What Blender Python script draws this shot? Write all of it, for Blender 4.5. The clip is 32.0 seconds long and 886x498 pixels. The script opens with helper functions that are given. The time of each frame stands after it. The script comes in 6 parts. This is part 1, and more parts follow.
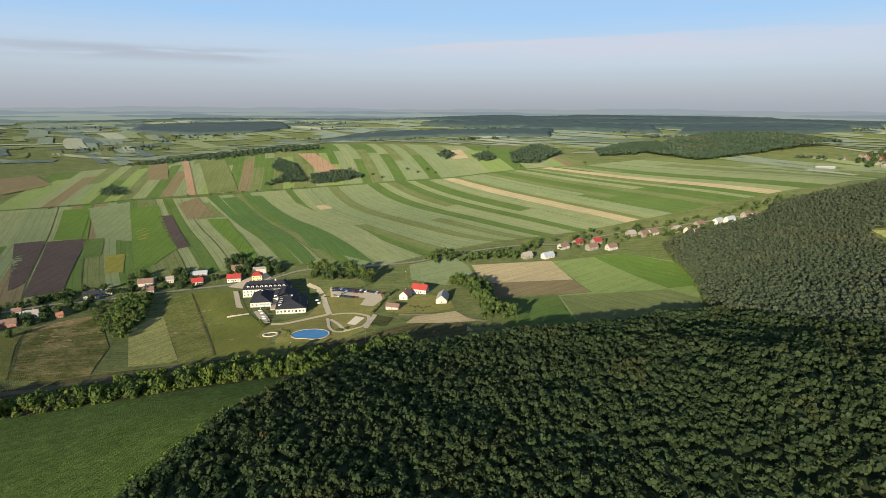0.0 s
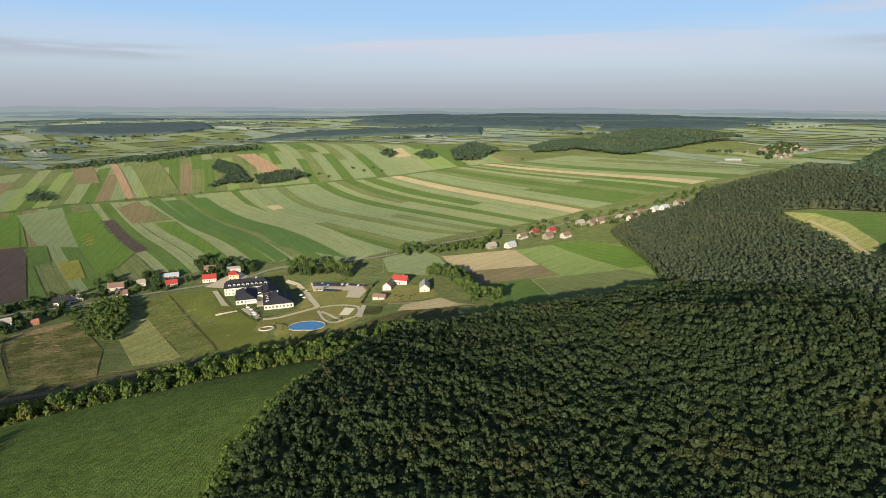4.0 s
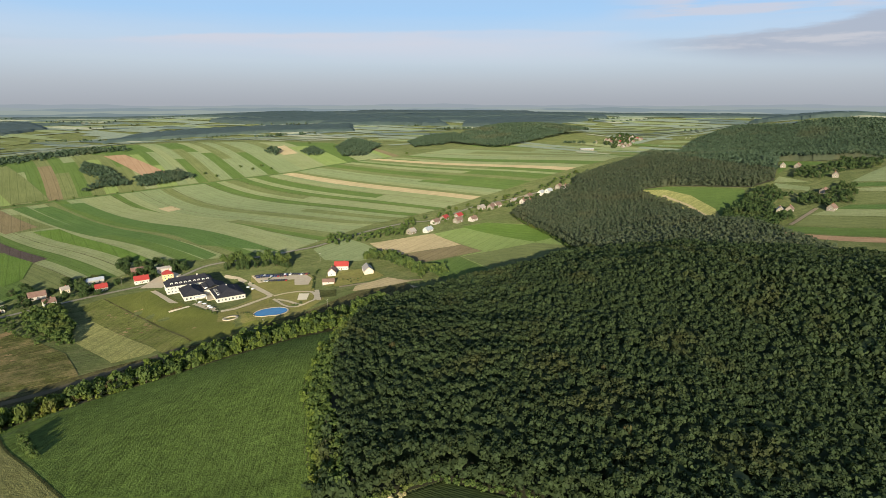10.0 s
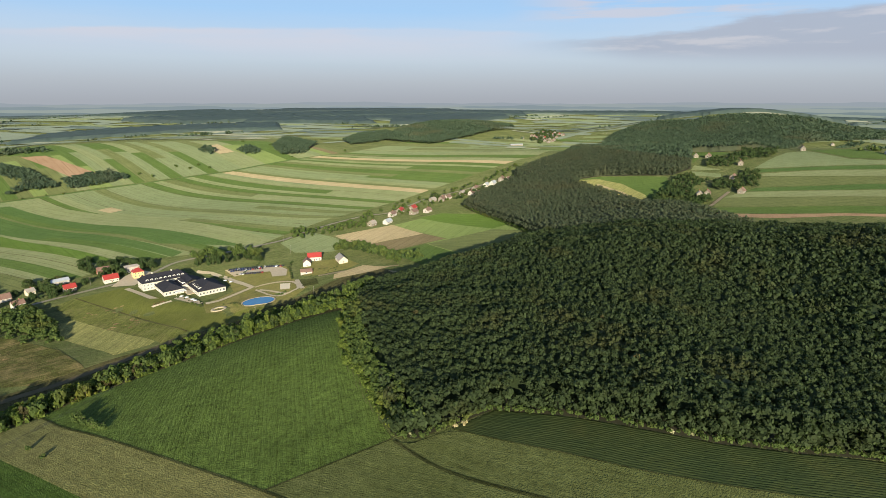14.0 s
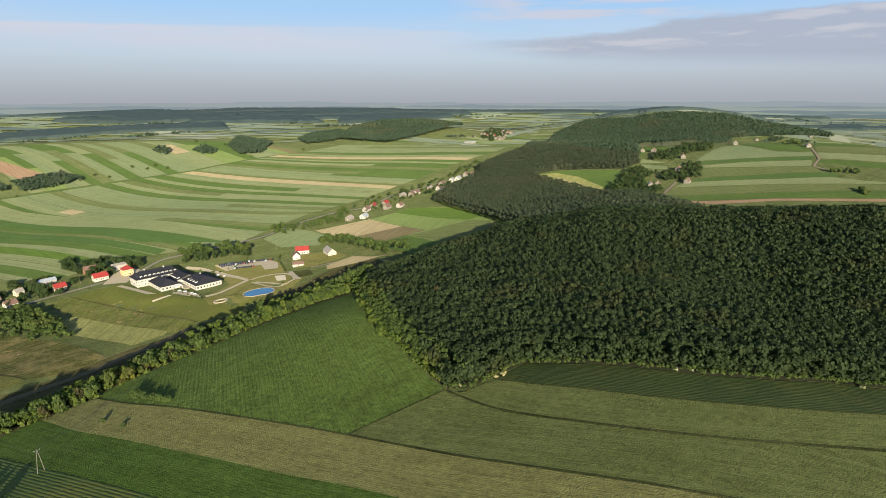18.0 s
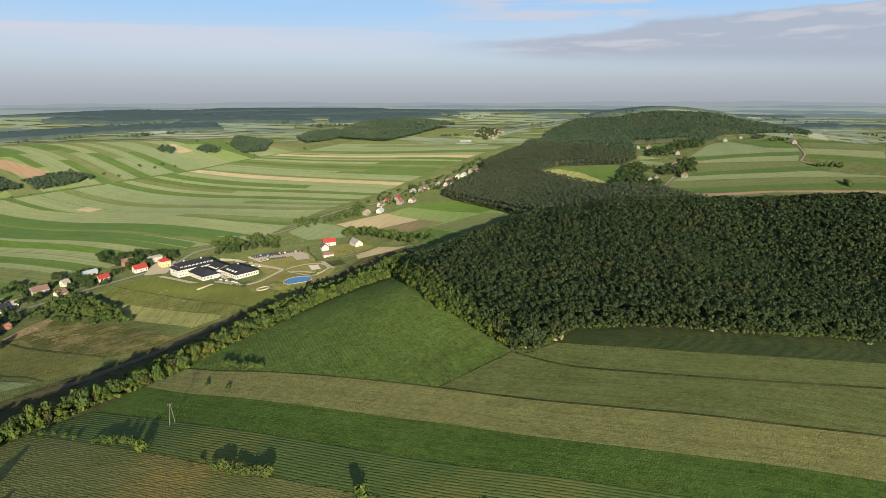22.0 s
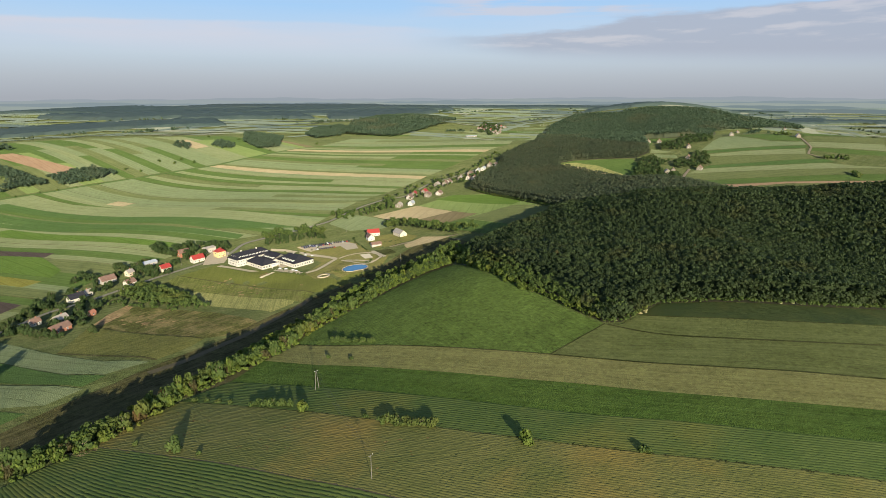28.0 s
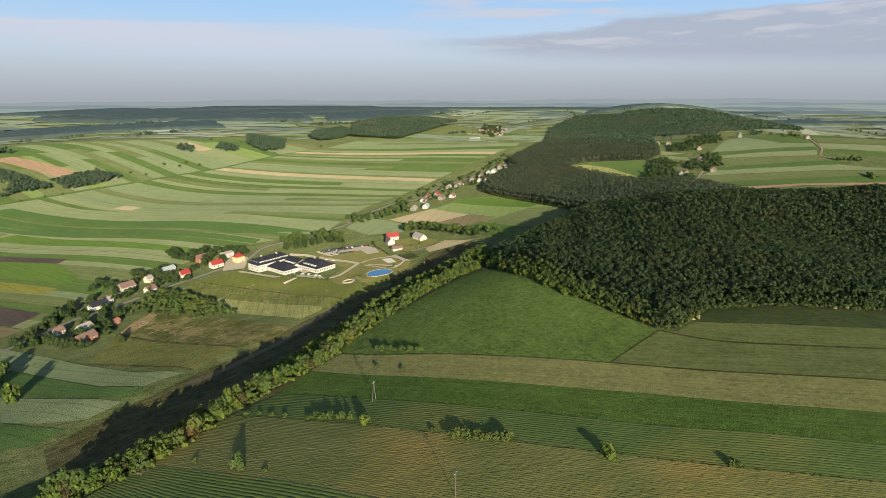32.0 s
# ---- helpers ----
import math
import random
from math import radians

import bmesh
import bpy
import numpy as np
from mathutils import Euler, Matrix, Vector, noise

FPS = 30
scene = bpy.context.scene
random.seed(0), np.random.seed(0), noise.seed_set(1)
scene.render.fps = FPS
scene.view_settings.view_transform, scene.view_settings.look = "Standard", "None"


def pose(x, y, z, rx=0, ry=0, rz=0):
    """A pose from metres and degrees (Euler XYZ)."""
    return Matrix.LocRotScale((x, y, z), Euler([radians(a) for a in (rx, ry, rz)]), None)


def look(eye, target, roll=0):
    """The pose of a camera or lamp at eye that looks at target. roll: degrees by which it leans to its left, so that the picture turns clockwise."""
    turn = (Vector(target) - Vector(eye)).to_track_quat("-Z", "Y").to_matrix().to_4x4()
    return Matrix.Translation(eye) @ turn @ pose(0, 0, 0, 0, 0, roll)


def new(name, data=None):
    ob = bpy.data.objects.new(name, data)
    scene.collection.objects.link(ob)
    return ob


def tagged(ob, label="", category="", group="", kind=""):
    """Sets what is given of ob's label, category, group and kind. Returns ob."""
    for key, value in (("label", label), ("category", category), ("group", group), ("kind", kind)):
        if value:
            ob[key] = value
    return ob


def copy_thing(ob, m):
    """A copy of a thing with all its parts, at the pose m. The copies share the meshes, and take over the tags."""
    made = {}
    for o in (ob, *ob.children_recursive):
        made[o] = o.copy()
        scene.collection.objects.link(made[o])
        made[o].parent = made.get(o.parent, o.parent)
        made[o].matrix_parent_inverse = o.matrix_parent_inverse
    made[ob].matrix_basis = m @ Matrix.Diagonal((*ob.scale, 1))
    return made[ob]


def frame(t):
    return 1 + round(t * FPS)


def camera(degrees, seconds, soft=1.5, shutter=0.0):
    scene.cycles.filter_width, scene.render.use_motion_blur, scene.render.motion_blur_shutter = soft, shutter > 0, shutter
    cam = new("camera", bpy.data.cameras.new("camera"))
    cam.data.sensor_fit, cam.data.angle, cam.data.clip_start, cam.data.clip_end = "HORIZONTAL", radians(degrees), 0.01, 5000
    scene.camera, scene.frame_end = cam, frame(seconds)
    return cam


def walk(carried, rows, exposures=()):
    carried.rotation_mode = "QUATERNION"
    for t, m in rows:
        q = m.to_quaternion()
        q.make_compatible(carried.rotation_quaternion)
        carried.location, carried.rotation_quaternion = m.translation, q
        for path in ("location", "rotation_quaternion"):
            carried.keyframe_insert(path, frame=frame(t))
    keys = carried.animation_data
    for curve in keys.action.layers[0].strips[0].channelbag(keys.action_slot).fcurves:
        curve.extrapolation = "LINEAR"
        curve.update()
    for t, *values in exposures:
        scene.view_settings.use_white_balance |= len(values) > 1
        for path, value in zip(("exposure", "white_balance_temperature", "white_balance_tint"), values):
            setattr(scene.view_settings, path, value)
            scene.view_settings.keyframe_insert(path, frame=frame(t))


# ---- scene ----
cam = camera(76.56, 32.0, soft=0.55)


def flight(x, y, z, yaw, pitch, roll):
    """Pose over the land: yaw clockwise from +y, pitch up, roll, in degrees."""
    a, b = radians(yaw), radians(pitch)
    way = Vector((math.sin(a) * math.cos(b), math.cos(a) * math.cos(b), math.sin(b)))
    return look((x, y, z), Vector((x, y, z)) + way * 100, roll)


PATH = [
    (0, 12.9, 8.0, 179.7, -1.76, -14.22, 0.35), (1, -0.2, -0.1, 180.0, 0.05, -14.24, 0.33), (2, -13.4, -8.1, 180.2, 2.07, -14.25, 0.30),
    (3, -26.8, -16.3, 180.5, 3.98, -14.26, 0.25), (4, -40.4, -24.8, 181.0, 6.25, -14.30, 0.20), (5, -54.2, -33.4, 181.5, 8.55, -14.36, 0.16),
    (6, -68.6, -41.9, 182.0, 10.98, -14.42, 0.13), (7, -83.6, -49.8, 182.4, 13.31, -14.46, 0.10), (8, -98.9, -57.0, 182.7, 15.92, -14.50, 0.06),
    (9, -114.4, -63.3, 182.8, 18.32, -14.55, 0.04), (10, -129.8, -68.7, 182.8, 20.95, -14.63, 0.03), (11, -145.5, -73.5, 182.6, 23.59, -14.70, 0.03),
    (12, -162.1, -78.0, 182.2, 26.03, -14.74, 0.03), (13, -179.1, -82.2, 181.8, 27.90, -14.76, 0.02), (14, -195.7, -86.2, 181.6, 29.35, -14.79, 0.00),
    (15, -211.6, -89.8, 181.6, 30.82, -14.84, -0.01), (16, -226.7, -92.8, 181.8, 32.46, -14.88, -0.03), (17, -241.7, -94.8, 181.7, 34.12, -14.89, -0.05),
    (18, -256.9, -95.8, 181.0, 35.48, -14.85, -0.07), (19, -272.3, -96.6, 180.2, 36.33, -14.80, -0.08), (20, -287.8, -97.7, 179.9, 36.69, -14.78, -0.08),
    (21, -303.0, -98.9, 179.6, 37.13, -14.79, -0.09), (22, -317.9, -99.4, 179.2, 37.44, -14.81, -0.13), (23, -332.4, -99.1, 179.0, 37.79, -14.85, -0.16),
    (24, -346.6, -97.9, 179.2, 38.10, -14.94, -0.16), (25, -360.1, -95.6, 179.6, 38.40, -15.04, -0.14), (26, -372.6, -92.0, 179.7, 38.60, -15.13, -0.13),
    (27, -383.5, -87.1, 179.6, 38.79, -15.19, -0.14), (28, -392.5, -81.2, 179.4, 39.09, -15.22, -0.16), (29, -399.5, -74.5, 179.4, 39.39, -15.20, -0.19),
    (30, -405.0, -67.3, 179.5, 39.65, -15.16, -0.21), (31, -409.6, -59.7, 179.6, 39.79, -15.10, -0.22), (32, -413.8, -52.0, 179.7, 39.91, -15.04, -0.22)]
walk(cam, [(r[0], flight(*r[1:])) for r in PATH], exposures=[(0, 1.08), (32, 1.08)])

# ---- sky and sun: low morning sun behind the flight, thin high cloud ----
SUN_AZ, SUN_EL = 203.0, 14.5
world = bpy.data.worlds.new("sky")
scene.world = world
world.use_nodes = True
wn, wl = world.node_tree.nodes, world.node_tree.links
wn.clear()
w_out, w_bg = wn.new("ShaderNodeOutputWorld"), wn.new("ShaderNodeBackground")
sky = wn.new("ShaderNodeTexSky")
sky.sky_type, sky.sun_disc = "NISHITA", False
sky.sun_elevation, sky.sun_rotation = radians(SUN_EL), radians(SUN_AZ)
sky.dust_density, sky.air_density = 3.0, 1.0
w_tc, w_sep, w_map, w_noise = (wn.new("ShaderNode" + k) for k in ("TexCoord", "SeparateXYZ", "Mapping", "TexNoise"))
wl.new(w_tc.outputs["Generated"], w_sep.inputs[0])
w_map.inputs["Scale"].default_value = (1.6, 1.6, 16.0)
w_map.inputs["Location"].default_value = (0.2, 0.75, 0.1)
wl.new(w_tc.outputs["Generated"], w_map.inputs[0])
wl.new(w_map.outputs[0], w_noise.inputs["Vector"])
w_noise.inputs["Scale"].default_value, w_noise.inputs["Detail"].default_value, w_noise.inputs["Roughness"].default_value = 1.5, 6.0, 0.5


def ramp(nodes, stops):
    r = nodes.new("ShaderNodeValToRGB")
    while len(r.color_ramp.elements) < len(stops):
        r.color_ramp.elements.new(0.5)
    for e, (p, c) in zip(r.color_ramp.elements, stops):
        e.position, e.color = p, (*c, 1.0)
    return r


def mixer(tree, fac, a, b, mode="MIX"):
    m = tree.nodes.new("ShaderNodeMix")
    m.data_type, m.blend_type = "RGBA", mode
    for socket, value in ((m.inputs[0], fac), (m.inputs[6], a), (m.inputs[7], b)):
        if hasattr(value, "is_output"):
            tree.links.new(value, socket)
        else:
            socket.default_value = value if isinstance(value, (int, float)) else (*value, 1.0)
    return m.outputs[2]


w_air = ramp(wn, [(0.0, (0.40, 0.43, 0.48)), (0.03, (0.46, 0.51, 0.575)), (0.065, (0.51, 0.61, 0.72)), (0.10, (0.48, 0.63, 0.82)), (0.14, (0.36, 0.59, 0.89)), (0.26, (0.33, 0.50, 0.78)), (0.6, (0.27, 0.41, 0.65))])
wl.new(w_sep.outputs[2], w_air.inputs[0])


def w_math(op, a, b=0.0, c=0.0):
    n = wn.new("ShaderNodeMath")
    n.operation = op
    for s, v in zip(n.inputs, (a, b, c)):
        if hasattr(v, "is_output"):
            wl.new(v, s)
        else:
            s.default_value = v
    return n.outputs[0]


def w_noise_at(u, v, su, sv, shift, detail=5.0, rough=0.55):
    c, n = wn.new("ShaderNodeCombineXYZ"), wn.new("ShaderNodeTexNoise")
    wl.new(w_math("MULTIPLY", u, su), c.inputs[0])
    wl.new(w_math("MULTIPLY_ADD", v, sv, shift), c.inputs[1])
    n.inputs["Scale"].default_value, n.inputs["Detail"].default_value, n.inputs["Roughness"].default_value = 1.0, detail, rough
    wl.new(c.outputs[0], n.inputs["Vector"])
    return n.outputs["Fac"]


def w_step(v, lo, hi):
    n = wn.new("ShaderNodeMapRange")
    n.interpolation_type = "SMOOTHSTEP"
    n.inputs[1].default_value, n.inputs[2].default_value = lo, hi
    wl.new(v, n.inputs[0])
    return n.outputs[0]


# a thin veil with a ragged upper edge, streaks above it and heaped clouds to the east
w_azim, w_elev = w_math("ARCTAN2", w_sep.outputs[0], w_sep.outputs[1]), w_sep.outputs[2]


def w_line(points):
    """A height in the sky that runs with the bearing: (degrees, height) pairs."""
    r = ramp(wn, [((d + 90) / 180, (h * 5,) * 3) for d, h in points])
    wl.new(w_math("MULTIPLY_ADD", w_azim, 1 / math.pi, 0.5), r.inputs[0])
    return w_math("MULTIPLY", r.outputs[0], 0.2)


w_fine = w_noise_at(w_azim, w_elev, 16.0, 90.0, 0.3, 5.0, 0.6)
w_broad = w_noise_at(w_azim, w_elev, 5.0, 30.0, 1.7, 6.0)
w_broad_up = w_noise_at(w_azim, w_elev, 5.0, 30.0, 1.95, 6.0)
w_edge = w_line([(-75, 0.075), (-40, 0.083), (-18, 0.083), (-10, 0.090), (0, 0.106), (12, 0.113), (27, 0.119), (35, 0.113), (42, 0.108)])
w_top = w_math("SUBTRACT", w_math("MULTIPLY_ADD", w_fine, 0.008, w_math("ADD", w_edge, -0.004)), w_elev)
w_veil = w_math("MULTIPLY", w_step(w_top, -0.001, 0.005), w_step(w_elev, 0.055, 0.10))
w_veil = w_math("MULTIPLY", w_veil, w_step(w_math("MULTIPLY", w_azim, -1.0), -0.72, -0.58))
w_veil = w_math("MULTIPLY", w_veil, w_math("MULTIPLY_ADD", w_step(w_noise_at(w_azim, w_elev, 2.6, 22.0, 4.0, 4.0), 0.34, 0.60), 0.5, 0.5))
w_veil = w_math("MULTIPLY", w_veil, w_math("MULTIPLY_ADD", w_step(w_azim, -0.45, 0.0), 0.55, 0.45))
w_wisp = w_math("MULTIPLY", w_math("MULTIPLY", w_step(w_azim, -0.85, -0.55), w_step(w_math("MULTIPLY", w_azim, -1.0), 0.22, 0.38)), w_math("MULTIPLY", w_step(w_elev, 0.058, 0.076), w_step(w_math("MULTIPLY", w_elev, -1.0), -0.092, -0.082)))
w_wisp = w_math("MULTIPLY", w_wisp, w_step(w_noise_at(w_azim, w_elev, 5.0, 60.0, 2.4, 5.0), 0.36, 0.58))
w_roof = w_line([(30, 0.070), (38, 0.083), (48, 0.097), (56, 0.111), (63, 0.112), (68, 0.124), (76, 0.132), (88, 0.140)])
w_sole = w_line([(30, 0.074), (40, 0.073), (48, 0.058), (63, 0.048), (75, 0.040), (88, 0.036)])
w_in = w_math("SUBTRACT", w_math("MULTIPLY_ADD", w_broad, 0.05, w_math("ADD", w_roof, -0.017)), w_elev)
w_heap = w_math("MULTIPLY", w_step(w_in, -0.001, 0.008), w_step(w_math("SUBTRACT", w_elev, w_sole), -0.006, 0.024))
w_heap = w_math("MULTIPLY", w_heap, w_step(w_azim, 0.60, 0.84))
w_bright = w_math("MULTIPLY", w_step(w_math("SUBTRACT", w_broad, w_broad_up), -0.02, 0.14), w_step(w_elev, 0.06, 0.085))
w_streak = w_math("MULTIPLY", w_math("MULTIPLY", w_step(w_azim, 0.60, 0.76), w_step(w_math("MULTIPLY", w_azim, -1.0), -1.12, -0.94)), w_step(w_elev, 0.120, 0.130))
w_streak = w_math("MULTIPLY", w_streak, w_step(w_noise_at(w_azim, w_elev, 4.0, 42.0, 0.6, 5.0), 0.42, 0.56))
w_band = ramp(wn, [(0.03, (0, 0, 0)), (0.08, (0.8, 0.8, 0.8)), (0.115, (1, 1, 1)), (0.15, (0.12, 0.12, 0.12)), (0.5, (0.0, 0.0, 0.0))])
wl.new(w_sep.outputs[2], w_band.inputs[0])
w_cloud = ramp(wn, [(0.40, (0, 0, 0)), (0.62, (1, 1, 1))])
wl.new(w_noise.outputs["Fac"], w_cloud.inputs[0])
w_fac = mixer(world.node_tree, 1.0, w_cloud.outputs[0], w_band.outputs[0], "MULTIPLY")
w_col = mixer(world.node_tree, w_math("MULTIPLY", w_fac, 0.15), w_air.outputs[0], (0.66, 0.68, 0.76))
w_col = mixer(world.node_tree, w_math("MULTIPLY", w_veil, 0.85), w_col, (0.62, 0.63, 0.73))
w_col = mixer(world.node_tree, w_math("MULTIPLY", w_wisp, 0.7), w_col, (0.41, 0.45, 0.54))
w_col = mixer(world.node_tree, w_math("MULTIPLY", w_streak, 0.8), w_col, (0.60, 0.60, 0.69))
w_col = mixer(world.node_tree, w_math("MULTIPLY", w_heap, 0.9), w_col, mixer(world.node_tree, w_bright, (0.40, 0.44, 0.55), (0.55, 0.55, 0.62)))
w_sky = mixer(world.node_tree, 1.0, sky.outputs[0], (0.09, 0.09, 0.09), "MULTIPLY")
w_all = mixer(world.node_tree, 0.85, w_sky, w_col)
wl.new(w_all, w_bg.inputs[0])
w_bg.inputs[1].default_value = 0.53
wl.new(w_bg.outputs[0], w_out.inputs[0])
sun = new("sun", bpy.data.lights.new("sun", "SUN"))
sun.data.energy, sun.data.angle, sun.data.color = 4.6, radians(0.6), (1.0, 0.90, 0.675)
sa, se = radians(SUN_AZ), radians(SUN_EL)
sun.matrix_world = look((math.sin(sa) * math.cos(se) * 900, math.cos(sa) * math.cos(se) * 900, math.sin(se) * 900), (0, 0, 0))

# ---- materials ----


def base_mat(name, rough=0.9, spec=0.2):
    m = bpy.data.materials.new(name)
    m.use_nodes = True
    b = m.node_tree.nodes["Principled BSDF"]
    b.inputs["Roughness"].default_value = rough
    b.inputs["Specular IOR Level"].default_value = spec
    return m, m.node_tree, b


def noise_at(tree, vector, scale, detail=4.0, rough=0.6):
    n = tree.nodes.new("ShaderNodeTexNoise")
    n.inputs["Scale"].default_value, n.inputs["Detail"].default_value, n.inputs["Roughness"].default_value = scale, detail, rough
    tree.links.new(vector, n.inputs["Vector"])
    return n.outputs["Fac"]


def spread(tree, value, lo, hi):
    r = tree.nodes.new("ShaderNodeMapRange")
    r.inputs[1].default_value, r.inputs[2].default_value = lo, hi
    tree.links.new(value, r.inputs[0])
    return r.outputs[0]


def crop(name, c1, c2, rows=0.0, row_mix=0.5, tram=True, patch=None, amount=0.0, grain=0.2):
    """A field: broad patches, fine grain, drilled rows across v and wheel tracks; patch: weedy or bare spots."""
    m, tree, b = base_mat(name, 0.95, 0.05)
    links, nodes = tree.links, tree.nodes
    pos = nodes.new("ShaderNodeNewGeometry").outputs["Position"]
    uv = nodes.new("ShaderNodeUVMap").outputs[0]
    col = mixer(tree, spread(tree, noise_at(tree, pos, 0.018, 5), 0.3, 0.7), c1, c2)
    dark = tuple(c * 0.55 for c in c1)
    g = spread(tree, noise_at(tree, pos, 0.38, 5, 0.75), 0.34, 0.66)
    clump = spread(tree, noise_at(tree, pos, 0.09, 4, 0.7), 0.34, 0.66)
    lo, hi = 1 - 0.85 * grain, 1 + 0.7 * grain
    col = mixer(tree, 1.0, col, mixer(tree, g, (lo,) * 3, (hi,) * 3), "MULTIPLY")
    col = mixer(tree, 1.0, col, mixer(tree, clump, (1 - 0.35 * grain,) * 3, (1 + 0.3 * grain,) * 3), "MULTIPLY")
    # long streaks that follow the sowing
    mp = nodes.new("ShaderNodeMapping")
    mp.inputs["Scale"].default_value = (0.012, 0.35, 1.0)
    links.new(uv, mp.inputs[0])
    fine = spread(tree, noise_at(tree, mp.outputs[0], 3.6, 3, 0.7), 0.36, 0.64)
    col = mixer(tree, 1.0, col, mixer(tree, fine, (1 - 0.55 * grain,) * 3, (1 + 0.5 * grain,) * 3), "MULTIPLY")
    col = mixer(tree, spread(tree, noise_at(tree, mp.outputs[0], 1.0, 3), 0.45, 0.85), col, tuple(min(1, c * (1 + 0.55 * grain) + 0.015 * grain) for c in c2))
    height = noise_at(tree, pos, 1.4, 3)
    if rows:
        w = nodes.new("ShaderNodeTexWave")
        w.wave_type, w.bands_direction = "BANDS", "Y"
        w.inputs["Scale"].default_value = 0.314 / rows
        w.inputs["Distortion"].default_value, w.inputs["Detail"].default_value, w.inputs["Detail Scale"].default_value = 3.2, 4.0, 0.5
        links.new(uv, w.inputs["Vector"])
        relief = mixer(tree, 1.0, (1.0, 1.0, 1.0), w.outputs["Color"], "SUBTRACT")
        broken = mixer(tree, spread(tree, noise_at(tree, pos, 0.7, 3, 0.7), 0.38, 0.62), (0.25 * row_mix,) * 3, (1.5 * row_mix,) * 3)
        col = mixer(tree, mixer(tree, 1.0, spread(tree, w.outputs["Fac"], 0.35, 0.9), broken, "MULTIPLY"), col, dark)
    if tram:
        t = nodes.new("ShaderNodeTexWave")
        t.wave_type, t.bands_direction = "BANDS", "Y"
        t.inputs["Scale"].default_value, t.inputs["Distortion"].default_value, t.inputs["Detail Scale"].default_value = 0.314 / 12.0, 0.25, 0.3
        links.new(uv, t.inputs["Vector"])
        col = mixer(tree, spread(tree, t.outputs["Fac"], 0.985, 1.0), col, tuple(c * 0.72 for c in c1))
    if patch:
        col = mixer(tree, mixer(tree, 1.0, mixer(tree, 1.0, spread(tree, noise_at(tree, pos, 0.055, 5, 0.7), 0.46, 0.62), spread(tree, noise_at(tree, mp.outputs[0], 3.0, 4), 0.35, 0.6), "MULTIPLY"), (amount,) * 3, "MULTIPLY"), col, patch)
    links.new(col, b.inputs["Base Color"])
    bump = nodes.new("ShaderNodeBump")
    bump.inputs["Strength"].default_value, bump.inputs["Distance"].default_value = 0.9, 0.9
    b.inputs["Diffuse Roughness"].default_value = 1.0
    links.new(mixer(tree, 0.35, height, relief) if row_mix > 0.35 and rows else height, bump.inputs["Height"])
    links.new(bump.outputs[0], b.inputs["Normal"])
    return m


def plain(name, c1, c2=None, scale=0.5, rough=0.8, spec=0.3, metal=0.0, bump=0.0):
    m, tree, b = base_mat(name, rough, spec)
    b.inputs["Metallic"].default_value = metal
    tc = tree.nodes.new("ShaderNodeTexCoord").outputs["Object"]
    c2 = c2 or tuple(c * 0.75 for c in c1)
    n = noise_at(tree, tc, scale, 5)
    tree.links.new(mixer(tree, spread(tree, n, 0.35, 0.7), c1, c2), b.inputs["Base Color"])
    if bump:
        bm = tree.nodes.new("ShaderNodeBump")
        bm.inputs["Strength"].default_value, bm.inputs["Distance"].default_value = 0.5, bump
        tree.links.new(noise_at(tree, tc, scale * 3, 4), bm.inputs["Height"])
        tree.links.new(bm.outputs[0], b.inputs["Normal"])
    return m


def leaves(name, c1, c2, c3, scale=0.11, lean=(1.75, 1.2, 1.1)):
    m, tree, b = base_mat(name, 0.75, 0.15)
    geo = tree.nodes.new("ShaderNodeNewGeometry")
    n = spread(tree, noise_at(tree, geo.outputs["Position"], scale, 2), 0.35, 0.68)
    col = mixer(tree, n, c1, c2)
    col = mixer(tree, spread(tree, geo.outputs["Random Per Island"], 0.55, 1.0), col, c3)
    # whole groups of trees lean to olive or brown
    col = mixer(tree, spread(tree, noise_at(tree, geo.outputs["Position"], scale * 0.22, 4, 0.65), 0.52, 0.78), col, tuple(c * k for c, k in zip(c2, lean)))
    tree.links.new(col, b.inputs["Base Color"])
    thin, blend = tree.nodes.new("ShaderNodeBsdfTranslucent"), tree.nodes.new("ShaderNodeMixShader")
    tree.links.new(mixer(tree, 1.0, col, (1.25, 1.45, 0.7), "MULTIPLY"), thin.inputs["Color"])
    blend.inputs[0].default_value = 0.35
    tree.links.new(b.outputs[0], blend.inputs[1])
    tree.links.new(thin.outputs[0], blend.inputs[2])
    tree.links.new(blend.outputs[0], tree.nodes["Material Output"].inputs["Surface"])
    return m


M_GRASS = crop("meadow", (0.052, 0.066, 0.022), (0.074, 0.087, 0.032), tram=False, patch=(0.16, 0.15, 0.075), amount=0.35, grain=0.45)
M_CROPS = {
    "green": crop("green_wheat", (0.050, 0.081, 0.021), (0.065, 0.097, 0.026), rows=1.2, row_mix=0.2),
    "deep": crop("dense_green_crop", (0.044, 0.078, 0.023), (0.055, 0.091, 0.027), rows=1.2, row_mix=0.2),
    "bright": crop("bright_green_clover", (0.058, 0.098, 0.018), (0.070, 0.109, 0.023), rows=2.0, row_mix=0.15),
    "meadow": crop("sunny_hay_meadow", (0.104, 0.140, 0.044), (0.125, 0.157, 0.056), rows=2.0, row_mix=0.1),
    "pale": crop("pale_green_barley", (0.117, 0.137, 0.063), (0.142, 0.157, 0.081), rows=1.5, row_mix=0.15),
    "grey": crop("grey_green_rye", (0.104, 0.130, 0.062), (0.125, 0.147, 0.076), rows=1.5, row_mix=0.15),
}
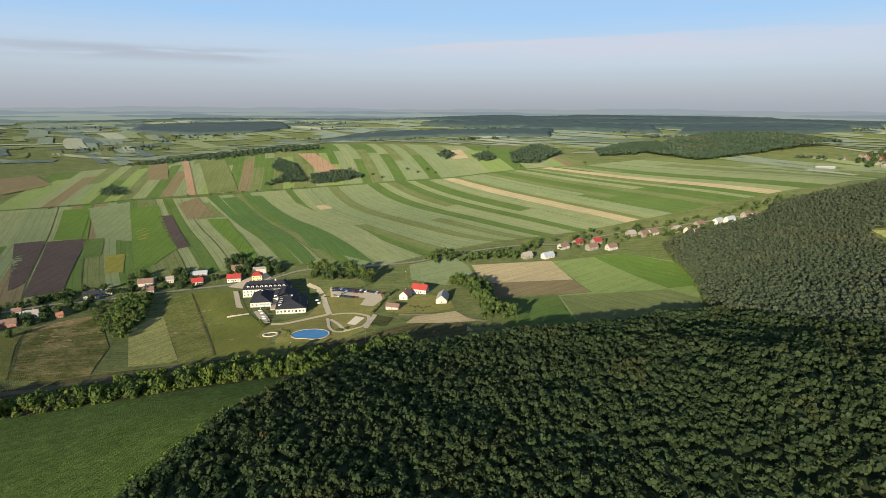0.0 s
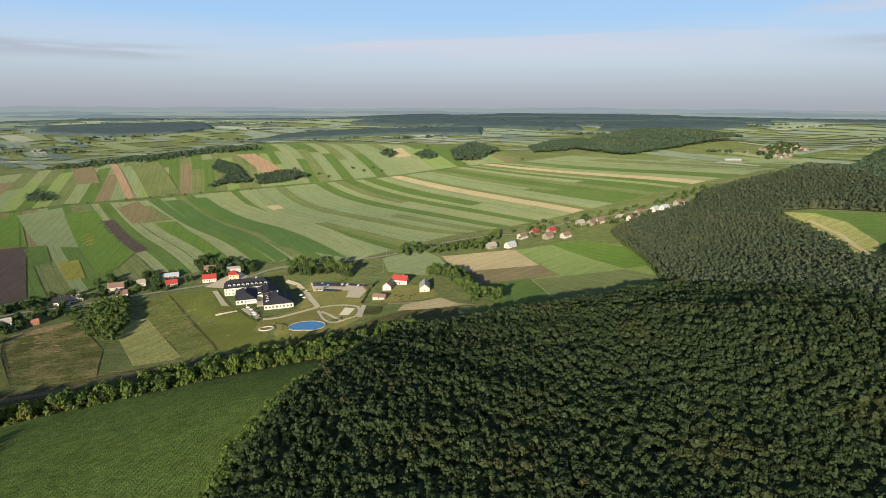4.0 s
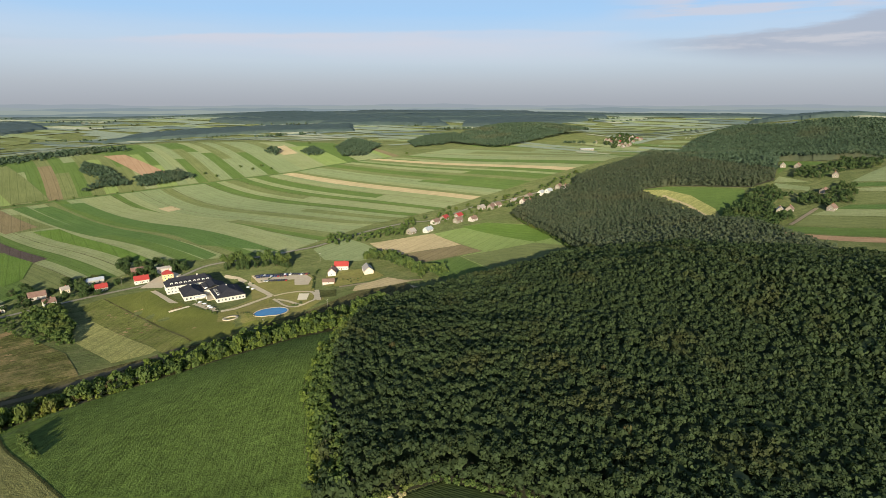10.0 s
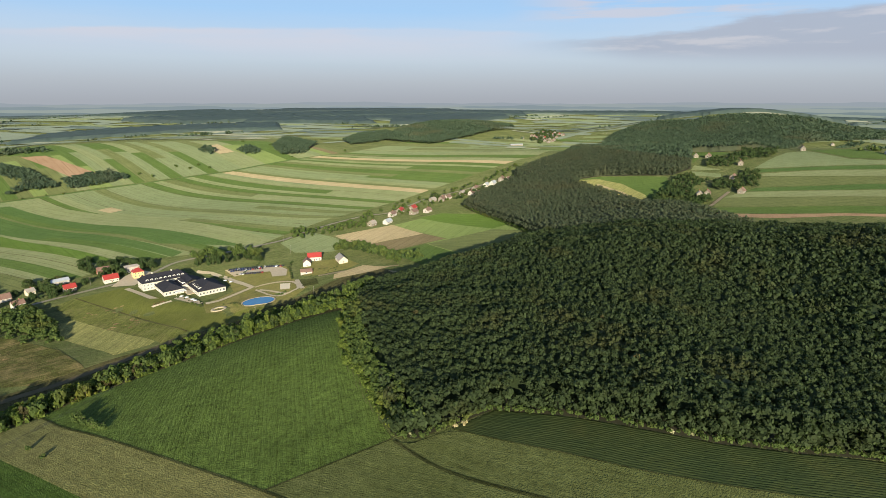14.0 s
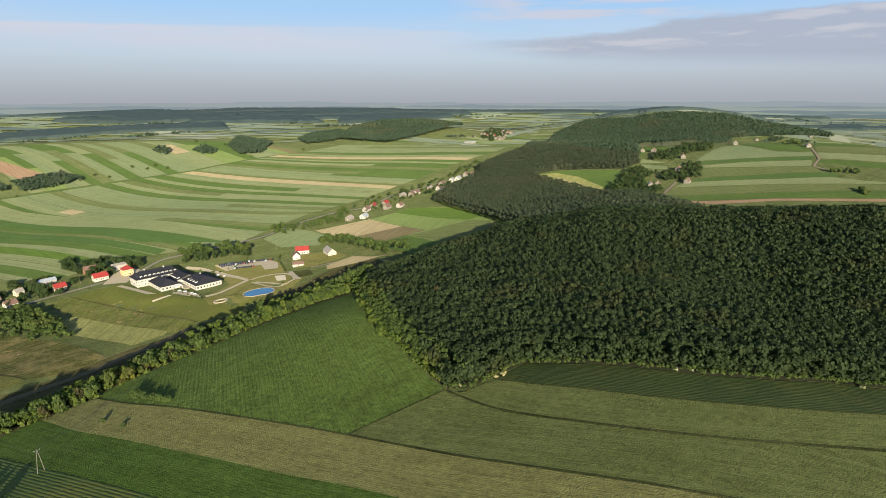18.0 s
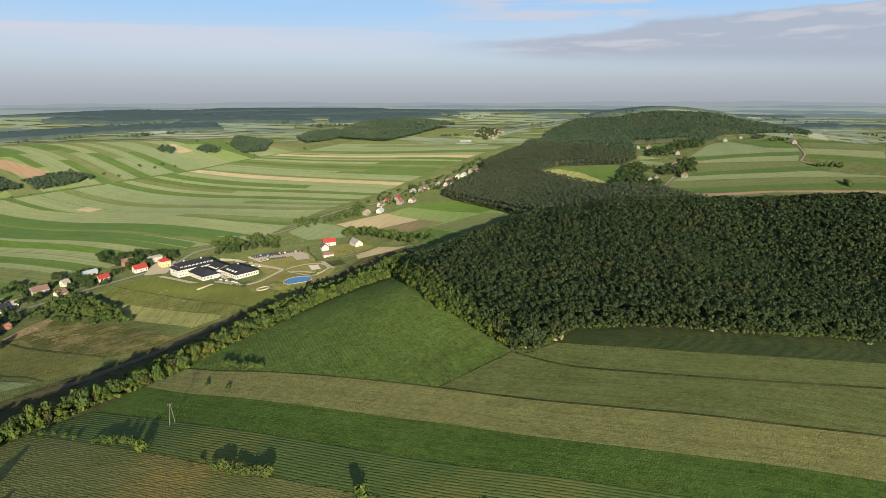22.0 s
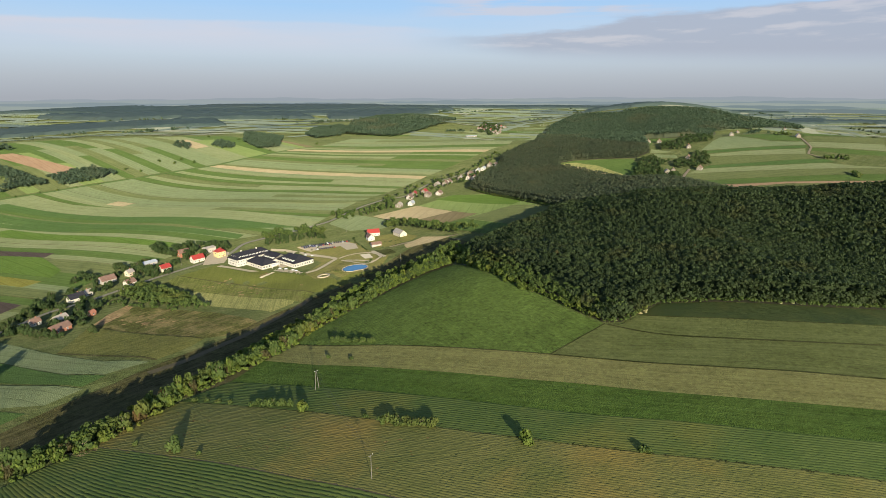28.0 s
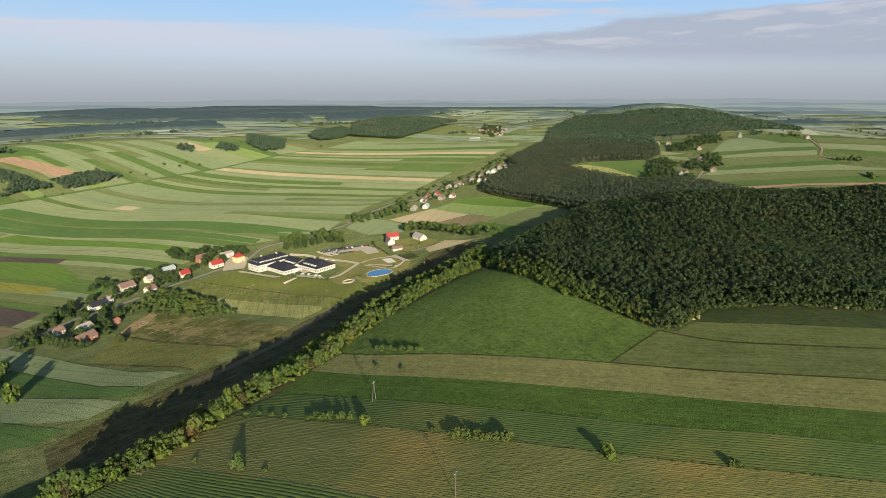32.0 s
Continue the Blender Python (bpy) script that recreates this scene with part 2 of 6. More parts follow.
M_CROPS.update({
    "olive": crop("olive_meadow", (0.075, 0.090, 0.034), (0.097, 0.111, 0.044), rows=2.0, row_mix=0.15),
    "beige": crop("ripe_beige_stubble", (0.215, 0.176, 0.103), (0.258, 0.212, 0.128), rows=2.0, row_mix=0.15),
    "brown": crop("brown_soil", (0.103, 0.086, 0.047), (0.128, 0.104, 0.058), rows=1.5, row_mix=0.2),
    "orange": crop("reddish_loam", (0.188, 0.122, 0.076), (0.216, 0.146, 0.095), rows=1.5, row_mix=0.2),
    "dark": crop("dark_wet_soil", (0.046, 0.036, 0.032), (0.058, 0.045, 0.039), rows=1.5, row_mix=0.2),
    # the mist tones hold distance haze in their greyed colour
    "mist": crop("hazed_green_fields", (0.097, 0.120, 0.092), (0.116, 0.139, 0.108), tram=False, grain=0.2),
    "mist_pale": crop("hazed_pale_fields", (0.165, 0.175, 0.125), (0.19, 0.20, 0.15), tram=False, grain=0.2),
    "mist_dark": crop("hazed_woodland", (0.055, 0.075, 0.070), (0.066, 0.088, 0.080), tram=False, grain=0.3),
    "yellow": crop("yellow_flowering_strip", (0.117, 0.115, 0.022), (0.141, 0.132, 0.033), rows=1.5, row_mix=0.2),
})
M_TRI = crop("young_maize", (0.055, 0.082, 0.017), (0.065, 0.095, 0.022), rows=2.1, row_mix=0.16, tram=False, grain=0.6)
M_BARLEY = crop("ripening_barley", (0.072, 0.084, 0.027), (0.086, 0.097, 0.034), rows=1.1, row_mix=0.24, tram=False, grain=0.34)
M_SAND_STRIP = crop("thin_barley", (0.110, 0.112, 0.039), (0.132, 0.128, 0.048), rows=1.3, row_mix=0.26, tram=False, grain=0.36)
M_POTATO = crop("potato_rows", (0.058, 0.080, 0.020), (0.076, 0.096, 0.026), tram=False, patch=(0.12, 0.11, 0.05), amount=0.4, grain=0.5)
M_BAND = crop("dense_cereal", (0.037, 0.066, 0.012), (0.050, 0.079, 0.016), rows=1.6, row_mix=0.25, tram=False, grain=0.4)
M_STUBBLE = crop("weedy_rows", (0.125, 0.118, 0.036), (0.150, 0.134, 0.046), tram=False, patch=(0.24, 0.145, 0.070), amount=0.7, grain=0.4)
M_SCRUB = crop("rough_fallow", (0.064, 0.069, 0.018), (0.088, 0.084, 0.024), tram=False, patch=(0.27, 0.205, 0.110), amount=0.85)
# coarse grass for gully and balks, darkened to carry the gully's shade
M_GULLY = crop("coarse_gully_grass", (0.034, 0.036, 0.014), (0.056, 0.052, 0.020), tram=False, patch=(0.10, 0.085, 0.045), amount=0.5, grain=0.6)
M_DARKCROP = crop("dark_beet_rows", (0.026, 0.043, 0.011), (0.036, 0.050, 0.013), rows=1.0, row_mix=0.28, tram=False, patch=(0.10, 0.085, 0.03), amount=0.3, grain=0.7)
M_LAWN = crop("mown_lawn", (0.070, 0.082, 0.019), (0.088, 0.094, 0.025), tram=False, grain=0.15)
M_DRYLAWN = crop("dry_mown_lawn", (0.098, 0.096, 0.030), (0.122, 0.114, 0.039), tram=False, patch=(0.17, 0.135, 0.07), amount=0.4, grain=0.25)
M_FALLOW = crop("brown_fallow", (0.052, 0.059, 0.016), (0.073, 0.071, 0.023), rows=1.6, row_mix=0.3, tram=False, patch=(0.24, 0.18, 0.09), amount=0.75, grain=0.6)
M_WEEDS = crop("weedy_grass", (0.068, 0.080, 0.020), (0.086, 0.094, 0.026), tram=False, patch=(0.16, 0.13, 0.07), amount=0.35, grain=0.5)
M_BARE = crop("bare_dry_soil", (0.154, 0.105, 0.052), (0.196, 0.140, 0.077), tram=False, patch=(0.09, 0.10, 0.03), amount=0.8, grain=0.6)
M_TONGUE = crop("pale_ripening_barley", (0.152, 0.156, 0.055), (0.183, 0.179, 0.068), rows=1.5, row_mix=0.3, grain=0.4)
M_HAY = crop("dry_hay_meadow", (0.071, 0.078, 0.022), (0.094, 0.095, 0.030), rows=2.5, row_mix=0.15, tram=False, grain=0.35)
M_REDW = crop("reddish_thin_rows", (0.121, 0.085, 0.031), (0.169, 0.107, 0.041), rows=1.6, row_mix=0.35, tram=False, patch=(0.075, 0.088, 0.026), amount=0.9, grain=0.6)
# balk grass, darkened so its colour includes the shadow line along the step
M_BALK = crop("balk_grass", (0.024, 0.029, 0.009), (0.036, 0.040, 0.012), tram=False, patch=(0.09, 0.09, 0.04), amount=0.3, grain=0.6)
M_ROWLEAF = leaves("low_weedy_plants", (0.125, 0.138, 0.036), (0.165, 0.162, 0.048), (0.21, 0.165, 0.072), 0.05)
M_ROWGREEN = leaves("leafy_row_plants", (0.075, 0.112, 0.027), (0.098, 0.130, 0.034), (0.120, 0.150, 0.044), 0.05)
M_ROWDARK = leaves("dark_row_plants", (0.036, 0.056, 0.018), (0.054, 0.072, 0.022), (0.090, 0.084, 0.034), 0.05)
M_TRACK = plain("grassy_gravel_track", (0.085, 0.070, 0.042), (0.062, 0.055, 0.032), 0.25, spec=0.05, bump=0.1)
M_VILW = plain("aged_plaster", (0.231, 0.202, 0.156), (0.173, 0.156, 0.122), 0.5)
M_VILR = plain("old_brown_tiles", (0.15, 0.092, 0.068), (0.19, 0.125, 0.095), 0.6, bump=0.06)
M_ROAD = plain("worn_asphalt", (0.17, 0.150, 0.115), (0.21, 0.185, 0.145), 0.3, spec=0.1)
M_DIRT = plain("dirt_track", (0.24, 0.18, 0.11), (0.16, 0.13, 0.07), 0.3, bump=0.1)
M_PAVE = plain("beige_paving", (0.35, 0.285, 0.19), (0.42, 0.345, 0.235), 0.4)
M_WALL = plain("white_render", (0.510, 0.476, 0.408), (0.425, 0.399, 0.340), 0.4)
M_CREAM = plain("cream_render", (0.576, 0.496, 0.360), None, 0.4)
M_YELLOW = plain("yellow_render", (0.62, 0.46, 0.22), (0.56, 0.41, 0.19), 0.4)
M_GREYW = plain("grey_block_wall", (0.42, 0.38, 0.33), None, 0.6)
M_BRICKW = plain("red_brick_wall", (0.36, 0.15, 0.09), (0.28, 0.12, 0.075), 1.2)
M_BLACK = plain("dark_slate_tiles", (0.021, 0.021, 0.027), (0.034, 0.033, 0.039), 0.8, rough=0.8, spec=0.1, bump=0.06)
M_RED = plain("red_roof_tiles", (0.31, 0.036, 0.028), (0.24, 0.032, 0.026), 0.8, rough=0.6, bump=0.06)
M_OLDRED = plain("weathered_roof_tiles", (0.15, 0.085, 0.062), (0.20, 0.125, 0.095), 0.6, bump=0.06)
M_GREYR = plain("grey_sheet_roof", (0.26, 0.225, 0.19), (0.33, 0.29, 0.245), 0.3, rough=0.6)
M_METALR = plain("light_metal_roof", (0.34, 0.36, 0.38), (0.28, 0.30, 0.32), 0.3, rough=0.45)
M_GLASS = plain("window_glass", (0.03, 0.035, 0.045), None, 1.0, rough=0.1, spec=0.6)
M_FRAME = plain("white_frame", (0.78, 0.77, 0.74), None, 1.0)
M_WOOD = plain("dark_wood", (0.16, 0.09, 0.05), None, 1.5)
M_CONC = plain("concrete", (0.150, 0.140, 0.120), (0.120, 0.110, 0.095), 1.2)
M_WIRE = plain("dark_wire", (0.06, 0.06, 0.06), None, 1.0)
M_WATER = plain("pool_water", (0.022, 0.125, 0.25), (0.03, 0.15, 0.29), 0.2, rough=0.08, spec=0.6)
M_SANDC = plain("pale_sand", (0.62, 0.52, 0.36), (0.55, 0.46, 0.31), 0.8)
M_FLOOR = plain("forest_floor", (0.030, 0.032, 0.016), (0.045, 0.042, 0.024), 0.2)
M_BARK = plain("bark", (0.13, 0.10, 0.07), (0.08, 0.065, 0.05), 2.5, bump=0.05)
L_BROAD = leaves("broadleaf_canopy", (0.026, 0.040, 0.017), (0.038, 0.056, 0.022), (0.053, 0.078, 0.030))
# brighter green: sunlight on wood and hedge edges is put into the colour
L_EDGE = leaves("sun_tinted_leaves", (0.060, 0.092, 0.018), (0.092, 0.126, 0.023), (0.138, 0.176, 0.037))
L_FLOWER = leaves("white_blossom", (0.20, 0.22, 0.10), (0.42, 0.42, 0.26), (0.60, 0.58, 0.42))
L_RUST = leaves("brownish_leaves", (0.050, 0.046, 0.020), (0.066, 0.058, 0.024), (0.085, 0.080, 0.030))
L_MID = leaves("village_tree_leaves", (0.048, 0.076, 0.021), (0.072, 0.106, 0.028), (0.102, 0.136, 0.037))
L_DARK = leaves("garden_tree_leaves", (0.030, 0.052, 0.018), (0.048, 0.074, 0.024), (0.064, 0.092, 0.030))
L_PINE = leaves("pine_needles", (0.052, 0.070, 0.040), (0.066, 0.083, 0.047), (0.092, 0.102, 0.062), 0.06, (1.30, 1.05, 1.0))
# far leaves, with distance haze put into their paler, bluer colour
L_HILL = leaves("hazed_hill_leaves", (0.048, 0.075, 0.046), (0.060, 0.088, 0.054), (0.080, 0.114, 0.068), 0.03)
L_FAR = leaves("hazed_wood_leaves", (0.078, 0.112, 0.100), (0.096, 0.130, 0.116), (0.090, 0.120, 0.112), 0.02, (1.1, 1.05, 1.0))

# ---- the lie of the land ----
HILLS = [(-120, 440, 220, -67), (-320, 540, 220, -12), (-60, 620, 260, 131), (160, 640, 260, -92), (-220, 950, 320, -54), (20, 1180, 330, 8), (-20, 1400, 260, 18), (-420, 1420, 330, 66), (620, 1080, 300, 8), (860, 1650, 230, 36), (180, 250, 200, 51), (-20, 120, 170, 19), (-200, 60, 170, 23)]
HILLS += [(-340, 130, 170, 4), (330, 330, 180, 1), (520, 430, 230, -17), (900, 360, 330, 98), (380, 760, 260, 49), (1700, 1150, 330, 116), (950, 700, 260, -17), (-900, 1300, 600, -35), (620, 700, 260, 21), (-560, 250, 260, 20), (400, 1500, 500, 21), (300, 2600, 900, 38), (1150, 1250, 300, -5)]
HILLS += [(-150, 50, 75, -2.2), (-150, 140, 75, -1.6), (-150, 230, 75, 3.6), (-60, -40, 75, 6.7), (-60, 50, 75, -1.7), (-60, 140, 75, -8.8), (-60, 230, 75, 16.1), (-60, 320, 75, -2.1), (30, -40, 75, 3.6), (30, 50, 75, 4.1), (30, 140, 75, 10.3), (30, 230, 75, -21.2)]
HILLS += [(30, 320, 75, 2.0), (120, -40, 75, -1.1), (120, 50, 75, -13.8), (120, 140, 75, -10.9), (120, 230, 75, 16.4), (120, 320, 75, -4.0), (210, -40, 75, 8.8), (210, 50, 75, 11.0), (210, 140, 75, 10.8), (210, 230, 75, 3.3), (210, 320, 75, -15.5)]
HILLS += [(300, -40, 75, 13.5), (300, 50, 75, 21.4), (300, 140, 75, -2.0), (300, 230, 75, -11.9), (300, 320, 75, 22.0), (400, -40, 75, 2.6), (400, 50, 75, 6.1), (400, 140, 75, 2.3), (400, 230, 75, 3.1), (400, 320, 75, -3.8)]  # knolls under the near wood
HILLS += [(300, 3500, 620, 42), (1650, 3250, 680, 48), (2850, 2500, 600, 42), (-1500, 3500, 600, 26)]  # wooded ridges far off

GULLY = [(-620, 130), (-520, 168), (-407, 208), (-366, 229), (-318, 243), (-277, 264), (-209, 292), (-159, 319), (-108, 338), (-49, 347), (-15, 352)]  # upper edge of the bank along the gully
TERRACES = [(-102, 421, 20, 3.0), (-164, 506, 40, -0.6)]  # levelled ground at the pool and the hotel


def ease(v, a, b):
    k = np.clip((v - a) / (b - a), 0, 1)
    return k * k * (3 - 2 * k)


def land(x, y):
    """Height of the ground: a gentle rise outwards and broad hills (x, y, spread, height)."""
    far = np.hypot(x, y)
    z = 5 + 0.018 * np.maximum(far - 900, 0)
    for hx, hy, r, h in HILLS:
        z = z + h * np.exp(-((x - hx) ** 2 + (y - hy) ** 2) / (2 * r * r))
    x, y = np.asarray(x, float), np.asarray(y, float)
    near, side, along = np.full(np.shape(x), 1e9), np.zeros(np.shape(x)), np.zeros(np.shape(x))
    for i, ((ax, ay), (bx, by)) in enumerate(zip(GULLY[:-1], GULLY[1:])):
        ux, uy = bx - ax, by - ay
        n2 = ux * ux + uy * uy
        t = np.clip(((x - ax) * ux + (y - ay) * uy) / n2, 0, 1)
        e = (x - ax - t * ux) ** 2 + (y - ay - t * uy) ** 2
        c = (ux * (y - ay) - uy * (x - ax)) / math.sqrt(n2)
        m = e < near
        near, side, along = np.where(m, e, near), np.where(m, np.sign(c) * np.sqrt(e), side), np.where(m, (i + t) / (len(GULLY) - 1), along)
    z = z - 9.0 * ease(side, 1, 17) * (1 - ease(side, 32, 85)) * (1 - ease(along, 0.86, 1.0)) * ease(along, 0, 0.1)
    for tx, ty, r, tz in TERRACES:
        w = np.clip((1.6 - np.hypot(x - tx, y - ty) / r) / 0.6, 0, 1)
        z = z + (tz - z) * w * w * (3 - 2 * w)
    return z


def mesh_from(name, verts, faces, mats, uv=None, smooth=False):
    """A mesh from arrays; all faces have the same number of corners, or a list of tuples."""
    me = bpy.data.meshes.new(name)
    if isinstance(faces, np.ndarray):
        n, k = faces.shape
        me.vertices.add(len(verts))
        me.vertices.foreach_set("co", np.asarray(verts, np.float32).ravel())
        me.loops.add(n * k)
        me.loops.foreach_set("vertex_index", faces.astype(np.int32).ravel())
        me.polygons.add(n)
        me.polygons.foreach_set("loop_start", np.arange(0, n * k, k, dtype=np.int32))
    else:
        me.from_pydata([tuple(v) for v in verts], [], faces)
    for mt in mats if isinstance(mats, (list, tuple)) else [mats]:
        me.materials.append(mt)
    me.update(calc_edges=True)
    if uv is not None:
        layer = me.uv_layers.new(name="UVMap")
        loops = np.empty(len(me.loops), np.int32)
        me.loops.foreach_get("vertex_index", loops)
        layer.data.foreach_set("uv", np.asarray(uv, np.float32)[loops].ravel())
    if smooth:
        me.polygons.foreach_set("use_smooth", np.ones(len(me.polygons), bool))
    return me


def grid_faces(nu, nv):
    i = np.arange((nu - 1) * (nv - 1))
    a = (i // (nv - 1)) * nv + i % (nv - 1)
    return np.stack([a, a + nv, a + nv + 1, a + 1], 1)


def axis(lo, a, b, hi, step, grow):
    mid = np.arange(a, b + 1, step)
    left, right, s = [a], [b], step
    while left[-1] > lo:
        s *= grow
        left.append(left[-1] - s)
    s = step
    while right[-1] < hi:
        s *= grow
        right.append(right[-1] + s)
    return np.concatenate([left[:0:-1], mid, right[1:]]).astype(float)


gx, gy = axis(-5000, -800, 1300, 5200, 12, 1.09), axis(-3000, -200, 1700, 5200, 12, 1.09)
GX, GY = np.meshgrid(gx, gy, indexing="ij")
gv = np.stack([GX, GY, land(GX, GY)], -1).reshape(-1, 3)
ground = new("ground", mesh_from("ground", gv, grid_faces(len(gx), len(gy)), M_GRASS, gv[:, :2], True))
tagged(ground, "rolling green farmland with meadow grass", "ground", kind="structure")


def lift(p):
    d = np.hypot(p[..., 0], p[..., 1] - 300)
    return 0.25 + np.clip((d - 900) / 1500, 0, 1) * 1.6


FIELD_WORDS = {"green": "field of green wheat in drilled rows", "deep": "dense dark green crop field", "bright": "bright green clover field",
               "pale": "pale green barley field", "grey": "grey-green rye field", "olive": "olive green hay meadow", "beige": "ripe beige stubble field",
               "brown": "bare brown ploughed field", "dark": "dark wet bare soil field", "yellow": "narrow strip of yellow flowers", "meadow": "sunny yellow-green hay meadow", "orange": "bare reddish loam strip", "mist": "hazy green field", "mist_pale": "hazy pale field", "mist_dark": "dark hazy wood"}


def field(outline, mat, label, rows=0.0, step=9.0, up=0.0, name="field"):
    """A field draped over the land inside an outline; rows: bearing of its rows in degrees from +x."""
    from mathutils.geometry import delaunay_2d_cdt
    pts, edge = [], []
    n = len(outline)
    for i in range(n):
        a, b = np.array(outline[i], float), np.array(outline[(i + 1) % n], float)
        k = max(1, int(np.hypot(*(b - a)) / step))
        pts += [a + (b - a) * j / k for j in range(k)]
    m = len(pts)
    ring = np.array(pts)
    lo, hi = ring.min(0), ring.max(0)
    xs, ys = np.meshgrid(np.arange(lo[0] + step / 2, hi[0], step), np.arange(lo[1] + step / 2, hi[1], step))
    q = np.stack([xs.ravel(), ys.ravel()], 1)
    inside = np.zeros(len(q), bool)
    for i in range(m):
        a, b = ring[i], ring[(i + 1) % m]
        c = (a[1] > q[:, 1]) != (b[1] > q[:, 1])
        with np.errstate(divide="ignore", invalid="ignore"):
            inside ^= c & (q[:, 0] < (b[0] - a[0]) * (q[:, 1] - a[1]) / (b[1] - a[1]) + a[0])
    allp = [Vector(p) for p in ring] + [Vector(p) for p in q[inside]]
    v, _, f, *_ = delaunay_2d_cdt(allp, [], [list(range(m))], 1, 0.01)
    v = np.array([tuple(p) for p in v])
    co = np.column_stack([v, land(v[:, 0], v[:, 1]) + lift(v) + up])
    c, s = math.cos(radians(rows)), math.sin(radians(rows))
    uv = np.column_stack([v[:, 0] * c + v[:, 1] * s, -v[:, 0] * s + v[:, 1] * c])
    return tagged(new(name, mesh_from(name, co, [tuple(t) for t in f], mat, uv, True)), label, "field", kind="structure")


def inside_poly(q, poly):
    p = np.array(poly, float)
    hit = np.zeros(len(q), bool)
    for a, b in zip(p, np.roll(p, -1, 0)):
        c = (a[1] > q[:, 1]) != (b[1] > q[:, 1])
        hit ^= c & (q[:, 0] < (b[0] - a[0]) * (q[:, 1] - a[1]) / (b[1] - a[1] + 1e-9) + a[0])
    return hit


def ribbon(points, width, mat, name, label, up=0.1, category="road"):
    """A road or path that follows the land."""
    p = np.array(points, float)
    seg = np.hypot(*np.diff(p, axis=0).T)
    d = np.concatenate([[0], np.cumsum(seg)])
    t = np.linspace(0, d[-1], max(6, int(d[-1] / (2.0 if d[-1] < 220 else 7))))
    c = np.column_stack([np.interp(t, d, p[:, 0]), np.interp(t, d, p[:, 1])])
    for _ in range(3):
        c[1:-1] = (c[:-2] + 2 * c[1:-1] + c[2:]) / 4
    g = np.gradient(c, axis=0)
    nrm = np.column_stack([-g[:, 1], g[:, 0]]) / np.hypot(*g.T)[:, None]
    k = np.linspace(-0.5, 0.5, 4)
    v = (c[:, None, :] + nrm[:, None, :] * k[None, :, None] * width).reshape(-1, 2)
    wob = 0.12 * width * np.sin(v[:, 0] * 0.37 + v[:, 1] * 0.23)
    co = np.column_stack([v, land(v[:, 0], v[:, 1]) + lift(v) + up])
    uv = np.column_stack([np.repeat(t, 4), np.tile(k * width, len(t)) + wob * 0])
    return tagged(new(name, mesh_from(name, co, grid_faces(len(t), 4), mat, uv, True)), label, category, kind="structure")


def strip_between(l0, l1, t0, t1, mat, label, up=0.0):
    """A strip of land between two bowed lines, each given by start, middle and end."""
    def bow(l, t):
        a, b, c = (np.array(q, float) for q in l)
        return a * ((1 - t) * (1 - 2 * t))[:, None] + b * (4 * t * (1 - t))[:, None] + c * (t * (2 * t - 1))[:, None]
    t = np.linspace(t0, t1, max(4, int(28 * (t1 - t0))))
    p0, p1 = bow(l0, t), bow(l1, t)
    k = np.linspace(0, 1, 4)
    v = (p0[:, None] * (1 - k)[None, :, None] + p1[:, None] * k[None, :, None]).reshape(-1, 2)
    wid = np.hypot(*(p1 - p0).T).mean()
    run = np.concatenate([[0], np.cumsum(np.hypot(*np.diff(p0, axis=0).T))])
    uv = np.column_stack([np.repeat(run, 4), np.tile(k * wid, len(t))])
    co = np.column_stack([v, land(v[:, 0], v[:, 1]) + lift(v) + up])
    return tagged(new("field", mesh_from("field", co, grid_faces(len(t), 4), mat, uv, True)), label, "field", "strip fields on the hillside", "structure")



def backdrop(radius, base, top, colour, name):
    """Plain distance closing the plain: a low glowing ring of hills on the horizon, bluish haze put into its colour."""
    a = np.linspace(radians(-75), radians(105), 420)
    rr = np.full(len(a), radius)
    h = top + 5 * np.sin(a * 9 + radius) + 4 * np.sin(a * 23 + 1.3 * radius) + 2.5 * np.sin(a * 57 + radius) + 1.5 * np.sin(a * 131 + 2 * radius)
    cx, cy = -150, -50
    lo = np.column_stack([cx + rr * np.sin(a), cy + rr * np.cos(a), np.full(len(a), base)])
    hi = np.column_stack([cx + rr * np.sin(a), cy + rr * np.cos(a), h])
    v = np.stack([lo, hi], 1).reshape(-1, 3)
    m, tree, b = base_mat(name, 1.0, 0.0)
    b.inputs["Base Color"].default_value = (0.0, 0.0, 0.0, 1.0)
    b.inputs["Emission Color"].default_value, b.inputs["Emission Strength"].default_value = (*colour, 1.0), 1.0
    tagged(new("backdrop", mesh_from("backdrop", v, grid_faces(len(a), 2), m)), "pale blue haze-tinted hills on the horizon", "backdrop", kind="structure")


# ring colours glow and pale with height, carrying the haze
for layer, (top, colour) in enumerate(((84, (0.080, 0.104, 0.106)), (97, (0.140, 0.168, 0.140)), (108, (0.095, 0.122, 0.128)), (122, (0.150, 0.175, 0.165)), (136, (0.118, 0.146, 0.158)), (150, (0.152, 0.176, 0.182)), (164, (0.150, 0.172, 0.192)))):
    backdrop(4300 + 80 * layer, -50, top, colour, "haze_tinted_land")
# ---- fields near the flight ----
# boundaries between the strips, from the gully hedge to the south-east
EDGE_MAIZE = [(-251, 247), (-239, 219), (-223, 193), (-205, 162), (-190, 138), (-175, 116), (-163, 98), (-150, 78), (-136, 57), (-121, 37), (-107, 18), (-94, 1), (-80, -18), (-65, -34), (-46, -52), (-20, -78), (8, -104)]
EDGE_BAND = [(-277, 239), (-262, 202), (-246, 174), (-231, 147), (-214, 120), (-199, 96), (-183, 75), (-169, 54), (-155, 35), (-141, 17), (-128, 0), (-117, -14), (-95, -40), (-70, -68), (-40, -98)]
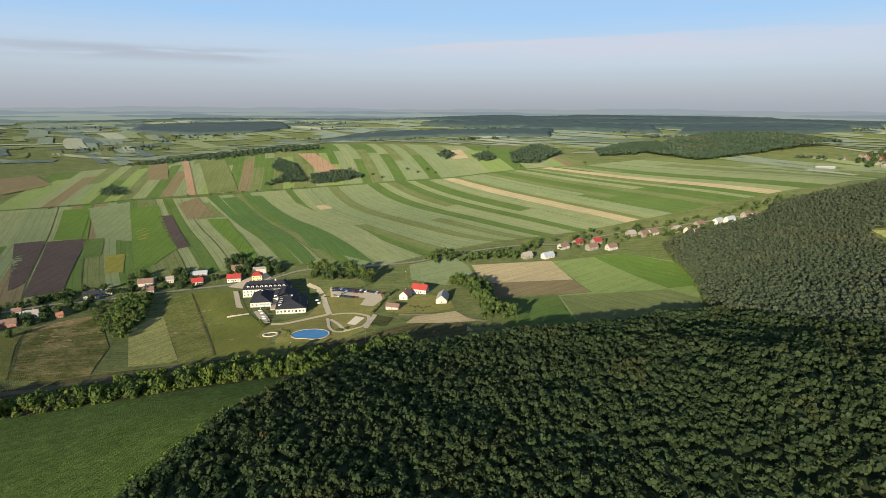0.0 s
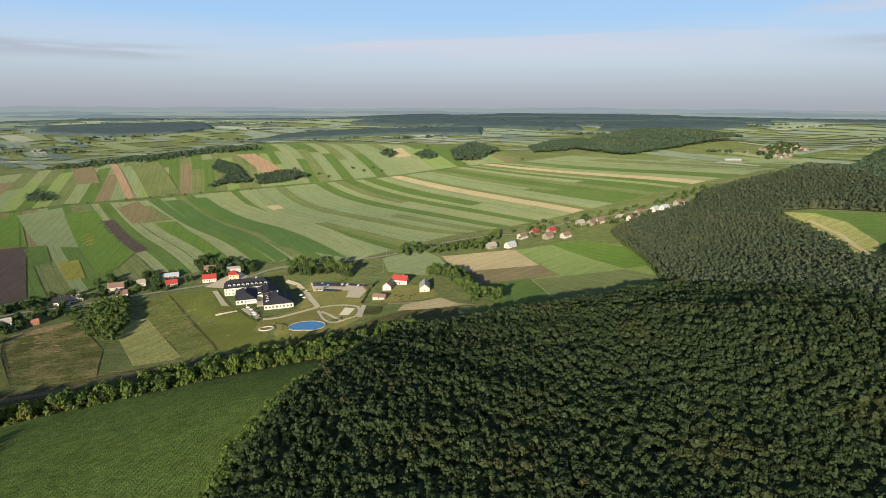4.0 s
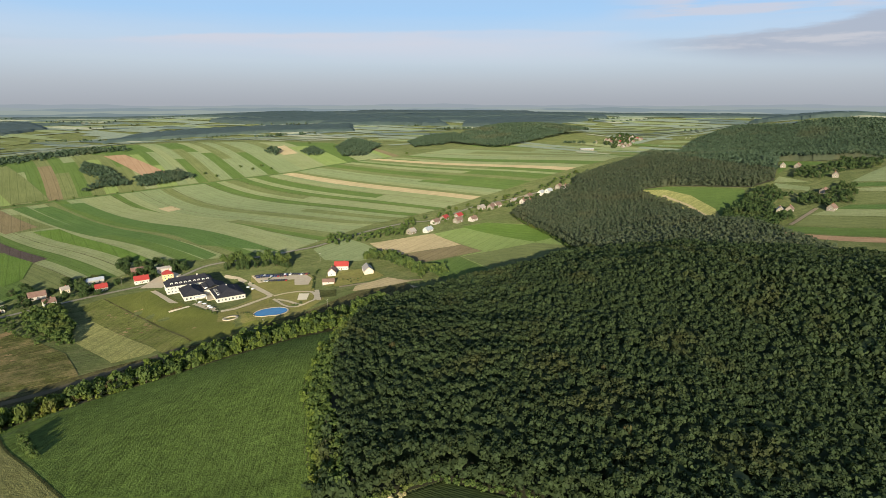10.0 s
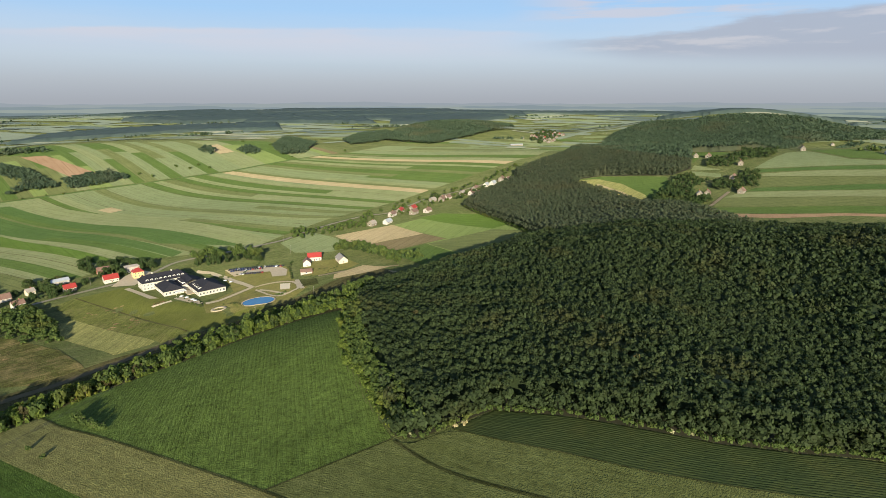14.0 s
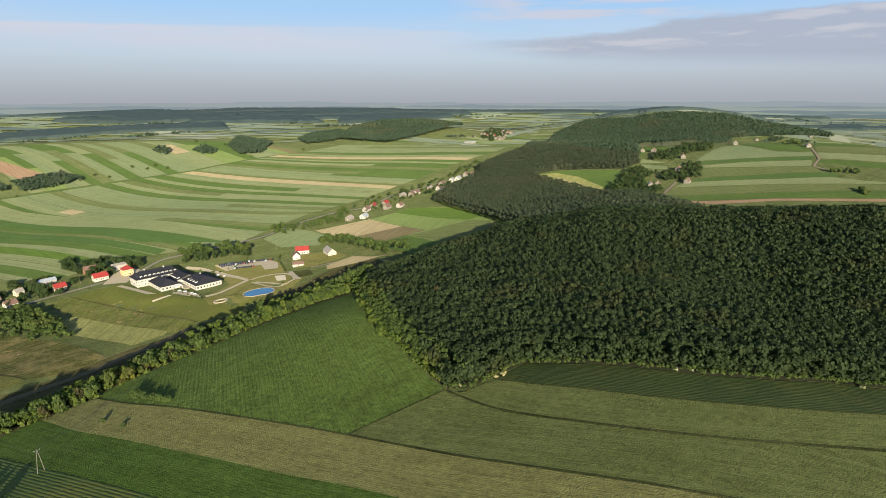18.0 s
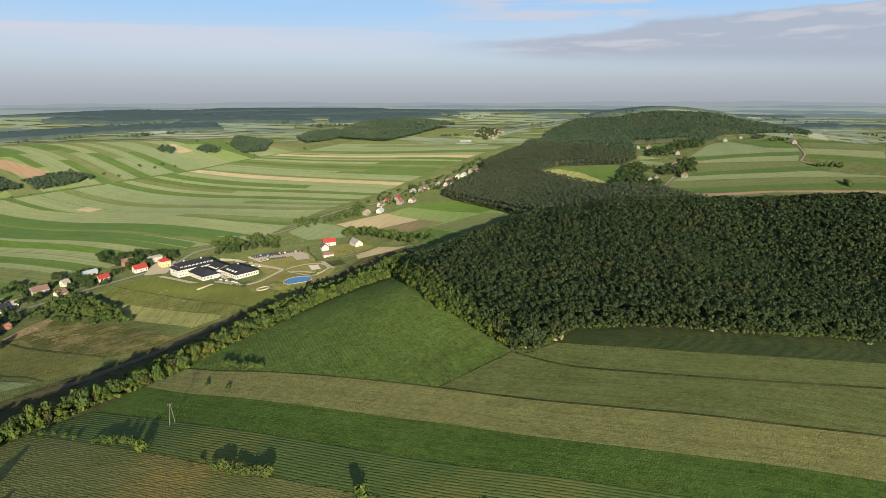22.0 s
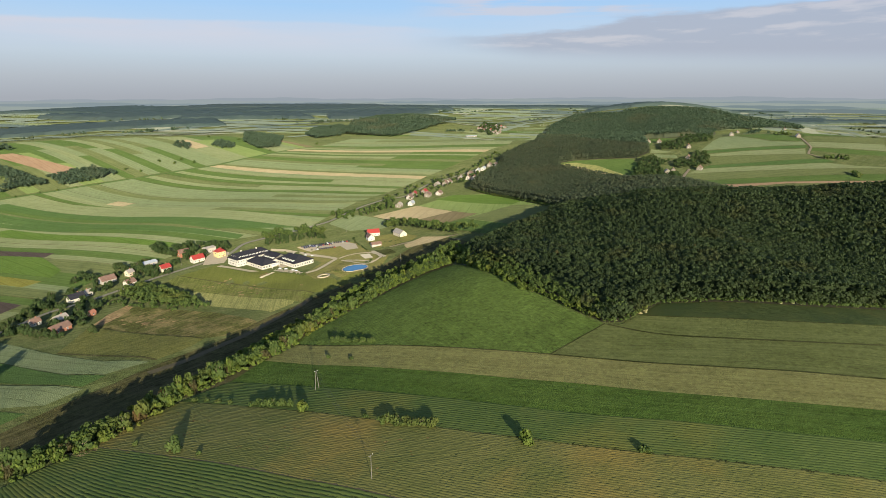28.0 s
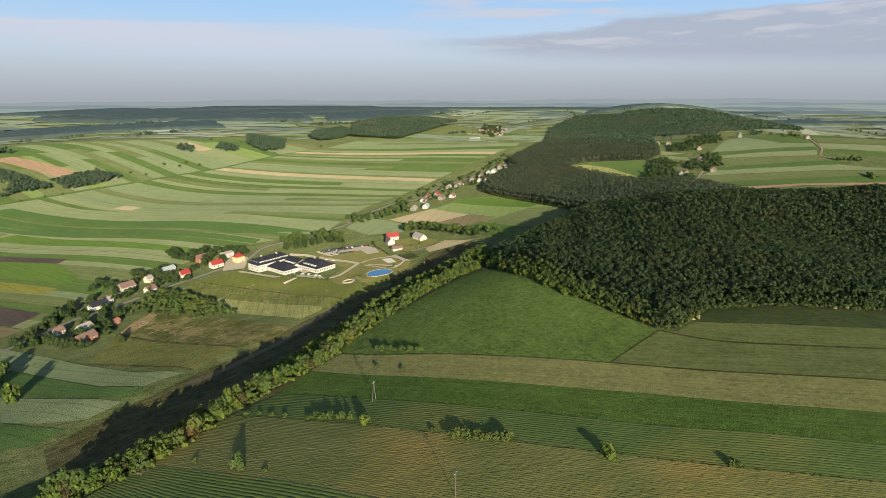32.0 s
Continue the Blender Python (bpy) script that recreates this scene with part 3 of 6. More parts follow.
EDGE_POTATO = [(-304, 222), (-276, 172), (-257, 140), (-240, 112), (-225, 88), (-207, 61), (-192, 42), (-176, 24), (-163, 7), (-150, -10), (-141, -21), (-115, -52), (-80, -90)]
EDGE_ROWS = [(-332, 217), (-319, 196), (-303, 169), (-289, 146), (-277, 124), (-266, 107), (-255, 89), (-245, 73), (-236, 62), (-226, 47), (-213, 30), (-200, 14), (-186, -2), (-174, -17), (-165, -27), (-140, -58), (-112, -88)]
EDGE_PATH = [(-376, 199), (-365, 183), (-349, 158), (-337, 139), (-326, 120), (-316, 102), (-308, 90), (-288, 55), (-262, 16), (-235, -24)]
EDGE_BALK = [(-112, 104), (-109, 88), (-104, 73), (-96, 60), (-82, 39), (-67, 18), (-53, 2), (-37, -13), (-17, -28), (-1, -38), (30, -58), (66, -82)]
EDGE_BEET = [(-88, 97), (-77, 79), (-61, 56), (-47, 34), (-30, 15), (-10, -2), (15, -18), (29, -24), (60, -42), (110, -66)]
EDGE_WOOD = [(-66, 97), (-42, 71), (-25, 48), (-7, 27), (18, 10), (43, -2), (62, -14), (100, -37), (138, -58)]


def resample(points, n):
    p = np.array(points, float)
    d = np.concatenate([[0], np.cumsum(np.hypot(*np.diff(p, axis=0).T))])
    t = np.linspace(0, d[-1], n)
    c = np.column_stack([np.interp(t, d, p[:, 0]), np.interp(t, d, p[:, 1])])
    for _ in range(2):
        c[1:-1] = (c[:-2] + 2 * c[1:-1] + c[2:]) / 4
    return c, d[-1]


def band(l0, l1, mat, label, up=0.0, across=8):
    """A strip field between two boundaries, sown along them."""
    (p0, run), (p1, _) = resample(l0, 60), resample(l1, 60)
    k = np.linspace(0, 1, across)
    v = (p0[:, None] * (1 - k)[None, :, None] + p1[:, None] * k[None, :, None]).reshape(-1, 2)
    wide = float(np.hypot(*(p1 - p0).T).mean())
    uv = np.column_stack([np.repeat(np.linspace(0, run, 60), across), np.tile(k * wide, 60)])
    co = np.column_stack([v, land(v[:, 0], v[:, 1]) + lift(v) + up])
    return tagged(new("field", mesh_from("field", co, grid_faces(60, across), mat, uv, True)), label, "field", kind="structure")


row_rng = np.random.default_rng(21)


def ridges(lines, tall, half, gap, mat, parent):
    """Rows of plants as uneven leafy ridges along the given lines, each a part of its field."""
    for p in lines:
        n = len(p)
        g = np.gradient(p, axis=0)
        side = np.column_stack([-g[:, 1], g[:, 0]]) / (np.hypot(*g.T)[:, None] + 1e-9)
        mid = p + side * row_rng.uniform(-0.11, 0.11, (n, 1)) * half * 2
        h = tall * row_rng.uniform(0.5, 1.2, n) * np.where(row_rng.uniform(0, 1, n) < gap, 0.25, 1.0)
        w = half * row_rng.uniform(0.7, 1.25, (n, 1))
        rows = [(mid - side * w, h * 0), (mid - side * w * 0.45, h * 0.8), (mid + side * w * 0.25, h), (mid + side * w, h * 0)]
        v = np.stack([np.column_stack([q, land(q[:, 0], q[:, 1]) + lift(q) + z + 0.03]) for q, z in rows], 1).reshape(-1, 3)
        new("crop_row", mesh_from("crop_row", v, grid_faces(n, 4), mat)).parent = parent


def rows_between(l0, l1, spacing, step, trim=0.0):
    (p0, run), (p1, _) = resample(l0, 60), resample(l1, 60)
    n = max(2, int(round(float(np.hypot(*(p1 - p0).T).mean()) / spacing)))
    out = []
    for i in range(n):
        k = (i + 0.5) / n
        c, d = resample(p0 * (1 - k) + p1 * k, int(run / step))
        out.append(c[int(trim * len(c)):])
    return out


MAIZE = [(-66, 304), (-92, 236), (-104, 198), (-108, 168), (-111, 140), (-112, 106), (-139, 105), (-166, 103), (-175, 117), (-190, 139), (-205, 163), (-223, 194), (-239, 220), (-252, 250), (-236, 263), (-200, 277), (-150, 292), (-96, 306)]
maize = field(MAIZE, M_TRI, "dark green maize field in fine rows beside the wood", 76, 8)
band(EDGE_MAIZE, EDGE_BAND, M_SAND_STRIP, "thin pale barley strip with bare sandy streaks")
field([(-112, 106), (-139, 105), (-166, 103)] + EDGE_MAIZE[6:] + EDGE_BALK[::-1], M_BARLEY, "ripening barley field with drilled rows", -52, 6)
band(EDGE_BALK, [(-108, 98)] + EDGE_BEET, M_BARLEY, "ripening barley field below the wood")
beet = band(EDGE_BEET, EDGE_WOOD, M_DARKCROP, "dark beet rows along the edge of the wood")
band(EDGE_BAND, EDGE_POTATO, M_BAND, "dense dark green cereal band")
potato = band(EDGE_POTATO, EDGE_ROWS, M_POTATO, "potato field with rows of green plants")
weedy = band(EDGE_ROWS, EDGE_PATH, M_STUBBLE, "weedy pale crop rows with reddish bare patches", 0.0, 12)
beside = band(EDGE_PATH, [(-412, 188), (-404, 150), (-390, 120), (-370, 80), (-345, 40), (-310, 0), (-280, -40)], M_POTATO, "dark green row crop beside the dirt path")
ribbon(EDGE_PATH, 1.0, M_TRACK, "path", "dirt path between two row crops", 0.15, "path")
ribbon(EDGE_BALK, 1.7, M_BALK, "field_margin", "grassy dark green balk between two barley fields", 0.15, "verge")
# grass balk whose dark colour also draws the step's shadow
ribbon(EDGE_MAIZE, 1.2, M_BALK, "field_margin", "dark grass balk and step shadow below the maize", 0.15, "verge")
ribbon([(-112, 106), (-139, 104.8), (-166, 103)], 0.9, M_BALK, "field_margin", "dark grass balk at the end of the maize", 0.15, "verge")
ribbon(EDGE_ROWS, 1.5, M_BALK, "field_margin", "grassy balk with scattered bushes", 0.15, "verge")
ribbon(EDGE_BEET, 0.8, M_BALK, "field_margin", "dark furrow below the beet rows", 0.15, "verge")
ridges(rows_between(EDGE_ROWS, EDGE_PATH, 2.2, 1.0), 0.26, 0.85, 0.12, M_ROWLEAF, weedy)
ridges(rows_between(EDGE_POTATO, EDGE_ROWS, 2.0, 1.0), 0.24, 0.85, 0.05, M_ROWGREEN, potato)
ridges(rows_between(EDGE_PATH, [(-412, 188), (-404, 150), (-390, 120), (-370, 80), (-345, 40), (-310, 0), (-280, -40)], 1.9, 1.1), 0.24, 0.8, 0.05, M_ROWGREEN, beside)
ridges(rows_between(EDGE_BEET, EDGE_WOOD, 1.6, 1.0), 0.20, 0.65, 0.18, M_ROWDARK, beet)
maize_lines, ca, sb = [], math.cos(radians(76)), math.sin(radians(76))
for off in np.arange(-40, 320, 2.1):
    u = np.arange(-120, 380, 1.5)
    q = np.column_stack([-250 + u * ca + off * sb, 90 + u * sb - off * ca])
    keep = np.flatnonzero(inside_poly(q, MAIZE))
    if len(keep) > 6:
        maize_lines.append(q[keep[2]:keep[-2]])
ridges(maize_lines, 0.11, 0.78, 0.04, M_TRI, maize)
# dark grass sheet: the hedge's shade in the gully is partly its colour
field([(-410, 206), (-388, 217), (-363, 227), (-336, 237), (-289, 291), (-251, 304), (-200, 334), (-142, 357), (-72, 384), (-21, 370), (18, 378), (20, 420), (-13, 432), (-65, 414), (-112, 397), (-170, 382), (-224, 359), (-271, 333), (-316, 314), (-353, 295), (-384, 282), (-410, 266)], M_GULLY, "rough grass along the gully, coloured dark for shade", 20, 6, 0.1, "gully_bank")
field([(-336, 222), (-304, 222), (-276, 240), (-252, 250), (-236, 264), (-200, 279), (-150, 294), (-96, 308), (-66, 306), (-58, 318), (-100, 332), (-160, 312), (-206, 296), (-250, 280), (-282, 264), (-330, 240), (-372, 226), (-404, 204), (-376, 200)], M_GULLY, "rough grass at the foot of the hedge", 20, 6, 0.02, "gully_bank")
ribbon([(-332, 300), (-306, 309), (-288, 318), (-254, 333), (-227, 349), (-200, 364), (-178, 379)], 4.5, M_TRACK, "gully_track", "shaded grey track along the gully", 0.15, "track")

bare = random.Random(12)
for cx, cy, n, wide in ((-336, 183, 34, 17), (-282, 91, 16, 16), (-311, 134, 10, 16)):
    for i in range(n):
        px, py, r = cx + bare.gauss(0, wide * 0.55), cy + bare.gauss(0, wide * 0.45), bare.uniform(0.5, 1.5)
        pts = [(r * bare.uniform(1.0, 3.2) * math.cos(k * 0.785), r * bare.uniform(0.5, 0.9) * math.sin(k * 0.785)) for k in range(8)]
        field([(px + u * 0.616 + v * 0.788, py - u * 0.788 + v * 0.616) for u, v in pts], M_REDW, "reddish bare spot among thin crop rows", -52, 3, 0.12, "bare_patch")
field([(-385, 199), (-379, 201), (-371, 197), (-375, 192), (-382, 192)], M_BARE, "bare tan soil at the end of the path", -52, 4, 0.15, "bare_patch")

# ---- fields west of the gully ----
field([(-420, 460), (-396, 417), (-377, 378), (-353, 337), (-328, 316), (-356, 309), (-375, 326), (-405, 381), (-422, 413)], M_CROPS["grey"], "grey-green rye strip above the gully", -55, 8)
field([(-422, 411), (-405, 379), (-375, 324), (-355, 307), (-369, 299), (-390, 318), (-413, 344), (-424, 356)], M_CROPS["deep"], "dark green strip above the gully", -55, 8)
field([(-424, 350), (-396, 321), (-369, 296), (-389, 286), (-411, 293), (-425, 307)], M_CROPS["grey"], "grey-green rye strip with a crooked edge", -50, 8)
field([(-425, 306), (-412, 290), (-398, 281), (-413, 272), (-427, 274)], M_CROPS["deep"], "small dark green plot by the gully", -50, 8)
field([(-346, 436), (-314, 473), (-288, 443), (-258, 403), (-239, 352), (-254, 334), (-285, 340), (-327, 400)], M_FALLOW, "rough brown fallow with bare dry patches", 20, 6)
field([(-375, 380), (-348, 434), (-328, 397), (-286, 338), (-298, 329), (-322, 318), (-349, 349)], M_HAY, "dry olive hay meadow above the gully", 20, 6)
ribbon([(-348, 436), (-327, 399), (-286, 339)], 1.0, M_GULLY, "field_margin", "dark grass balk below the fallow", 0.2, "verge")
ribbon([(-375, 379), (-349, 348), (-323, 317)], 2.0, M_GULLY, "field_margin", "dark overgrown balk below the hay meadow", 0.2, "verge")
field([(-257, 427), (-267, 469), (-252, 473), (-193, 381), (-197, 376), (-221, 366)], M_TONGUE, "pale green tongue of barley below the lawn", 62, 6)
field([(-271, 520), (-254, 532), (-169, 389), (-189, 376), (-252, 473)], M_WEEDS, "weedy green plot with bare dry patches", 62, 6)
field([(-253, 532), (-210, 540), (-179, 482), (-147, 439), (-109, 419), (-80, 403), (-104, 394), (-134, 391), (-168, 389)], M_LAWN, "mown lawn in front of the hotel", 62, 6)
ribbon([(-254, 532), (-214, 468), (-169, 389)], 1.6, M_GULLY, "field_margin", "dark overgrown boundary along the lawn", 0.2, "verge")
field([(-345, 437), (-331, 458), (-312, 475), (-310, 466), (-322, 447), (-340, 431)], M_BARE, "bare orange-brown soil at the head of the fallow", 20, 4, 0.1, "bare_patch")
spoil = random.Random(8)
for cx, cy, n, wide in ((-315, 428, 26, 15), (-302, 408, 24, 12), (-325, 450, 10, 9), (-215, 435, 12, 15), (-231, 477, 8, 16), (-211, 447, 5, 12), (-171, 420, 2, 4)):
    for i in range(n):
        px, py, r = cx + spoil.uniform(-wide, wide), cy + spoil.uniform(-wide, wide) * 0.6, spoil.uniform(0.8, 2.4)
        ring = [(px + r * spoil.uniform(0.5, 1.5) * math.cos(k * 0.785), py + r * spoil.uniform(0.4, 1.1) * math.sin(k * 0.785)) for k in range(8)]
        field(ring, M_BARE, "bare dry patch of spoil in the grass", 0, 3, 0.15, "bare_patch")

# ---- valley floor by the hotel ----
field([(26, 592), (113, 603), (123, 530), (36, 530)], M_CROPS["beige"], "dry beige hay field", 35, 8)
field([(36, 529), (123, 529), (129, 485), (42, 481)], M_CROPS["brown"], "brownish half-cut meadow strip", 35, 8)
field([(124, 531), (113, 601), (198, 622), (253, 567), (232, 490), (204, 412), (157, 420), (100, 405), (100, 480), (130, 484)], M_CROPS["meadow"], "smooth sunny meadow at the foot of the pine wood", 40, 9)
field([(160, 618), (200, 621), (246, 566), (230, 490), (197, 484)], M_CROPS["bright"], "brighter green strip across the meadow", 120, 9, 0.12)
field([(101, 477), (195, 481), (221, 412), (190, 380), (157, 380), (103, 360)], M_CROPS["olive"], "pale olive meadow below the wood", 120, 9, 0.06)
field([(47, 479), (98, 477), (100, 372), (70, 350), (50, 380), (52, 434)], M_CROPS["green"], "deep green field below the wood", 40, 8, 0.1)
field([(237, 588), (250, 497), (204, 415), (244, 554)], M_CROPS["bright"], "bright green grass along the pine wood", 40, 9)
field([(-48, 415), (-10, 431), (12, 437), (24, 395), (-5, 400)], M_CROPS["beige"], "beige dry strip at the edge of the wood", 30, 7)
field([(-42, 597), (5, 625), (22, 590), (34, 528), (-2, 530), (-36, 552)], M_CROPS["grey"], "grey-green field behind the car park", 30, 8)

# ---- bowed strip fields on the far hillside ----
KEY = [((-960, 900), (-790, 700), (-560, 470)),
       ((-798, 997), (-582, 660), (-447, 461)),
       ((-625, 1062), (-462, 784), (-326, 570)),
       ((-481, 1079), (-352, 893), (-189, 618)),
       ((-385, 1106), (-211, 810), (-77, 594)),
       ((-255, 1126), (-86, 813), (54, 684)),
       ((-2, 1161), (118, 1004), (256, 765)),
       ((182, 1227), (319, 1069), (447, 810)),
       ((286, 1249), (419, 1083), (545, 831)),
       ((560, 1420), (760, 1330), (1060, 1230))]
COUNT = [5, 9, 9, 6, 8, 13, 12, 5, 8]
TONES = ["grey", "green", "pale", "olive", "pale", "grey", "green", "pale", "deep", "grey", "olive", "pale", "green", "grey"]
rng = random.Random(4)


def between(k0, k1, t):
    return [tuple(a + (b - a) * t for a, b in zip(p, q)) for p, q in zip(k0, k1)]


serial = 0
for k, n in enumerate(COUNT):
    cuts = [0] + sorted((i + rng.uniform(-0.25, 0.25)) / n for i in range(1, n)) + [1]
    for i in range(n):
        serial += 1
        l0, l1 = between(KEY[k], KEY[k + 1], cuts[i]), between(KEY[k], KEY[k + 1], cuts[i + 1])
        ends = [0.0, 1.0]
        if rng.random() < 0.55:
            ends = [0.0, rng.uniform(0.2, 0.8), 1.0]
        tone = TONES[(serial * 5 + rng.randrange(3)) % len(TONES)]
        for a, b in zip(ends[:-1], ends[1:]):
            kind = tone if a == 0.0 else rng.choice(["green", "pale", "grey", "pale", "green", "olive"])
            if k == 1 and rng.random() < 0.35:
                kind = rng.choice(["dark", "bright", "yellow", "brown", "deep"])
            if k == 5 and i == n - 1:
                kind = "beige" if a == 0.0 else "pale"
            if k == 7 and i == 0:
                kind = "beige"
            strip_between(l0, l1, a, b, M_CROPS[kind], FIELD_WORDS[kind] + ", a long strip on the hillside")
        if serial % 3 == 0 and i:
            strip_between(l0, between(KEY[k], KEY[k + 1], cuts[i] + 0.05 / n), 0.0, 1.0, M_GULLY, "dark grassy balk between two strip fields", 0.3)
ribbon([(-842, 975), (-798, 997), (-714, 1024), (-625, 1062), (-501, 1087), (-385, 1106), (-255, 1126), (-165, 1137), (-2, 1161), (58, 1187), (182, 1227)], 5.0, M_CROPS["deep"], "field_lane", "dark grassy lane with low scrub across the hillside", 0.4, "lane")
field([(-246, 992), (-226, 1000), (-208, 964), (-228, 956)], M_CROPS["beige"], "small beige cut square among the green strips", 0, 8, 0.3)
# plots with a character of their own among the strips
for poly, kind in (([(-627, 771), (-598, 793), (-449, 564), (-443, 533)], "dark"), ([(-589, 786), (-544, 807), (-388, 535), (-411, 512)], "dark"), ([(-711, 996), (-667, 1007), (-557, 814), (-586, 793)], "bright"), ([(-414, 927), (-379, 928), (-219, 632), (-238, 634)], "bright"),
                   ([(-515, 956), (-492, 962), (-345, 721), (-356, 709)], "dark"), ([(-503, 1038), (-460, 1042), (-388, 942), (-433, 930)], "olive"), ([(-503, 870), (-486, 876), (-444, 802), (-458, 790)], "yellow"), ([(-441, 690), (-420, 698), (-367, 605), (-384, 598)], "yellow"),
                   ([(-545, 800), (-520, 812), (-450, 694), (-465, 681)], "green"), ([(-594, 1005), (-550, 1026), (-358, 712), (-347, 634), (-359, 613)], "bright"), ([(-672, 1007), (-619, 1051), (-462, 784), (-531, 810)], "grey"), ([(-565, 691), (-560, 708), (-475, 575)], "grey")):
    field(poly, M_CROPS[kind], FIELD_WORDS[kind] + " on the valley slope", 105, 12, 0.35)
for l0, l1, kind in ((((-448, 1068), (-354, 924), (-162, 610)), ((-422, 1074), (-328, 936), (-150, 621)), "deep"), (((-410, 1080), (-296, 917), (-171, 671)), ((-374, 1080), (-260, 901), (-80, 604)), "deep"), (((-374, 1080), (-253, 914), (-66, 616)), ((-346, 1085), (-225, 932), (-51, 629)), "pale")):
    strip_between(l0, l1, 0, 1, M_CROPS[kind], FIELD_WORDS[kind] + ", a bowed strip on the hillside", 0.35)
for poly, kind in (([(-387, 1386), (-344, 1384), (-247, 1222), (-289, 1209)], "orange"), ([(-1126, 1360), (-1074, 1410), (-908, 1242), (-939, 1130)], "brown"), ([(-820, 1490), (-767, 1488), (-625, 1215), (-673, 1218)], "brown"),
                   ([(-726, 1484), (-705, 1475), (-509, 1093), (-524, 1090)], "orange"), ([(-635, 1387), (-569, 1386), (-432, 1113), (-486, 1099)], "olive"), ([(-517, 1034), (-498, 1077), (-413, 954), (-449, 928)], "brown"), ([(-27, 1398), (12, 1437), (31, 1329), (-3, 1312)], "beige")):
    field(poly, M_CROPS[kind], FIELD_WORDS[kind] + " on the upper slope", 105, 12, 0.7)
# fields above the lane
UP = [(-842, 975), (-714, 1024), (-625, 1062), (-501, 1087), (-385, 1106), (-255, 1126), (-165, 1137), (-2, 1161), (182, 1227), (286, 1249)]
RISE = [(-200, 450), (-190, 480), (-170, 490), (-160, 480), (-150, 465), (-145, 430), (-130, 395), (-115, 350), (-60, 290), (-40, 220)]
UPN = [5, 4, 5, 5, 6, 5, 7, 7, 5]
for k, n in enumerate(UPN):
    for i in range(n):
        e = []
        for t in (i / n, (i + 1) / n):
            p = [a + (b - a) * t for a, b in zip(UP[k], UP[k + 1])]
            r = [a + (b - a) * t for a, b in zip(RISE[k], RISE[k + 1])]
            e.append([(p[0], p[1]), (p[0] + r[0] * 0.45, p[1] + r[1] * 0.5), (p[0] + r[0], p[1] + r[1])])
        kind = rng.choice(["pale", "green", "grey", "olive", "meadow", "brown", "pale", "green", "grey", "olive", "meadow"])
        cut = rng.uniform(0.35, 0.75)
        strip_between(e[0], e[1], 0.02, cut, M_CROPS[kind], FIELD_WORDS[kind] + " above the hillside lane")
        kind = rng.choice(["pale", "green", "grey", "olive", "green"])
        strip_between(e[0], e[1], cut, 1.0, M_CROPS[kind], FIELD_WORDS[kind] + " towards the crest")

# ---- fields by the eastern hamlet ----
field([(351, 346), (380, 347), (465, 283), (520, 241), (595, 165), (627, 134), (613, 130), (584, 161), (509, 236), (443, 271), (383, 309)], M_CROPS["orange"], "bare reddish loam strip behind the wood", -30, 9)
field([(388, 352), (444, 358), (552, 256), (631, 178), (663, 146), (632, 136), (600, 167), (523, 242), (471, 286)], M_CROPS["green"], "green strip behind the wood", -30, 9)
field([(451, 361), (495, 379), (556, 311), (661, 189), (689, 154), (666, 146), (634, 179), (554, 257)], M_CROPS["olive"], "olive meadow strip with dry streaks", -30, 9)
field([(501, 381), (537, 380), (616, 287), (666, 237), (677, 195), (702, 158), (694, 155), (664, 190), (559, 312)], M_CROPS["pale"], "pale barley strip by the hamlet", -30, 9)
field([(541, 378), (565, 377), (612, 325), (662, 278), (688, 245), (678, 227), (619, 288)], M_CROPS["deep"], "dark green strip by the hamlet", -30, 9)
field([(570, 380), (613, 403), (653, 347), (702, 281), (689, 253), (664, 280), (614, 326)], M_CROPS["olive"], "olive brown strip by the hamlet", -30, 9)
field([(617, 410), (625, 418), (673, 375), (742, 295), (705, 281), (656, 349)], M_CROPS["pale"], "pale strip by the hamlet", -30, 9)
field([(630, 424), (646, 434), (692, 386), (770, 303), (746, 296), (676, 377)], M_CROPS["deep"], "narrow dark green strip by the hamlet", -30, 9)
field([(652, 438), (747, 462), (790, 470), (823, 457), (776, 366), (798, 319), (773, 306), (696, 388)], M_CROPS["grey"], "large grey-green field on the eastern rise", -30, 9)
field([(833, 459), (894, 421), (855, 352), (806, 325), (786, 370)], M_CROPS["green"], "green meadow below the white cottage", -30, 9)
field([(752, 289), (731, 286), (748, 220), (773, 180), (805, 190), (782, 233)], M_CROPS["green"], "green strip beyond the farm lane", -30, 9)
field([(760, 291), (803, 313), (843, 254), (882, 214), (813, 193), (789, 235)], M_CROPS["pale"], "pale strip beyond the farm lane", -30, 9)
field([(813, 318), (863, 344), (924, 282), (997, 247), (894, 217), (854, 258)], M_CROPS["olive"], "olive strip beyond the farm lane", -30, 9)
field([(872, 346), (1633, 642), (1850, 584), (2035, 537), (1849, 483), (948, 290)], M_CROPS["green"], "green field beyond the cottage", -30, 9)
field([(1713, 644), (1880, 701), (2418, 773), (2580, 694), (2094, 554), (1894, 599)], M_CROPS["pale"], "pale field beyond the cottage", -30, 9)
field([(1883, 719), (1708, 797), (3061, 991), (3195, 873), (2650, 714), (2506, 803)], M_CROPS["grey"], "grey-green field towards the far ridge", -30, 9)
field([(1639, 890), (3074, 1429), (3701, 1207), (3853, 1065), (3289, 901), (3151, 1021), (1735, 810)], M_CROPS["pale"], "pale field towards the far ridge", -30, 9)
field([(573, 491), (592, 503), (603, 459), (586, 447)], M_CROPS["grey"], "grey-green paddock among hamlet trees", -30, 9)
field([(597, 509), (626, 525), (622, 471)], M_CROPS["pale"], "pale paddock among hamlet trees", -30, 9)
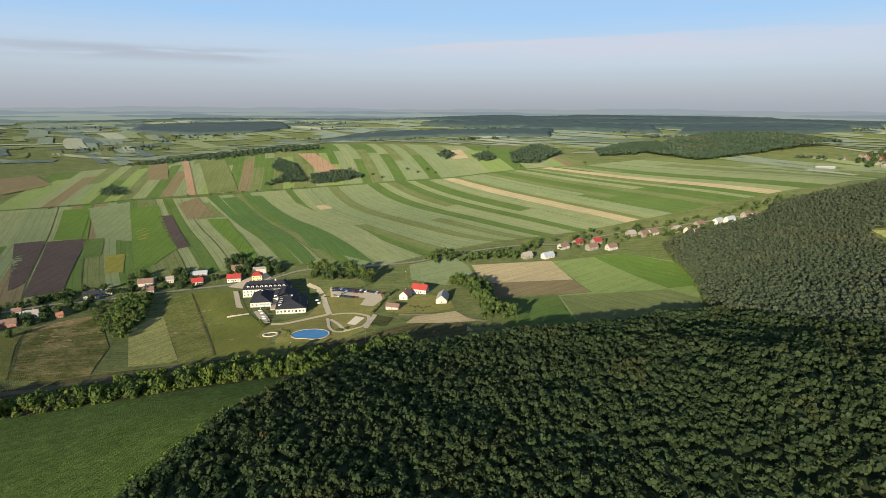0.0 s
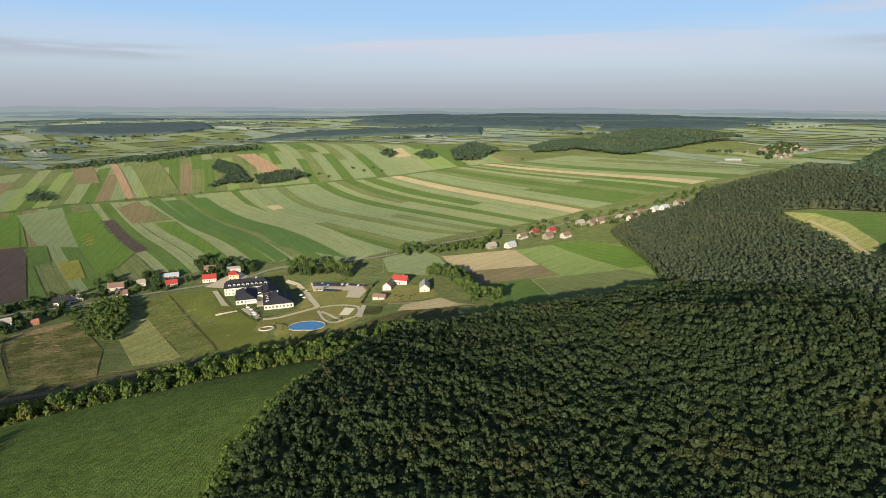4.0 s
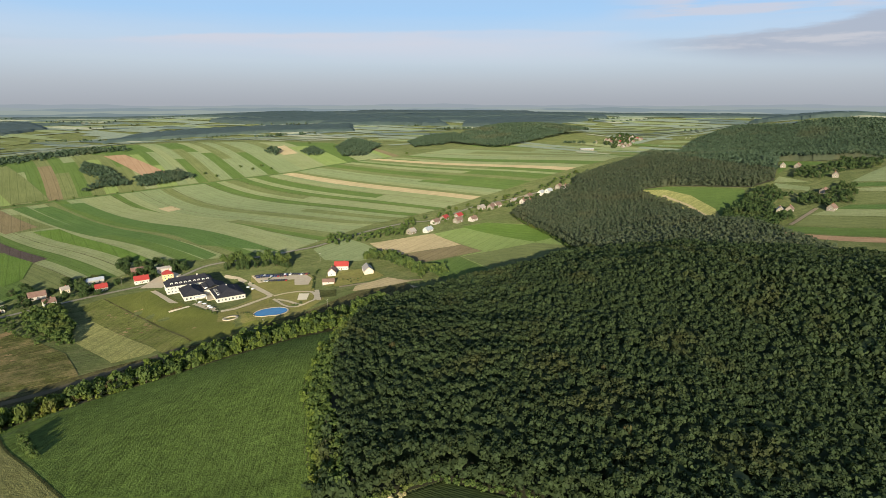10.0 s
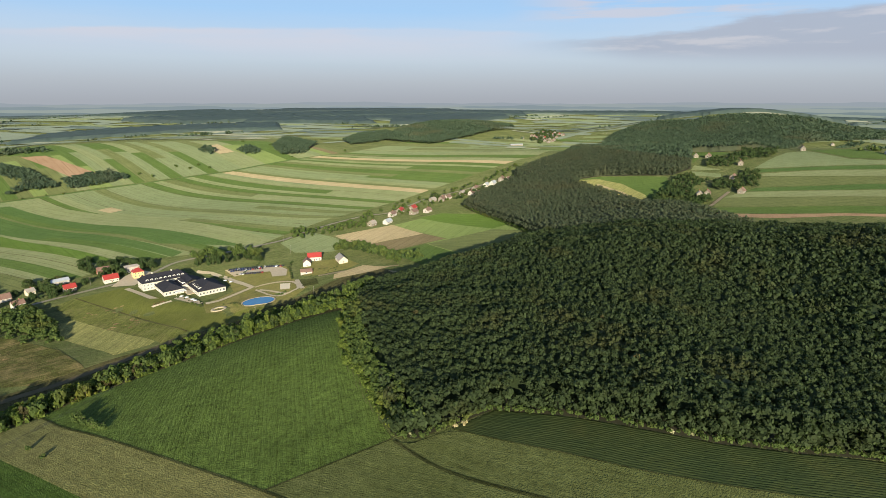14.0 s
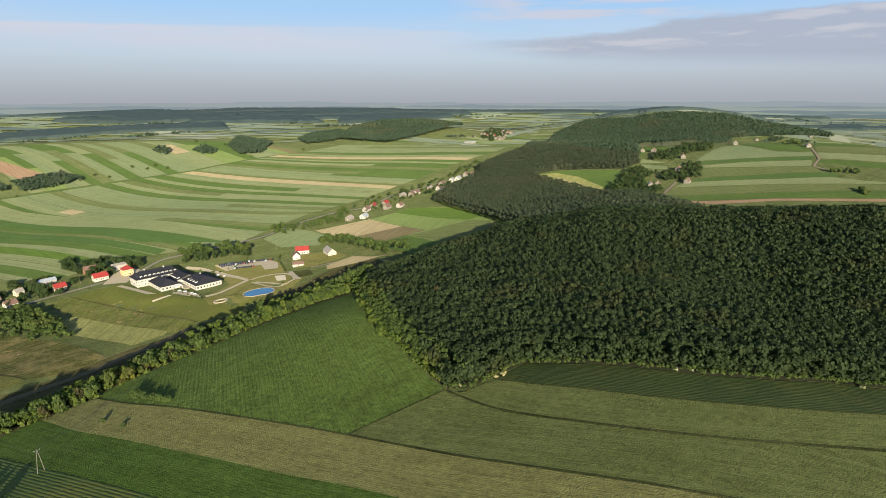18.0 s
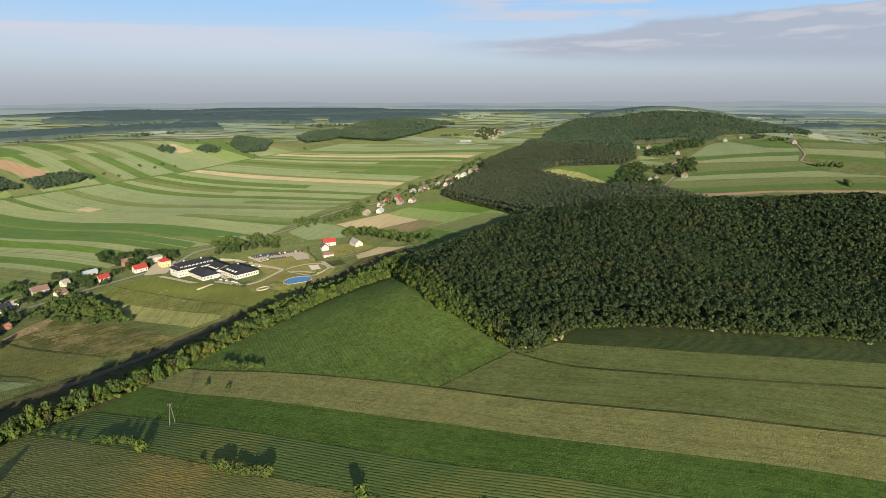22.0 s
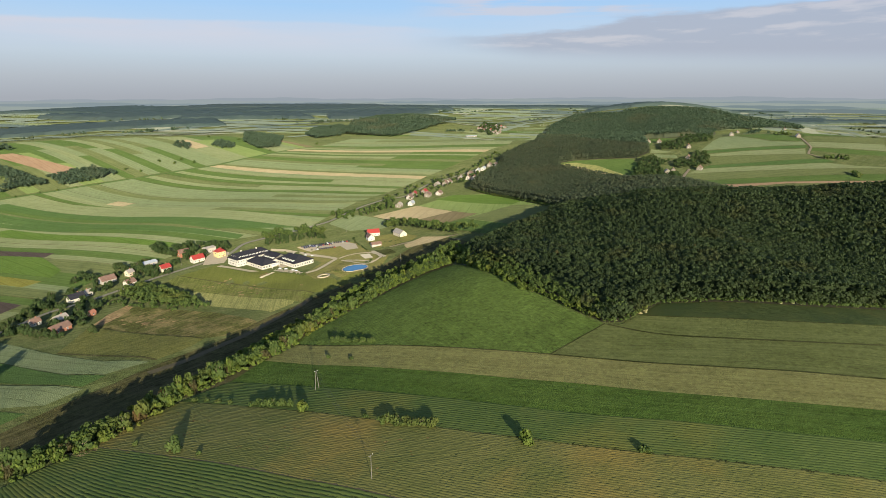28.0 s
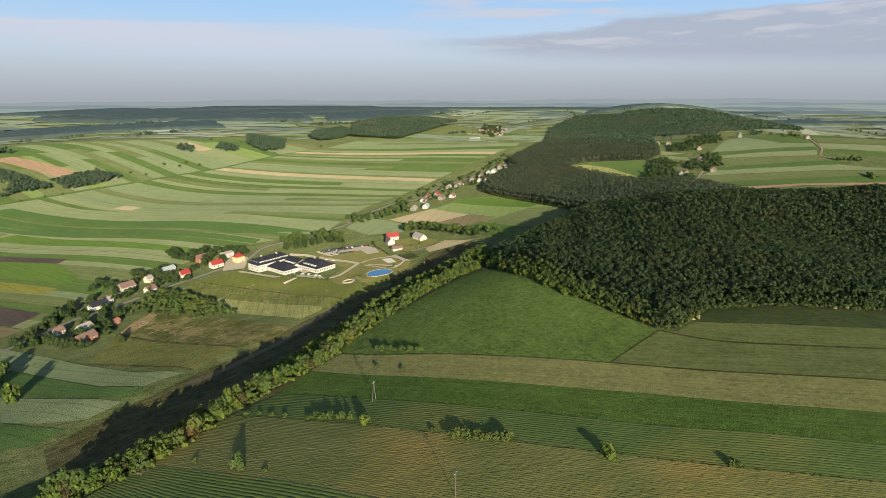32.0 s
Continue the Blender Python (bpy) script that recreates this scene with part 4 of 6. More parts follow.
field([(636, 536), (693, 562), (742, 536), (763, 568), (738, 614)], M_CROPS["green"], "green paddock below the pine wood", -30, 9)
field([(456, 613), (486, 599), (522, 555), (547, 514), (511, 476), (432, 428), (338, 357), (399, 447), (430, 532)], M_CROPS["green"], "clearing meadow between the woods", -30, 9)
field([(453, 612), (476, 589), (479, 541), (454, 473), (414, 421), (363, 374), (397, 435), (427, 505), (445, 558)], M_TONGUE, "pale barley along the foot of the clearing", 20, 6, 0.25)
ribbon([(454, 568), (444, 509), (413, 438), (389, 400)], 5.0, M_CROPS["beige"], "field_margin", "dry beige margin of the clearing", 0.55, "verge")
ribbon([(450, 364), (490, 380), (529, 393)], 4.5, M_DIRT, "lane", "dirt lane into the hamlet", 0.3, "lane")
ribbon([(697, 257), (708, 278), (755, 290), (805, 318), (859, 348)], 3.5, M_DIRT, "lane", "pale farm lane up to the white cottage", 0.3, "lane")
ribbon([(-421, 450), (-399, 469), (-373, 497), (-336, 511), (-298, 531), (-262, 544), (-217, 556), (-188, 564), (-163, 591), (-89, 596), (-37, 605), (-2, 627), (45, 652), (102, 675), (133, 668), (222, 717), (310, 720), (382, 723), (434, 729)], 4.2, M_ROAD, "road", "narrow grey asphalt village road", 0.15)

# ---- far patchwork towards the horizon ----
far_rng = random.Random(11)


def far_patch(cx, cy, ang, length, width, kind):
    a = radians(ang)
    u, v = np.array((math.cos(a), math.sin(a))), np.array((-math.sin(a), math.cos(a)))
    c = np.array((cx, cy))
    l0 = [tuple(c - u * length / 2), tuple(c + v * width * far_rng.uniform(-0.2, 0.2)), tuple(c + u * length / 2)]
    l1 = [tuple(np.array(p) + v * width) for p in l0]
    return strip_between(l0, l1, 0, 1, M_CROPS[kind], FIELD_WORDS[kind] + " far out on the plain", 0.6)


for ring in range(26):
    dist = 1480 * 1.047 ** ring
    for az in range(-62, 92, 3):
        if far_rng.random() < 0.06:
            continue
        a = radians(az + far_rng.uniform(-2, 2))
        x, y = -150 + math.sin(a) * dist, -50 + math.cos(a) * dist
        if y < 1450 and x < 640 or math.hypot(x, y) > 4200:
            continue
        if x < 300 and y < 1600 or (600 < x < 1050 and 1350 < y < 1950):
            continue
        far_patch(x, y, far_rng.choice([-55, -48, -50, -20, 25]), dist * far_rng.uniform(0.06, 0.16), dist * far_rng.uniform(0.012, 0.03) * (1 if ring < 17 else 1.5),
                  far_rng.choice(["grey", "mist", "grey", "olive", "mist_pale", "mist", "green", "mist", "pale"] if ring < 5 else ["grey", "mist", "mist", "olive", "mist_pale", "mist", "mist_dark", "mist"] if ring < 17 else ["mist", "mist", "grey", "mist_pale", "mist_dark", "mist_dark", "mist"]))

# ---- trees ----
tree_rng = np.random.default_rng(7)


def crown(quads, lumps, size, tall=1.0, squash=1.0):
    """Leaf clumps on a cluster of lobes within a unit radius; returns vertices of loose quads, four each."""
    out = []
    lobes = []
    for i in range(lumps):
        a = tree_rng.uniform(0, 6.283)
        r = 0.55 * math.sqrt(tree_rng.uniform(0, 1))
        lobes.append((r * math.cos(a), r * math.sin(a), tree_rng.uniform(-0.25, 0.55) * tall, tree_rng.uniform(0.34, 0.52)))
    lobes.append((0, 0, 0.25 * tall, 0.6))
    for i in range(quads):
        lx, ly, lz, lr = lobes[tree_rng.integers(len(lobes))]
        d = tree_rng.normal(size=3)
        d /= np.linalg.norm(d)
        if d[2] < -0.35:
            d[2] *= -0.6
        c = np.array((lx, ly, lz)) + d * lr * tree_rng.uniform(0.8, 1.08) * np.array((1, 1, squash * tall))
        nrm = d + tree_rng.normal(size=3) * 0.28
        nrm /= np.linalg.norm(nrm)
        t = np.cross(nrm, tree_rng.normal(size=3))
        t /= np.linalg.norm(t)
        b = np.cross(nrm, t)
        s = size * tree_rng.uniform(0.65, 1.35)
        out.append([c - t * s - b * s * 0.7, c + t * s * 0.9 - b * s, c + t * s + b * s * 0.8, c - t * s * 0.8 + b * s])
    return np.array(out).reshape(-1, 3)


def wood(name, pts, radius, height, variants, mat, label, category="wood"):
    """Many crowns joined into one canopy: pts (n, 2); radius and height arrays; crown centres stand at height."""
    n = len(pts)
    z = land(pts[:, 0], pts[:, 1])
    pick = tree_rng.integers(len(variants), size=n)
    parts = []
    for k, var in enumerate(variants):
        i = np.flatnonzero(pick == k)
        a = tree_rng.uniform(0, 6.283, len(i))
        c, s = np.cos(a)[:, None], np.sin(a)[:, None]
        r = radius[i][:, None]
        x = (var[None, :, 0] * c - var[None, :, 1] * s) * r + pts[i, 0][:, None]
        y = (var[None, :, 0] * s + var[None, :, 1] * c) * r + pts[i, 1][:, None]
        zz = var[None, :, 2] * r * tree_rng.uniform(0.85, 1.2, len(i))[:, None] + (z[i] + height[i])[:, None]
        parts.append(np.stack([x, y, zz], -1).reshape(-1, 3))
    v = np.concatenate(parts)
    return tagged(new(name, mesh_from(name, v, np.arange(len(v)).reshape(-1, 4), mat)), label, category, kind="stuff")


def fill(poly, step, jitter=0.38):
    """Uneven points inside an outline, about step apart."""
    p = np.array(poly, float)
    lo, hi = p.min(0), p.max(0)
    xs, ys = np.meshgrid(np.arange(lo[0], hi[0], step), np.arange(lo[1], hi[1], step * 0.87))
    xs = xs + (np.arange(xs.shape[0]) % 2 * step / 2)[:, None]
    q = np.stack([xs.ravel(), ys.ravel()], 1) + tree_rng.uniform(-jitter, jitter, (xs.size, 2)) * step
    return q[inside_poly(q, p)]


BROAD = [crown(58, 6, 0.175, 1.0) for _ in range(6)]
TREES = [crown(64, 7, 0.17, 1.05) for _ in range(8)]
PLAINER = [crown(28, 6, 0.25, 1.05) for _ in range(8)]
RICH = [crown(340, 8, 0.10, 1.15) for _ in range(4)]
PINES = [crown(14, 4, 0.32, 1.2) for _ in range(6)]
FARPINES = [crown(9, 3, 0.42, 1.1) for _ in range(4)]
FARV = [crown(10, 3, 0.42) for _ in range(4)]
MIDV = [crown(46, 5, 0.20) for _ in range(4)]
COPSE = [crown(20, 5, 0.30) for _ in range(4)]

# broadleaf wood on the near hill
WOOD = [(-50, 318), (-62, 304), (-87, 236), (-99, 198), (-104, 168), (-107, 140), (-111, 108), (-104, 100), (-66, 98), (-42, 72), (-25, 49), (-7, 28), (18, 11), (43, -1), (62, -13), (138, -58), (420, -120), (470, 60), (496, 109), (332, 215), (250, 262), (215, 330), (190, 372), (150, 372), (110, 352), (84, 345), (21, 340)]
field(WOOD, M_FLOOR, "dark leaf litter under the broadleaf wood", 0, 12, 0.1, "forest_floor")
q = fill(WOOD, 4.0, 0.42)
r = tree_rng.uniform(1.8, 3.2, len(q))
slope = np.full(len(q), 1e9)
for a, b in zip(np.array(WOOD[:7], float)[:-1], np.array(WOOD[:7], float)[1:]):
    t = np.clip(((q - a) @ (b - a)) / ((b - a) @ (b - a)), 0, 1)
    slope = np.minimum(slope, np.hypot(*(q - a - t[:, None] * (b - a)).T))
stand = (0.32 + 0.68 * ease(slope, 0, 17)) * tree_rng.uniform(12.6, 14.3, len(q)) + 1.2 * np.sin(q[:, 0] * 0.09) * np.sin(q[:, 1] * 0.11)
near = (q[:, 0] < 120) & (q[:, 1] < 255)
# rim trees get brighter leaves, so the sunlit side is coloured in
rim = slope < 11
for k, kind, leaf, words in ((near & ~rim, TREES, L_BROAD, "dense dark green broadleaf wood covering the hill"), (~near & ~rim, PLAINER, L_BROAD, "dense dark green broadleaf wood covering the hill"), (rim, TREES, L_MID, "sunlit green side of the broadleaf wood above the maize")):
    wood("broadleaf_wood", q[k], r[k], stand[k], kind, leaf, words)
# pine wood along the valley side and over the ridge
PINEWOOD = [(244, 628), (285, 657), (334, 672), (385, 690), (410, 725), (559, 765), (1119, 1210), (1214, 1273), (1407, 1324), (1434, 1127), (1466, 866), (1372, 755), (851, 563), (774, 575), (737, 617), (603, 514), (557, 512), (525, 558), (489, 602), (460, 614), (422, 583), (419, 522), (390, 440), (337, 372), (339, 354), (356, 350), (334, 219), (254, 266), (219, 334), (196, 380), (204, 412), (228, 508)]
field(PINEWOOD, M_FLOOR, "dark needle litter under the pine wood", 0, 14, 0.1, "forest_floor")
q = fill(PINEWOOD, 4.0, 0.42)
q = q[(q[:, 0] < 620) & (q[:, 1] < 760)]
wood("pine_wood", q, tree_rng.uniform(1.5, 2.6, len(q)), tree_rng.uniform(10.6, 13, len(q)), PINES, L_PINE, "pine wood with dark brownish green tops on the valley side")
qf = fill(PINEWOOD, 5.8, 0.42)
qf = qf[(qf[:, 0] >= 620) | (qf[:, 1] >= 760)]
# the far pines wear the haze-paled leaf colour
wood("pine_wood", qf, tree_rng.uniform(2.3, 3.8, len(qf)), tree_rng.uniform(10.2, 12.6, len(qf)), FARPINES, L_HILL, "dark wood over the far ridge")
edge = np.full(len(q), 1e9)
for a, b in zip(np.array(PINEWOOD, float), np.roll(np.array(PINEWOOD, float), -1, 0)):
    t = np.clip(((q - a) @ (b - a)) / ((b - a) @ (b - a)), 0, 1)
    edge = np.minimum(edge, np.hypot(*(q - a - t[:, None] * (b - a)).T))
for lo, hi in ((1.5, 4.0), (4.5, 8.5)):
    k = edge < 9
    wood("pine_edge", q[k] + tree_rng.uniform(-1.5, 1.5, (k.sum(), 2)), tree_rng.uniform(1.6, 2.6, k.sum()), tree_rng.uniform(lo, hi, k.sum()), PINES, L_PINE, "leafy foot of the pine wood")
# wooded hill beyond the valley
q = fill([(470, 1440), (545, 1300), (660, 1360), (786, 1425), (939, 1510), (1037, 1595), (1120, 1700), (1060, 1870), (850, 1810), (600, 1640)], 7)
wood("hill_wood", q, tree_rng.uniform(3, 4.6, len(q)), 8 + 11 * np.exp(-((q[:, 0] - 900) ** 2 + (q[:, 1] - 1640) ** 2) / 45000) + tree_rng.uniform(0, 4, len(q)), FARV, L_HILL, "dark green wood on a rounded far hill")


def canopy(poly, step, height, mat, words, name="far_wood", inset=0.0):
    """A far wood as one closed, uneven canopy standing on the land."""
    p = np.array(poly, float)
    lo, hi = p.min(0) - step, p.max(0) + step
    xs, ys = np.arange(lo[0], hi[0], step), np.arange(lo[1], hi[1], step)
    X, Y = np.meshgrid(xs, ys, indexing="ij")
    q = np.stack([X.ravel(), Y.ravel()], 1) + tree_rng.uniform(-0.35, 0.35, (X.size, 2)) * step
    near = np.full(len(q), 1e9)
    for a, b in zip(p, np.roll(p, -1, 0)):
        t = np.clip(((q - a) @ (b - a)) / ((b - a) @ (b - a) + 1e-9), 0, 1)
        near = np.minimum(near, np.hypot(*(q - a - t[:, None] * (b - a)).T))
    up = inside_poly(q, p) & (near > inset) & (np.hypot(q[:, 0], q[:, 1]) < 4900)
    z = land(q[:, 0], q[:, 1]) + np.where(up, tree_rng.uniform(0.75, 1.15, len(q)) * height, -3.0)
    f = grid_faces(len(xs), len(ys))
    f = f[up[f].any(1)]
    used, f = np.unique(f, return_inverse=True)
    v = np.column_stack([q, z])[used]
    tagged(new(name, mesh_from(name, v, f.reshape(-1, 4), mat, None, step < 6)), words, "wood", kind="stuff")


def far_wood(cx, cy, rx, ry, ang, step):
    t = np.linspace(0, 6.283, 22)[:-1]
    k = 1 + 0.22 * np.sin(3 * t + cx) + 0.15 * np.sin(5 * t + cy)
    c, s = math.cos(radians(ang)), math.sin(radians(ang))
    ex, ey = np.cos(t) * rx * k, np.sin(t) * ry * k
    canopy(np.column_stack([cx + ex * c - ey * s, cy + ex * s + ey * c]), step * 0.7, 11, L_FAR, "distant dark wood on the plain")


canopy(WOOD, 3.4, 12.2, L_BROAD, "shaded lower leaves of the broadleaf wood", "understorey", 14.0)
canopy(PINEWOOD, 5.0, 10.8, L_PINE, "shaded lower branches of the pine wood", "understorey", 7.0)
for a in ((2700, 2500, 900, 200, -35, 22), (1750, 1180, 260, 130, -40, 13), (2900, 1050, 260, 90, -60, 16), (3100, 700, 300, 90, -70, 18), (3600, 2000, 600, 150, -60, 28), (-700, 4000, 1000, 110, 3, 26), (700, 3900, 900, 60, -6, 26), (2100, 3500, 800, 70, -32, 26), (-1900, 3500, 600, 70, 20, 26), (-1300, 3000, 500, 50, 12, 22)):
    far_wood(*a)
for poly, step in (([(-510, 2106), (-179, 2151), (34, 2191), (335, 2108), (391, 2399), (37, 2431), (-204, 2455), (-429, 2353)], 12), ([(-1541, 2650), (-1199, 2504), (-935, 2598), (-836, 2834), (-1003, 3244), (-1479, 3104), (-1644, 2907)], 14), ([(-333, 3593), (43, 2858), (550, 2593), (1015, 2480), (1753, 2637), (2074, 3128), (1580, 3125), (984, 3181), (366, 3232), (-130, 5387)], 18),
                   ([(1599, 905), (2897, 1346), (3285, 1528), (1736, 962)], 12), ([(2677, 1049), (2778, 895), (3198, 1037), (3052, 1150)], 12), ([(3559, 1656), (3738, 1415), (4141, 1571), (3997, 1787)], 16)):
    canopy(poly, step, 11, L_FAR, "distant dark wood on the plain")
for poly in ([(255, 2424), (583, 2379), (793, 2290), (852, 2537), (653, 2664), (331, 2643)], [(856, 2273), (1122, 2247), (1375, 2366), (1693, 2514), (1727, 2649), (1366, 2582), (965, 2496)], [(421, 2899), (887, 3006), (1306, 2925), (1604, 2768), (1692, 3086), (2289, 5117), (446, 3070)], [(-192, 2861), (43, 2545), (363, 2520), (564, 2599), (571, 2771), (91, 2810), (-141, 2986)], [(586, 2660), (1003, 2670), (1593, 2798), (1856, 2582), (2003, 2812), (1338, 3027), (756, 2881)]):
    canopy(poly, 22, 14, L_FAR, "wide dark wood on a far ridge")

q = fill([(1240, 900), (1270, 980), (1479, 1165), (1718, 939), (1737, 848), (1924, 722), (1811, 662), (1499, 732), (1369, 768)], 8)
wood("ridge_wood", q, tree_rng.uniform(3.4, 5.2, len(q)), tree_rng.uniform(6, 9, len(q)), FARV, L_HILL, "dark wood along the eastern ridge")
hedge_rng = np.random.default_rng(31)
spots = []
for i in range(70):
    a, d = math.radians(hedge_rng.uniform(-52, 78)), hedge_rng.uniform(1650, 3900)
    x, y, turn = -150 + d * math.sin(a), -50 + d * math.cos(a), hedge_rng.uniform(-0.5, 0.9)
    n = int(hedge_rng.integers(6, 30))
    u = np.sort(hedge_rng.uniform(0, 1, n)) * d * 0.11
    spots.append(np.column_stack([x + u * math.cos(turn), y + u * math.sin(turn)]) + hedge_rng.normal(0, 5, (n, 2)))
q = np.concatenate(spots)
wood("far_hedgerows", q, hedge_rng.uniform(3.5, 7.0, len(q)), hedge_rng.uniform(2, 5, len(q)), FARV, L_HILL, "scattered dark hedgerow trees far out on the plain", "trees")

# ---- builders for single things ----


def part(name, me, parent, label="", m=None):
    ob = new(name, me)
    ob.parent = parent
    if m is not None:
        ob.matrix_local = m
    return tagged(ob, label)


def boxes(name, items, mat):
    """One mesh of boxes, each (x0, x1, y0, y1, z0, z1)."""
    v, f = [], []
    for x0, x1, y0, y1, z0, z1 in items:
        n = len(v)
        v += [(x, y, z) for z in (z0, z1) for x, y in ((x0, y0), (x1, y0), (x1, y1), (x0, y1))]
        f += [tuple(n + i for i in q) for q in ((3, 2, 1, 0), (4, 5, 6, 7), (0, 1, 5, 4), (1, 2, 6, 5), (2, 3, 7, 6), (3, 0, 4, 7))]
    return mesh_from(name, v, f, mat)


def lathe(name, prof, mat, sides=8):
    """A turned mesh from (radius, z) pairs."""
    a = np.linspace(0, 2 * math.pi, sides, endpoint=False)
    v = [(r * math.cos(t), r * math.sin(t), z) for r, z in prof for t in a]
    f = [(k * sides + i, k * sides + (i + 1) % sides, (k + 1) * sides + (i + 1) % sides, (k + 1) * sides + i) for k in range(len(prof) - 1) for i in range(sides)]
    f += [tuple(range(sides))[::-1], tuple(range((len(prof) - 1) * sides, len(prof) * sides))]
    return mesh_from(name, v, f, mat)


def limb_mesh(name, mat, forks):
    """A tapered trunk with leaning limbs, one unit high."""
    v, f = [], []

    def tube(p0, p1, r0, r1):
        d = (Vector(p1) - Vector(p0)).normalized()
        s = d.orthogonal().normalized()
        t = d.cross(s)
        n = len(v)
        for p, r in ((p0, r0), (p1, r1)):
            for i in range(6):
                a = i * math.pi / 3
                v.append(tuple(Vector(p) + (s * math.cos(a) + t * math.sin(a)) * r))
        f.extend((n + i, n + (i + 1) % 6, n + 6 + (i + 1) % 6, n + 6 + i) for i in range(6))
    tube((0, 0, -0.05), (0.01, 0.01, 0.4), 0.035, 0.026)
    tube((0.01, 0.01, 0.4), (0, 0.02, 0.78), 0.026, 0.012)
    rr = random.Random(forks)
    for i in range(forks):
        a, z = i * 6.283 / forks + rr.uniform(-0.4, 0.4), rr.uniform(0.25, 0.5)
        tube((0.01, 0.01, z), (0.26 * math.cos(a), 0.26 * math.sin(a), z + rr.uniform(0.18, 0.32)), 0.015, 0.006)
    return mesh_from(name, v, f, mat)


def make_tree(variant, mat, name, label, group, low=False):
    """A tree one unit high with its crown radius about a half; copies are scaled."""
    root = new(name)
    part("trunk", limb_mesh("trunk", M_BARK, 5), root)
    c = variant.copy()
    zmid, zs = (0.42, 0.50) if low else (0.60, 0.36)
    lo, hi = c[:, 2].min(), c[:, 2].max()
    c[:, 2] = zmid + zs * (2 * (c[:, 2] - lo) / (hi - lo) - 1)
    c[:, :2] *= 0.55
    part("crown", mesh_from("crown", c, np.arange(len(c)).reshape(-1, 4), mat), root)
    return tagged(root, label, "bush" if "bush" in name else "tree", group)


class Planter:
    """Plants copies of a set of prototype trees."""

    def __init__(self, variants, mat, name, label, group, low=False):
        self.spec = [(v, mat, name, label, group, low) for v in variants]
        self.made, self.rng = {}, random.Random(len(label))

    def plant(self, x, y, h, r, sink=0.2):
        k = self.rng.randrange(len(self.spec))
        z = float(land(np.float64(x), np.float64(y))) + (0.0 if h > 3 else 0.1)
        m = pose(x, y, z - sink, 0, 0, self.rng.uniform(0, 360)) @ Matrix.Diagonal((r * 2, r * 2, h, 1))
        if k not in self.made:
            self.made[k] = make_tree(*self.spec[k])
            self.made[k].matrix_basis = m
            return self.made[k]
        src = self.made[k]
        keep = src.scale.copy()
        src.scale = (1, 1, 1)
        ob = copy_thing(src, m)
        src.scale = keep
        return ob

    def along(self, pts, step, h, r, jitter=2.0):
        p = np.array(pts, float)
        d = np.concatenate([[0], np.cumsum(np.hypot(*np.diff(p, axis=0).T))])
        t = 0.0
        while t < d[-1]:
            self.plant(np.interp(t, d, p[:, 0]) + self.rng.uniform(-jitter, jitter), np.interp(t, d, p[:, 1]) + self.rng.uniform(-jitter, jitter),
                       h * self.rng.uniform(0.7, 1.3), r * self.rng.uniform(0.75, 1.3))
            t += step * self.rng.uniform(0.7, 1.3)

    def spots(self, pts, h, r):
        for x, y in pts:
            self.plant(x, y, h * self.rng.uniform(0.85, 1.15), r * self.rng.uniform(0.85, 1.15))

    def patch(self, poly, step, h, r):
        for x, y in fill(poly, step):
            self.plant(x, y, h * self.rng.uniform(0.7, 1.3), r * self.rng.uniform(0.8, 1.25))


def ground_at(x, y):
    return float(land(np.float64(x), np.float64(y)))


def roof_mesh(name, length, depth, z0, rise, mat, hip=0.0, over=0.45, thick=0.25):
    """A gable (hip 0) or hipped roof slab over a plan, its ridge along x."""
    a, b, h = length / 2 + over, depth / 2 + over, hip
    drop = rise * over / (depth / 2)
    v, f = [], []
    for dz in (0.0, thick):
        zl = z0 - drop + dz
        v += [(-a, -b, zl), (a, -b, zl), (a, b, zl), (-a, b, zl), (-a + h + (0 if hip else 0), 0, z0 + rise + dz), (a - h, 0, z0 + rise + dz)]
    for o, flip in ((0, True), (6, False)):
        fs = [(0, 1, 5, 4), (2, 3, 4, 5)]
        if hip:
            fs += [(1, 2, 5), (3, 0, 4)]
        f += [tuple(o + i for i in (q[::-1] if flip else q)) for q in fs]
    rim = [(0, 1), (2, 3), (1, 2), (3, 0)] if hip else [(0, 1), (2, 3), (1, 5), (5, 2), (3, 4), (4, 0)]
    f += [(i, j, j + 6, i + 6) for i, j in rim]
    return mesh_from(name, v, f, mat)


def wall_mesh(name, length, depth, height, rise, mat, gable=True, sink=2.0):
    """Outer walls with pointed gable ends."""
    a, b = length / 2, depth / 2
    v = [(-a, -b, -sink), (a, -b, -sink), (a, b, -sink), (-a, b, -sink), (-a, -b, height), (a, -b, height), (a, b, height), (-a, b, height)]
    f = [(0, 1, 5, 4), (2, 3, 7, 6), (0, 3, 2, 1)]
    if gable:
        v += [(-a, 0, height + rise - 0.02), (a, 0, height + rise - 0.02)]
        f += [(1, 2, 6, 9, 5), (3, 0, 4, 8, 7), (4, 5, 9, 8), (6, 7, 8, 9)]
    else:
        f += [(1, 2, 6, 5), (3, 0, 4, 7), (4, 5, 6, 7)]
    return mesh_from(name, v, f, mat)


PANE, FRAME = {}, {}


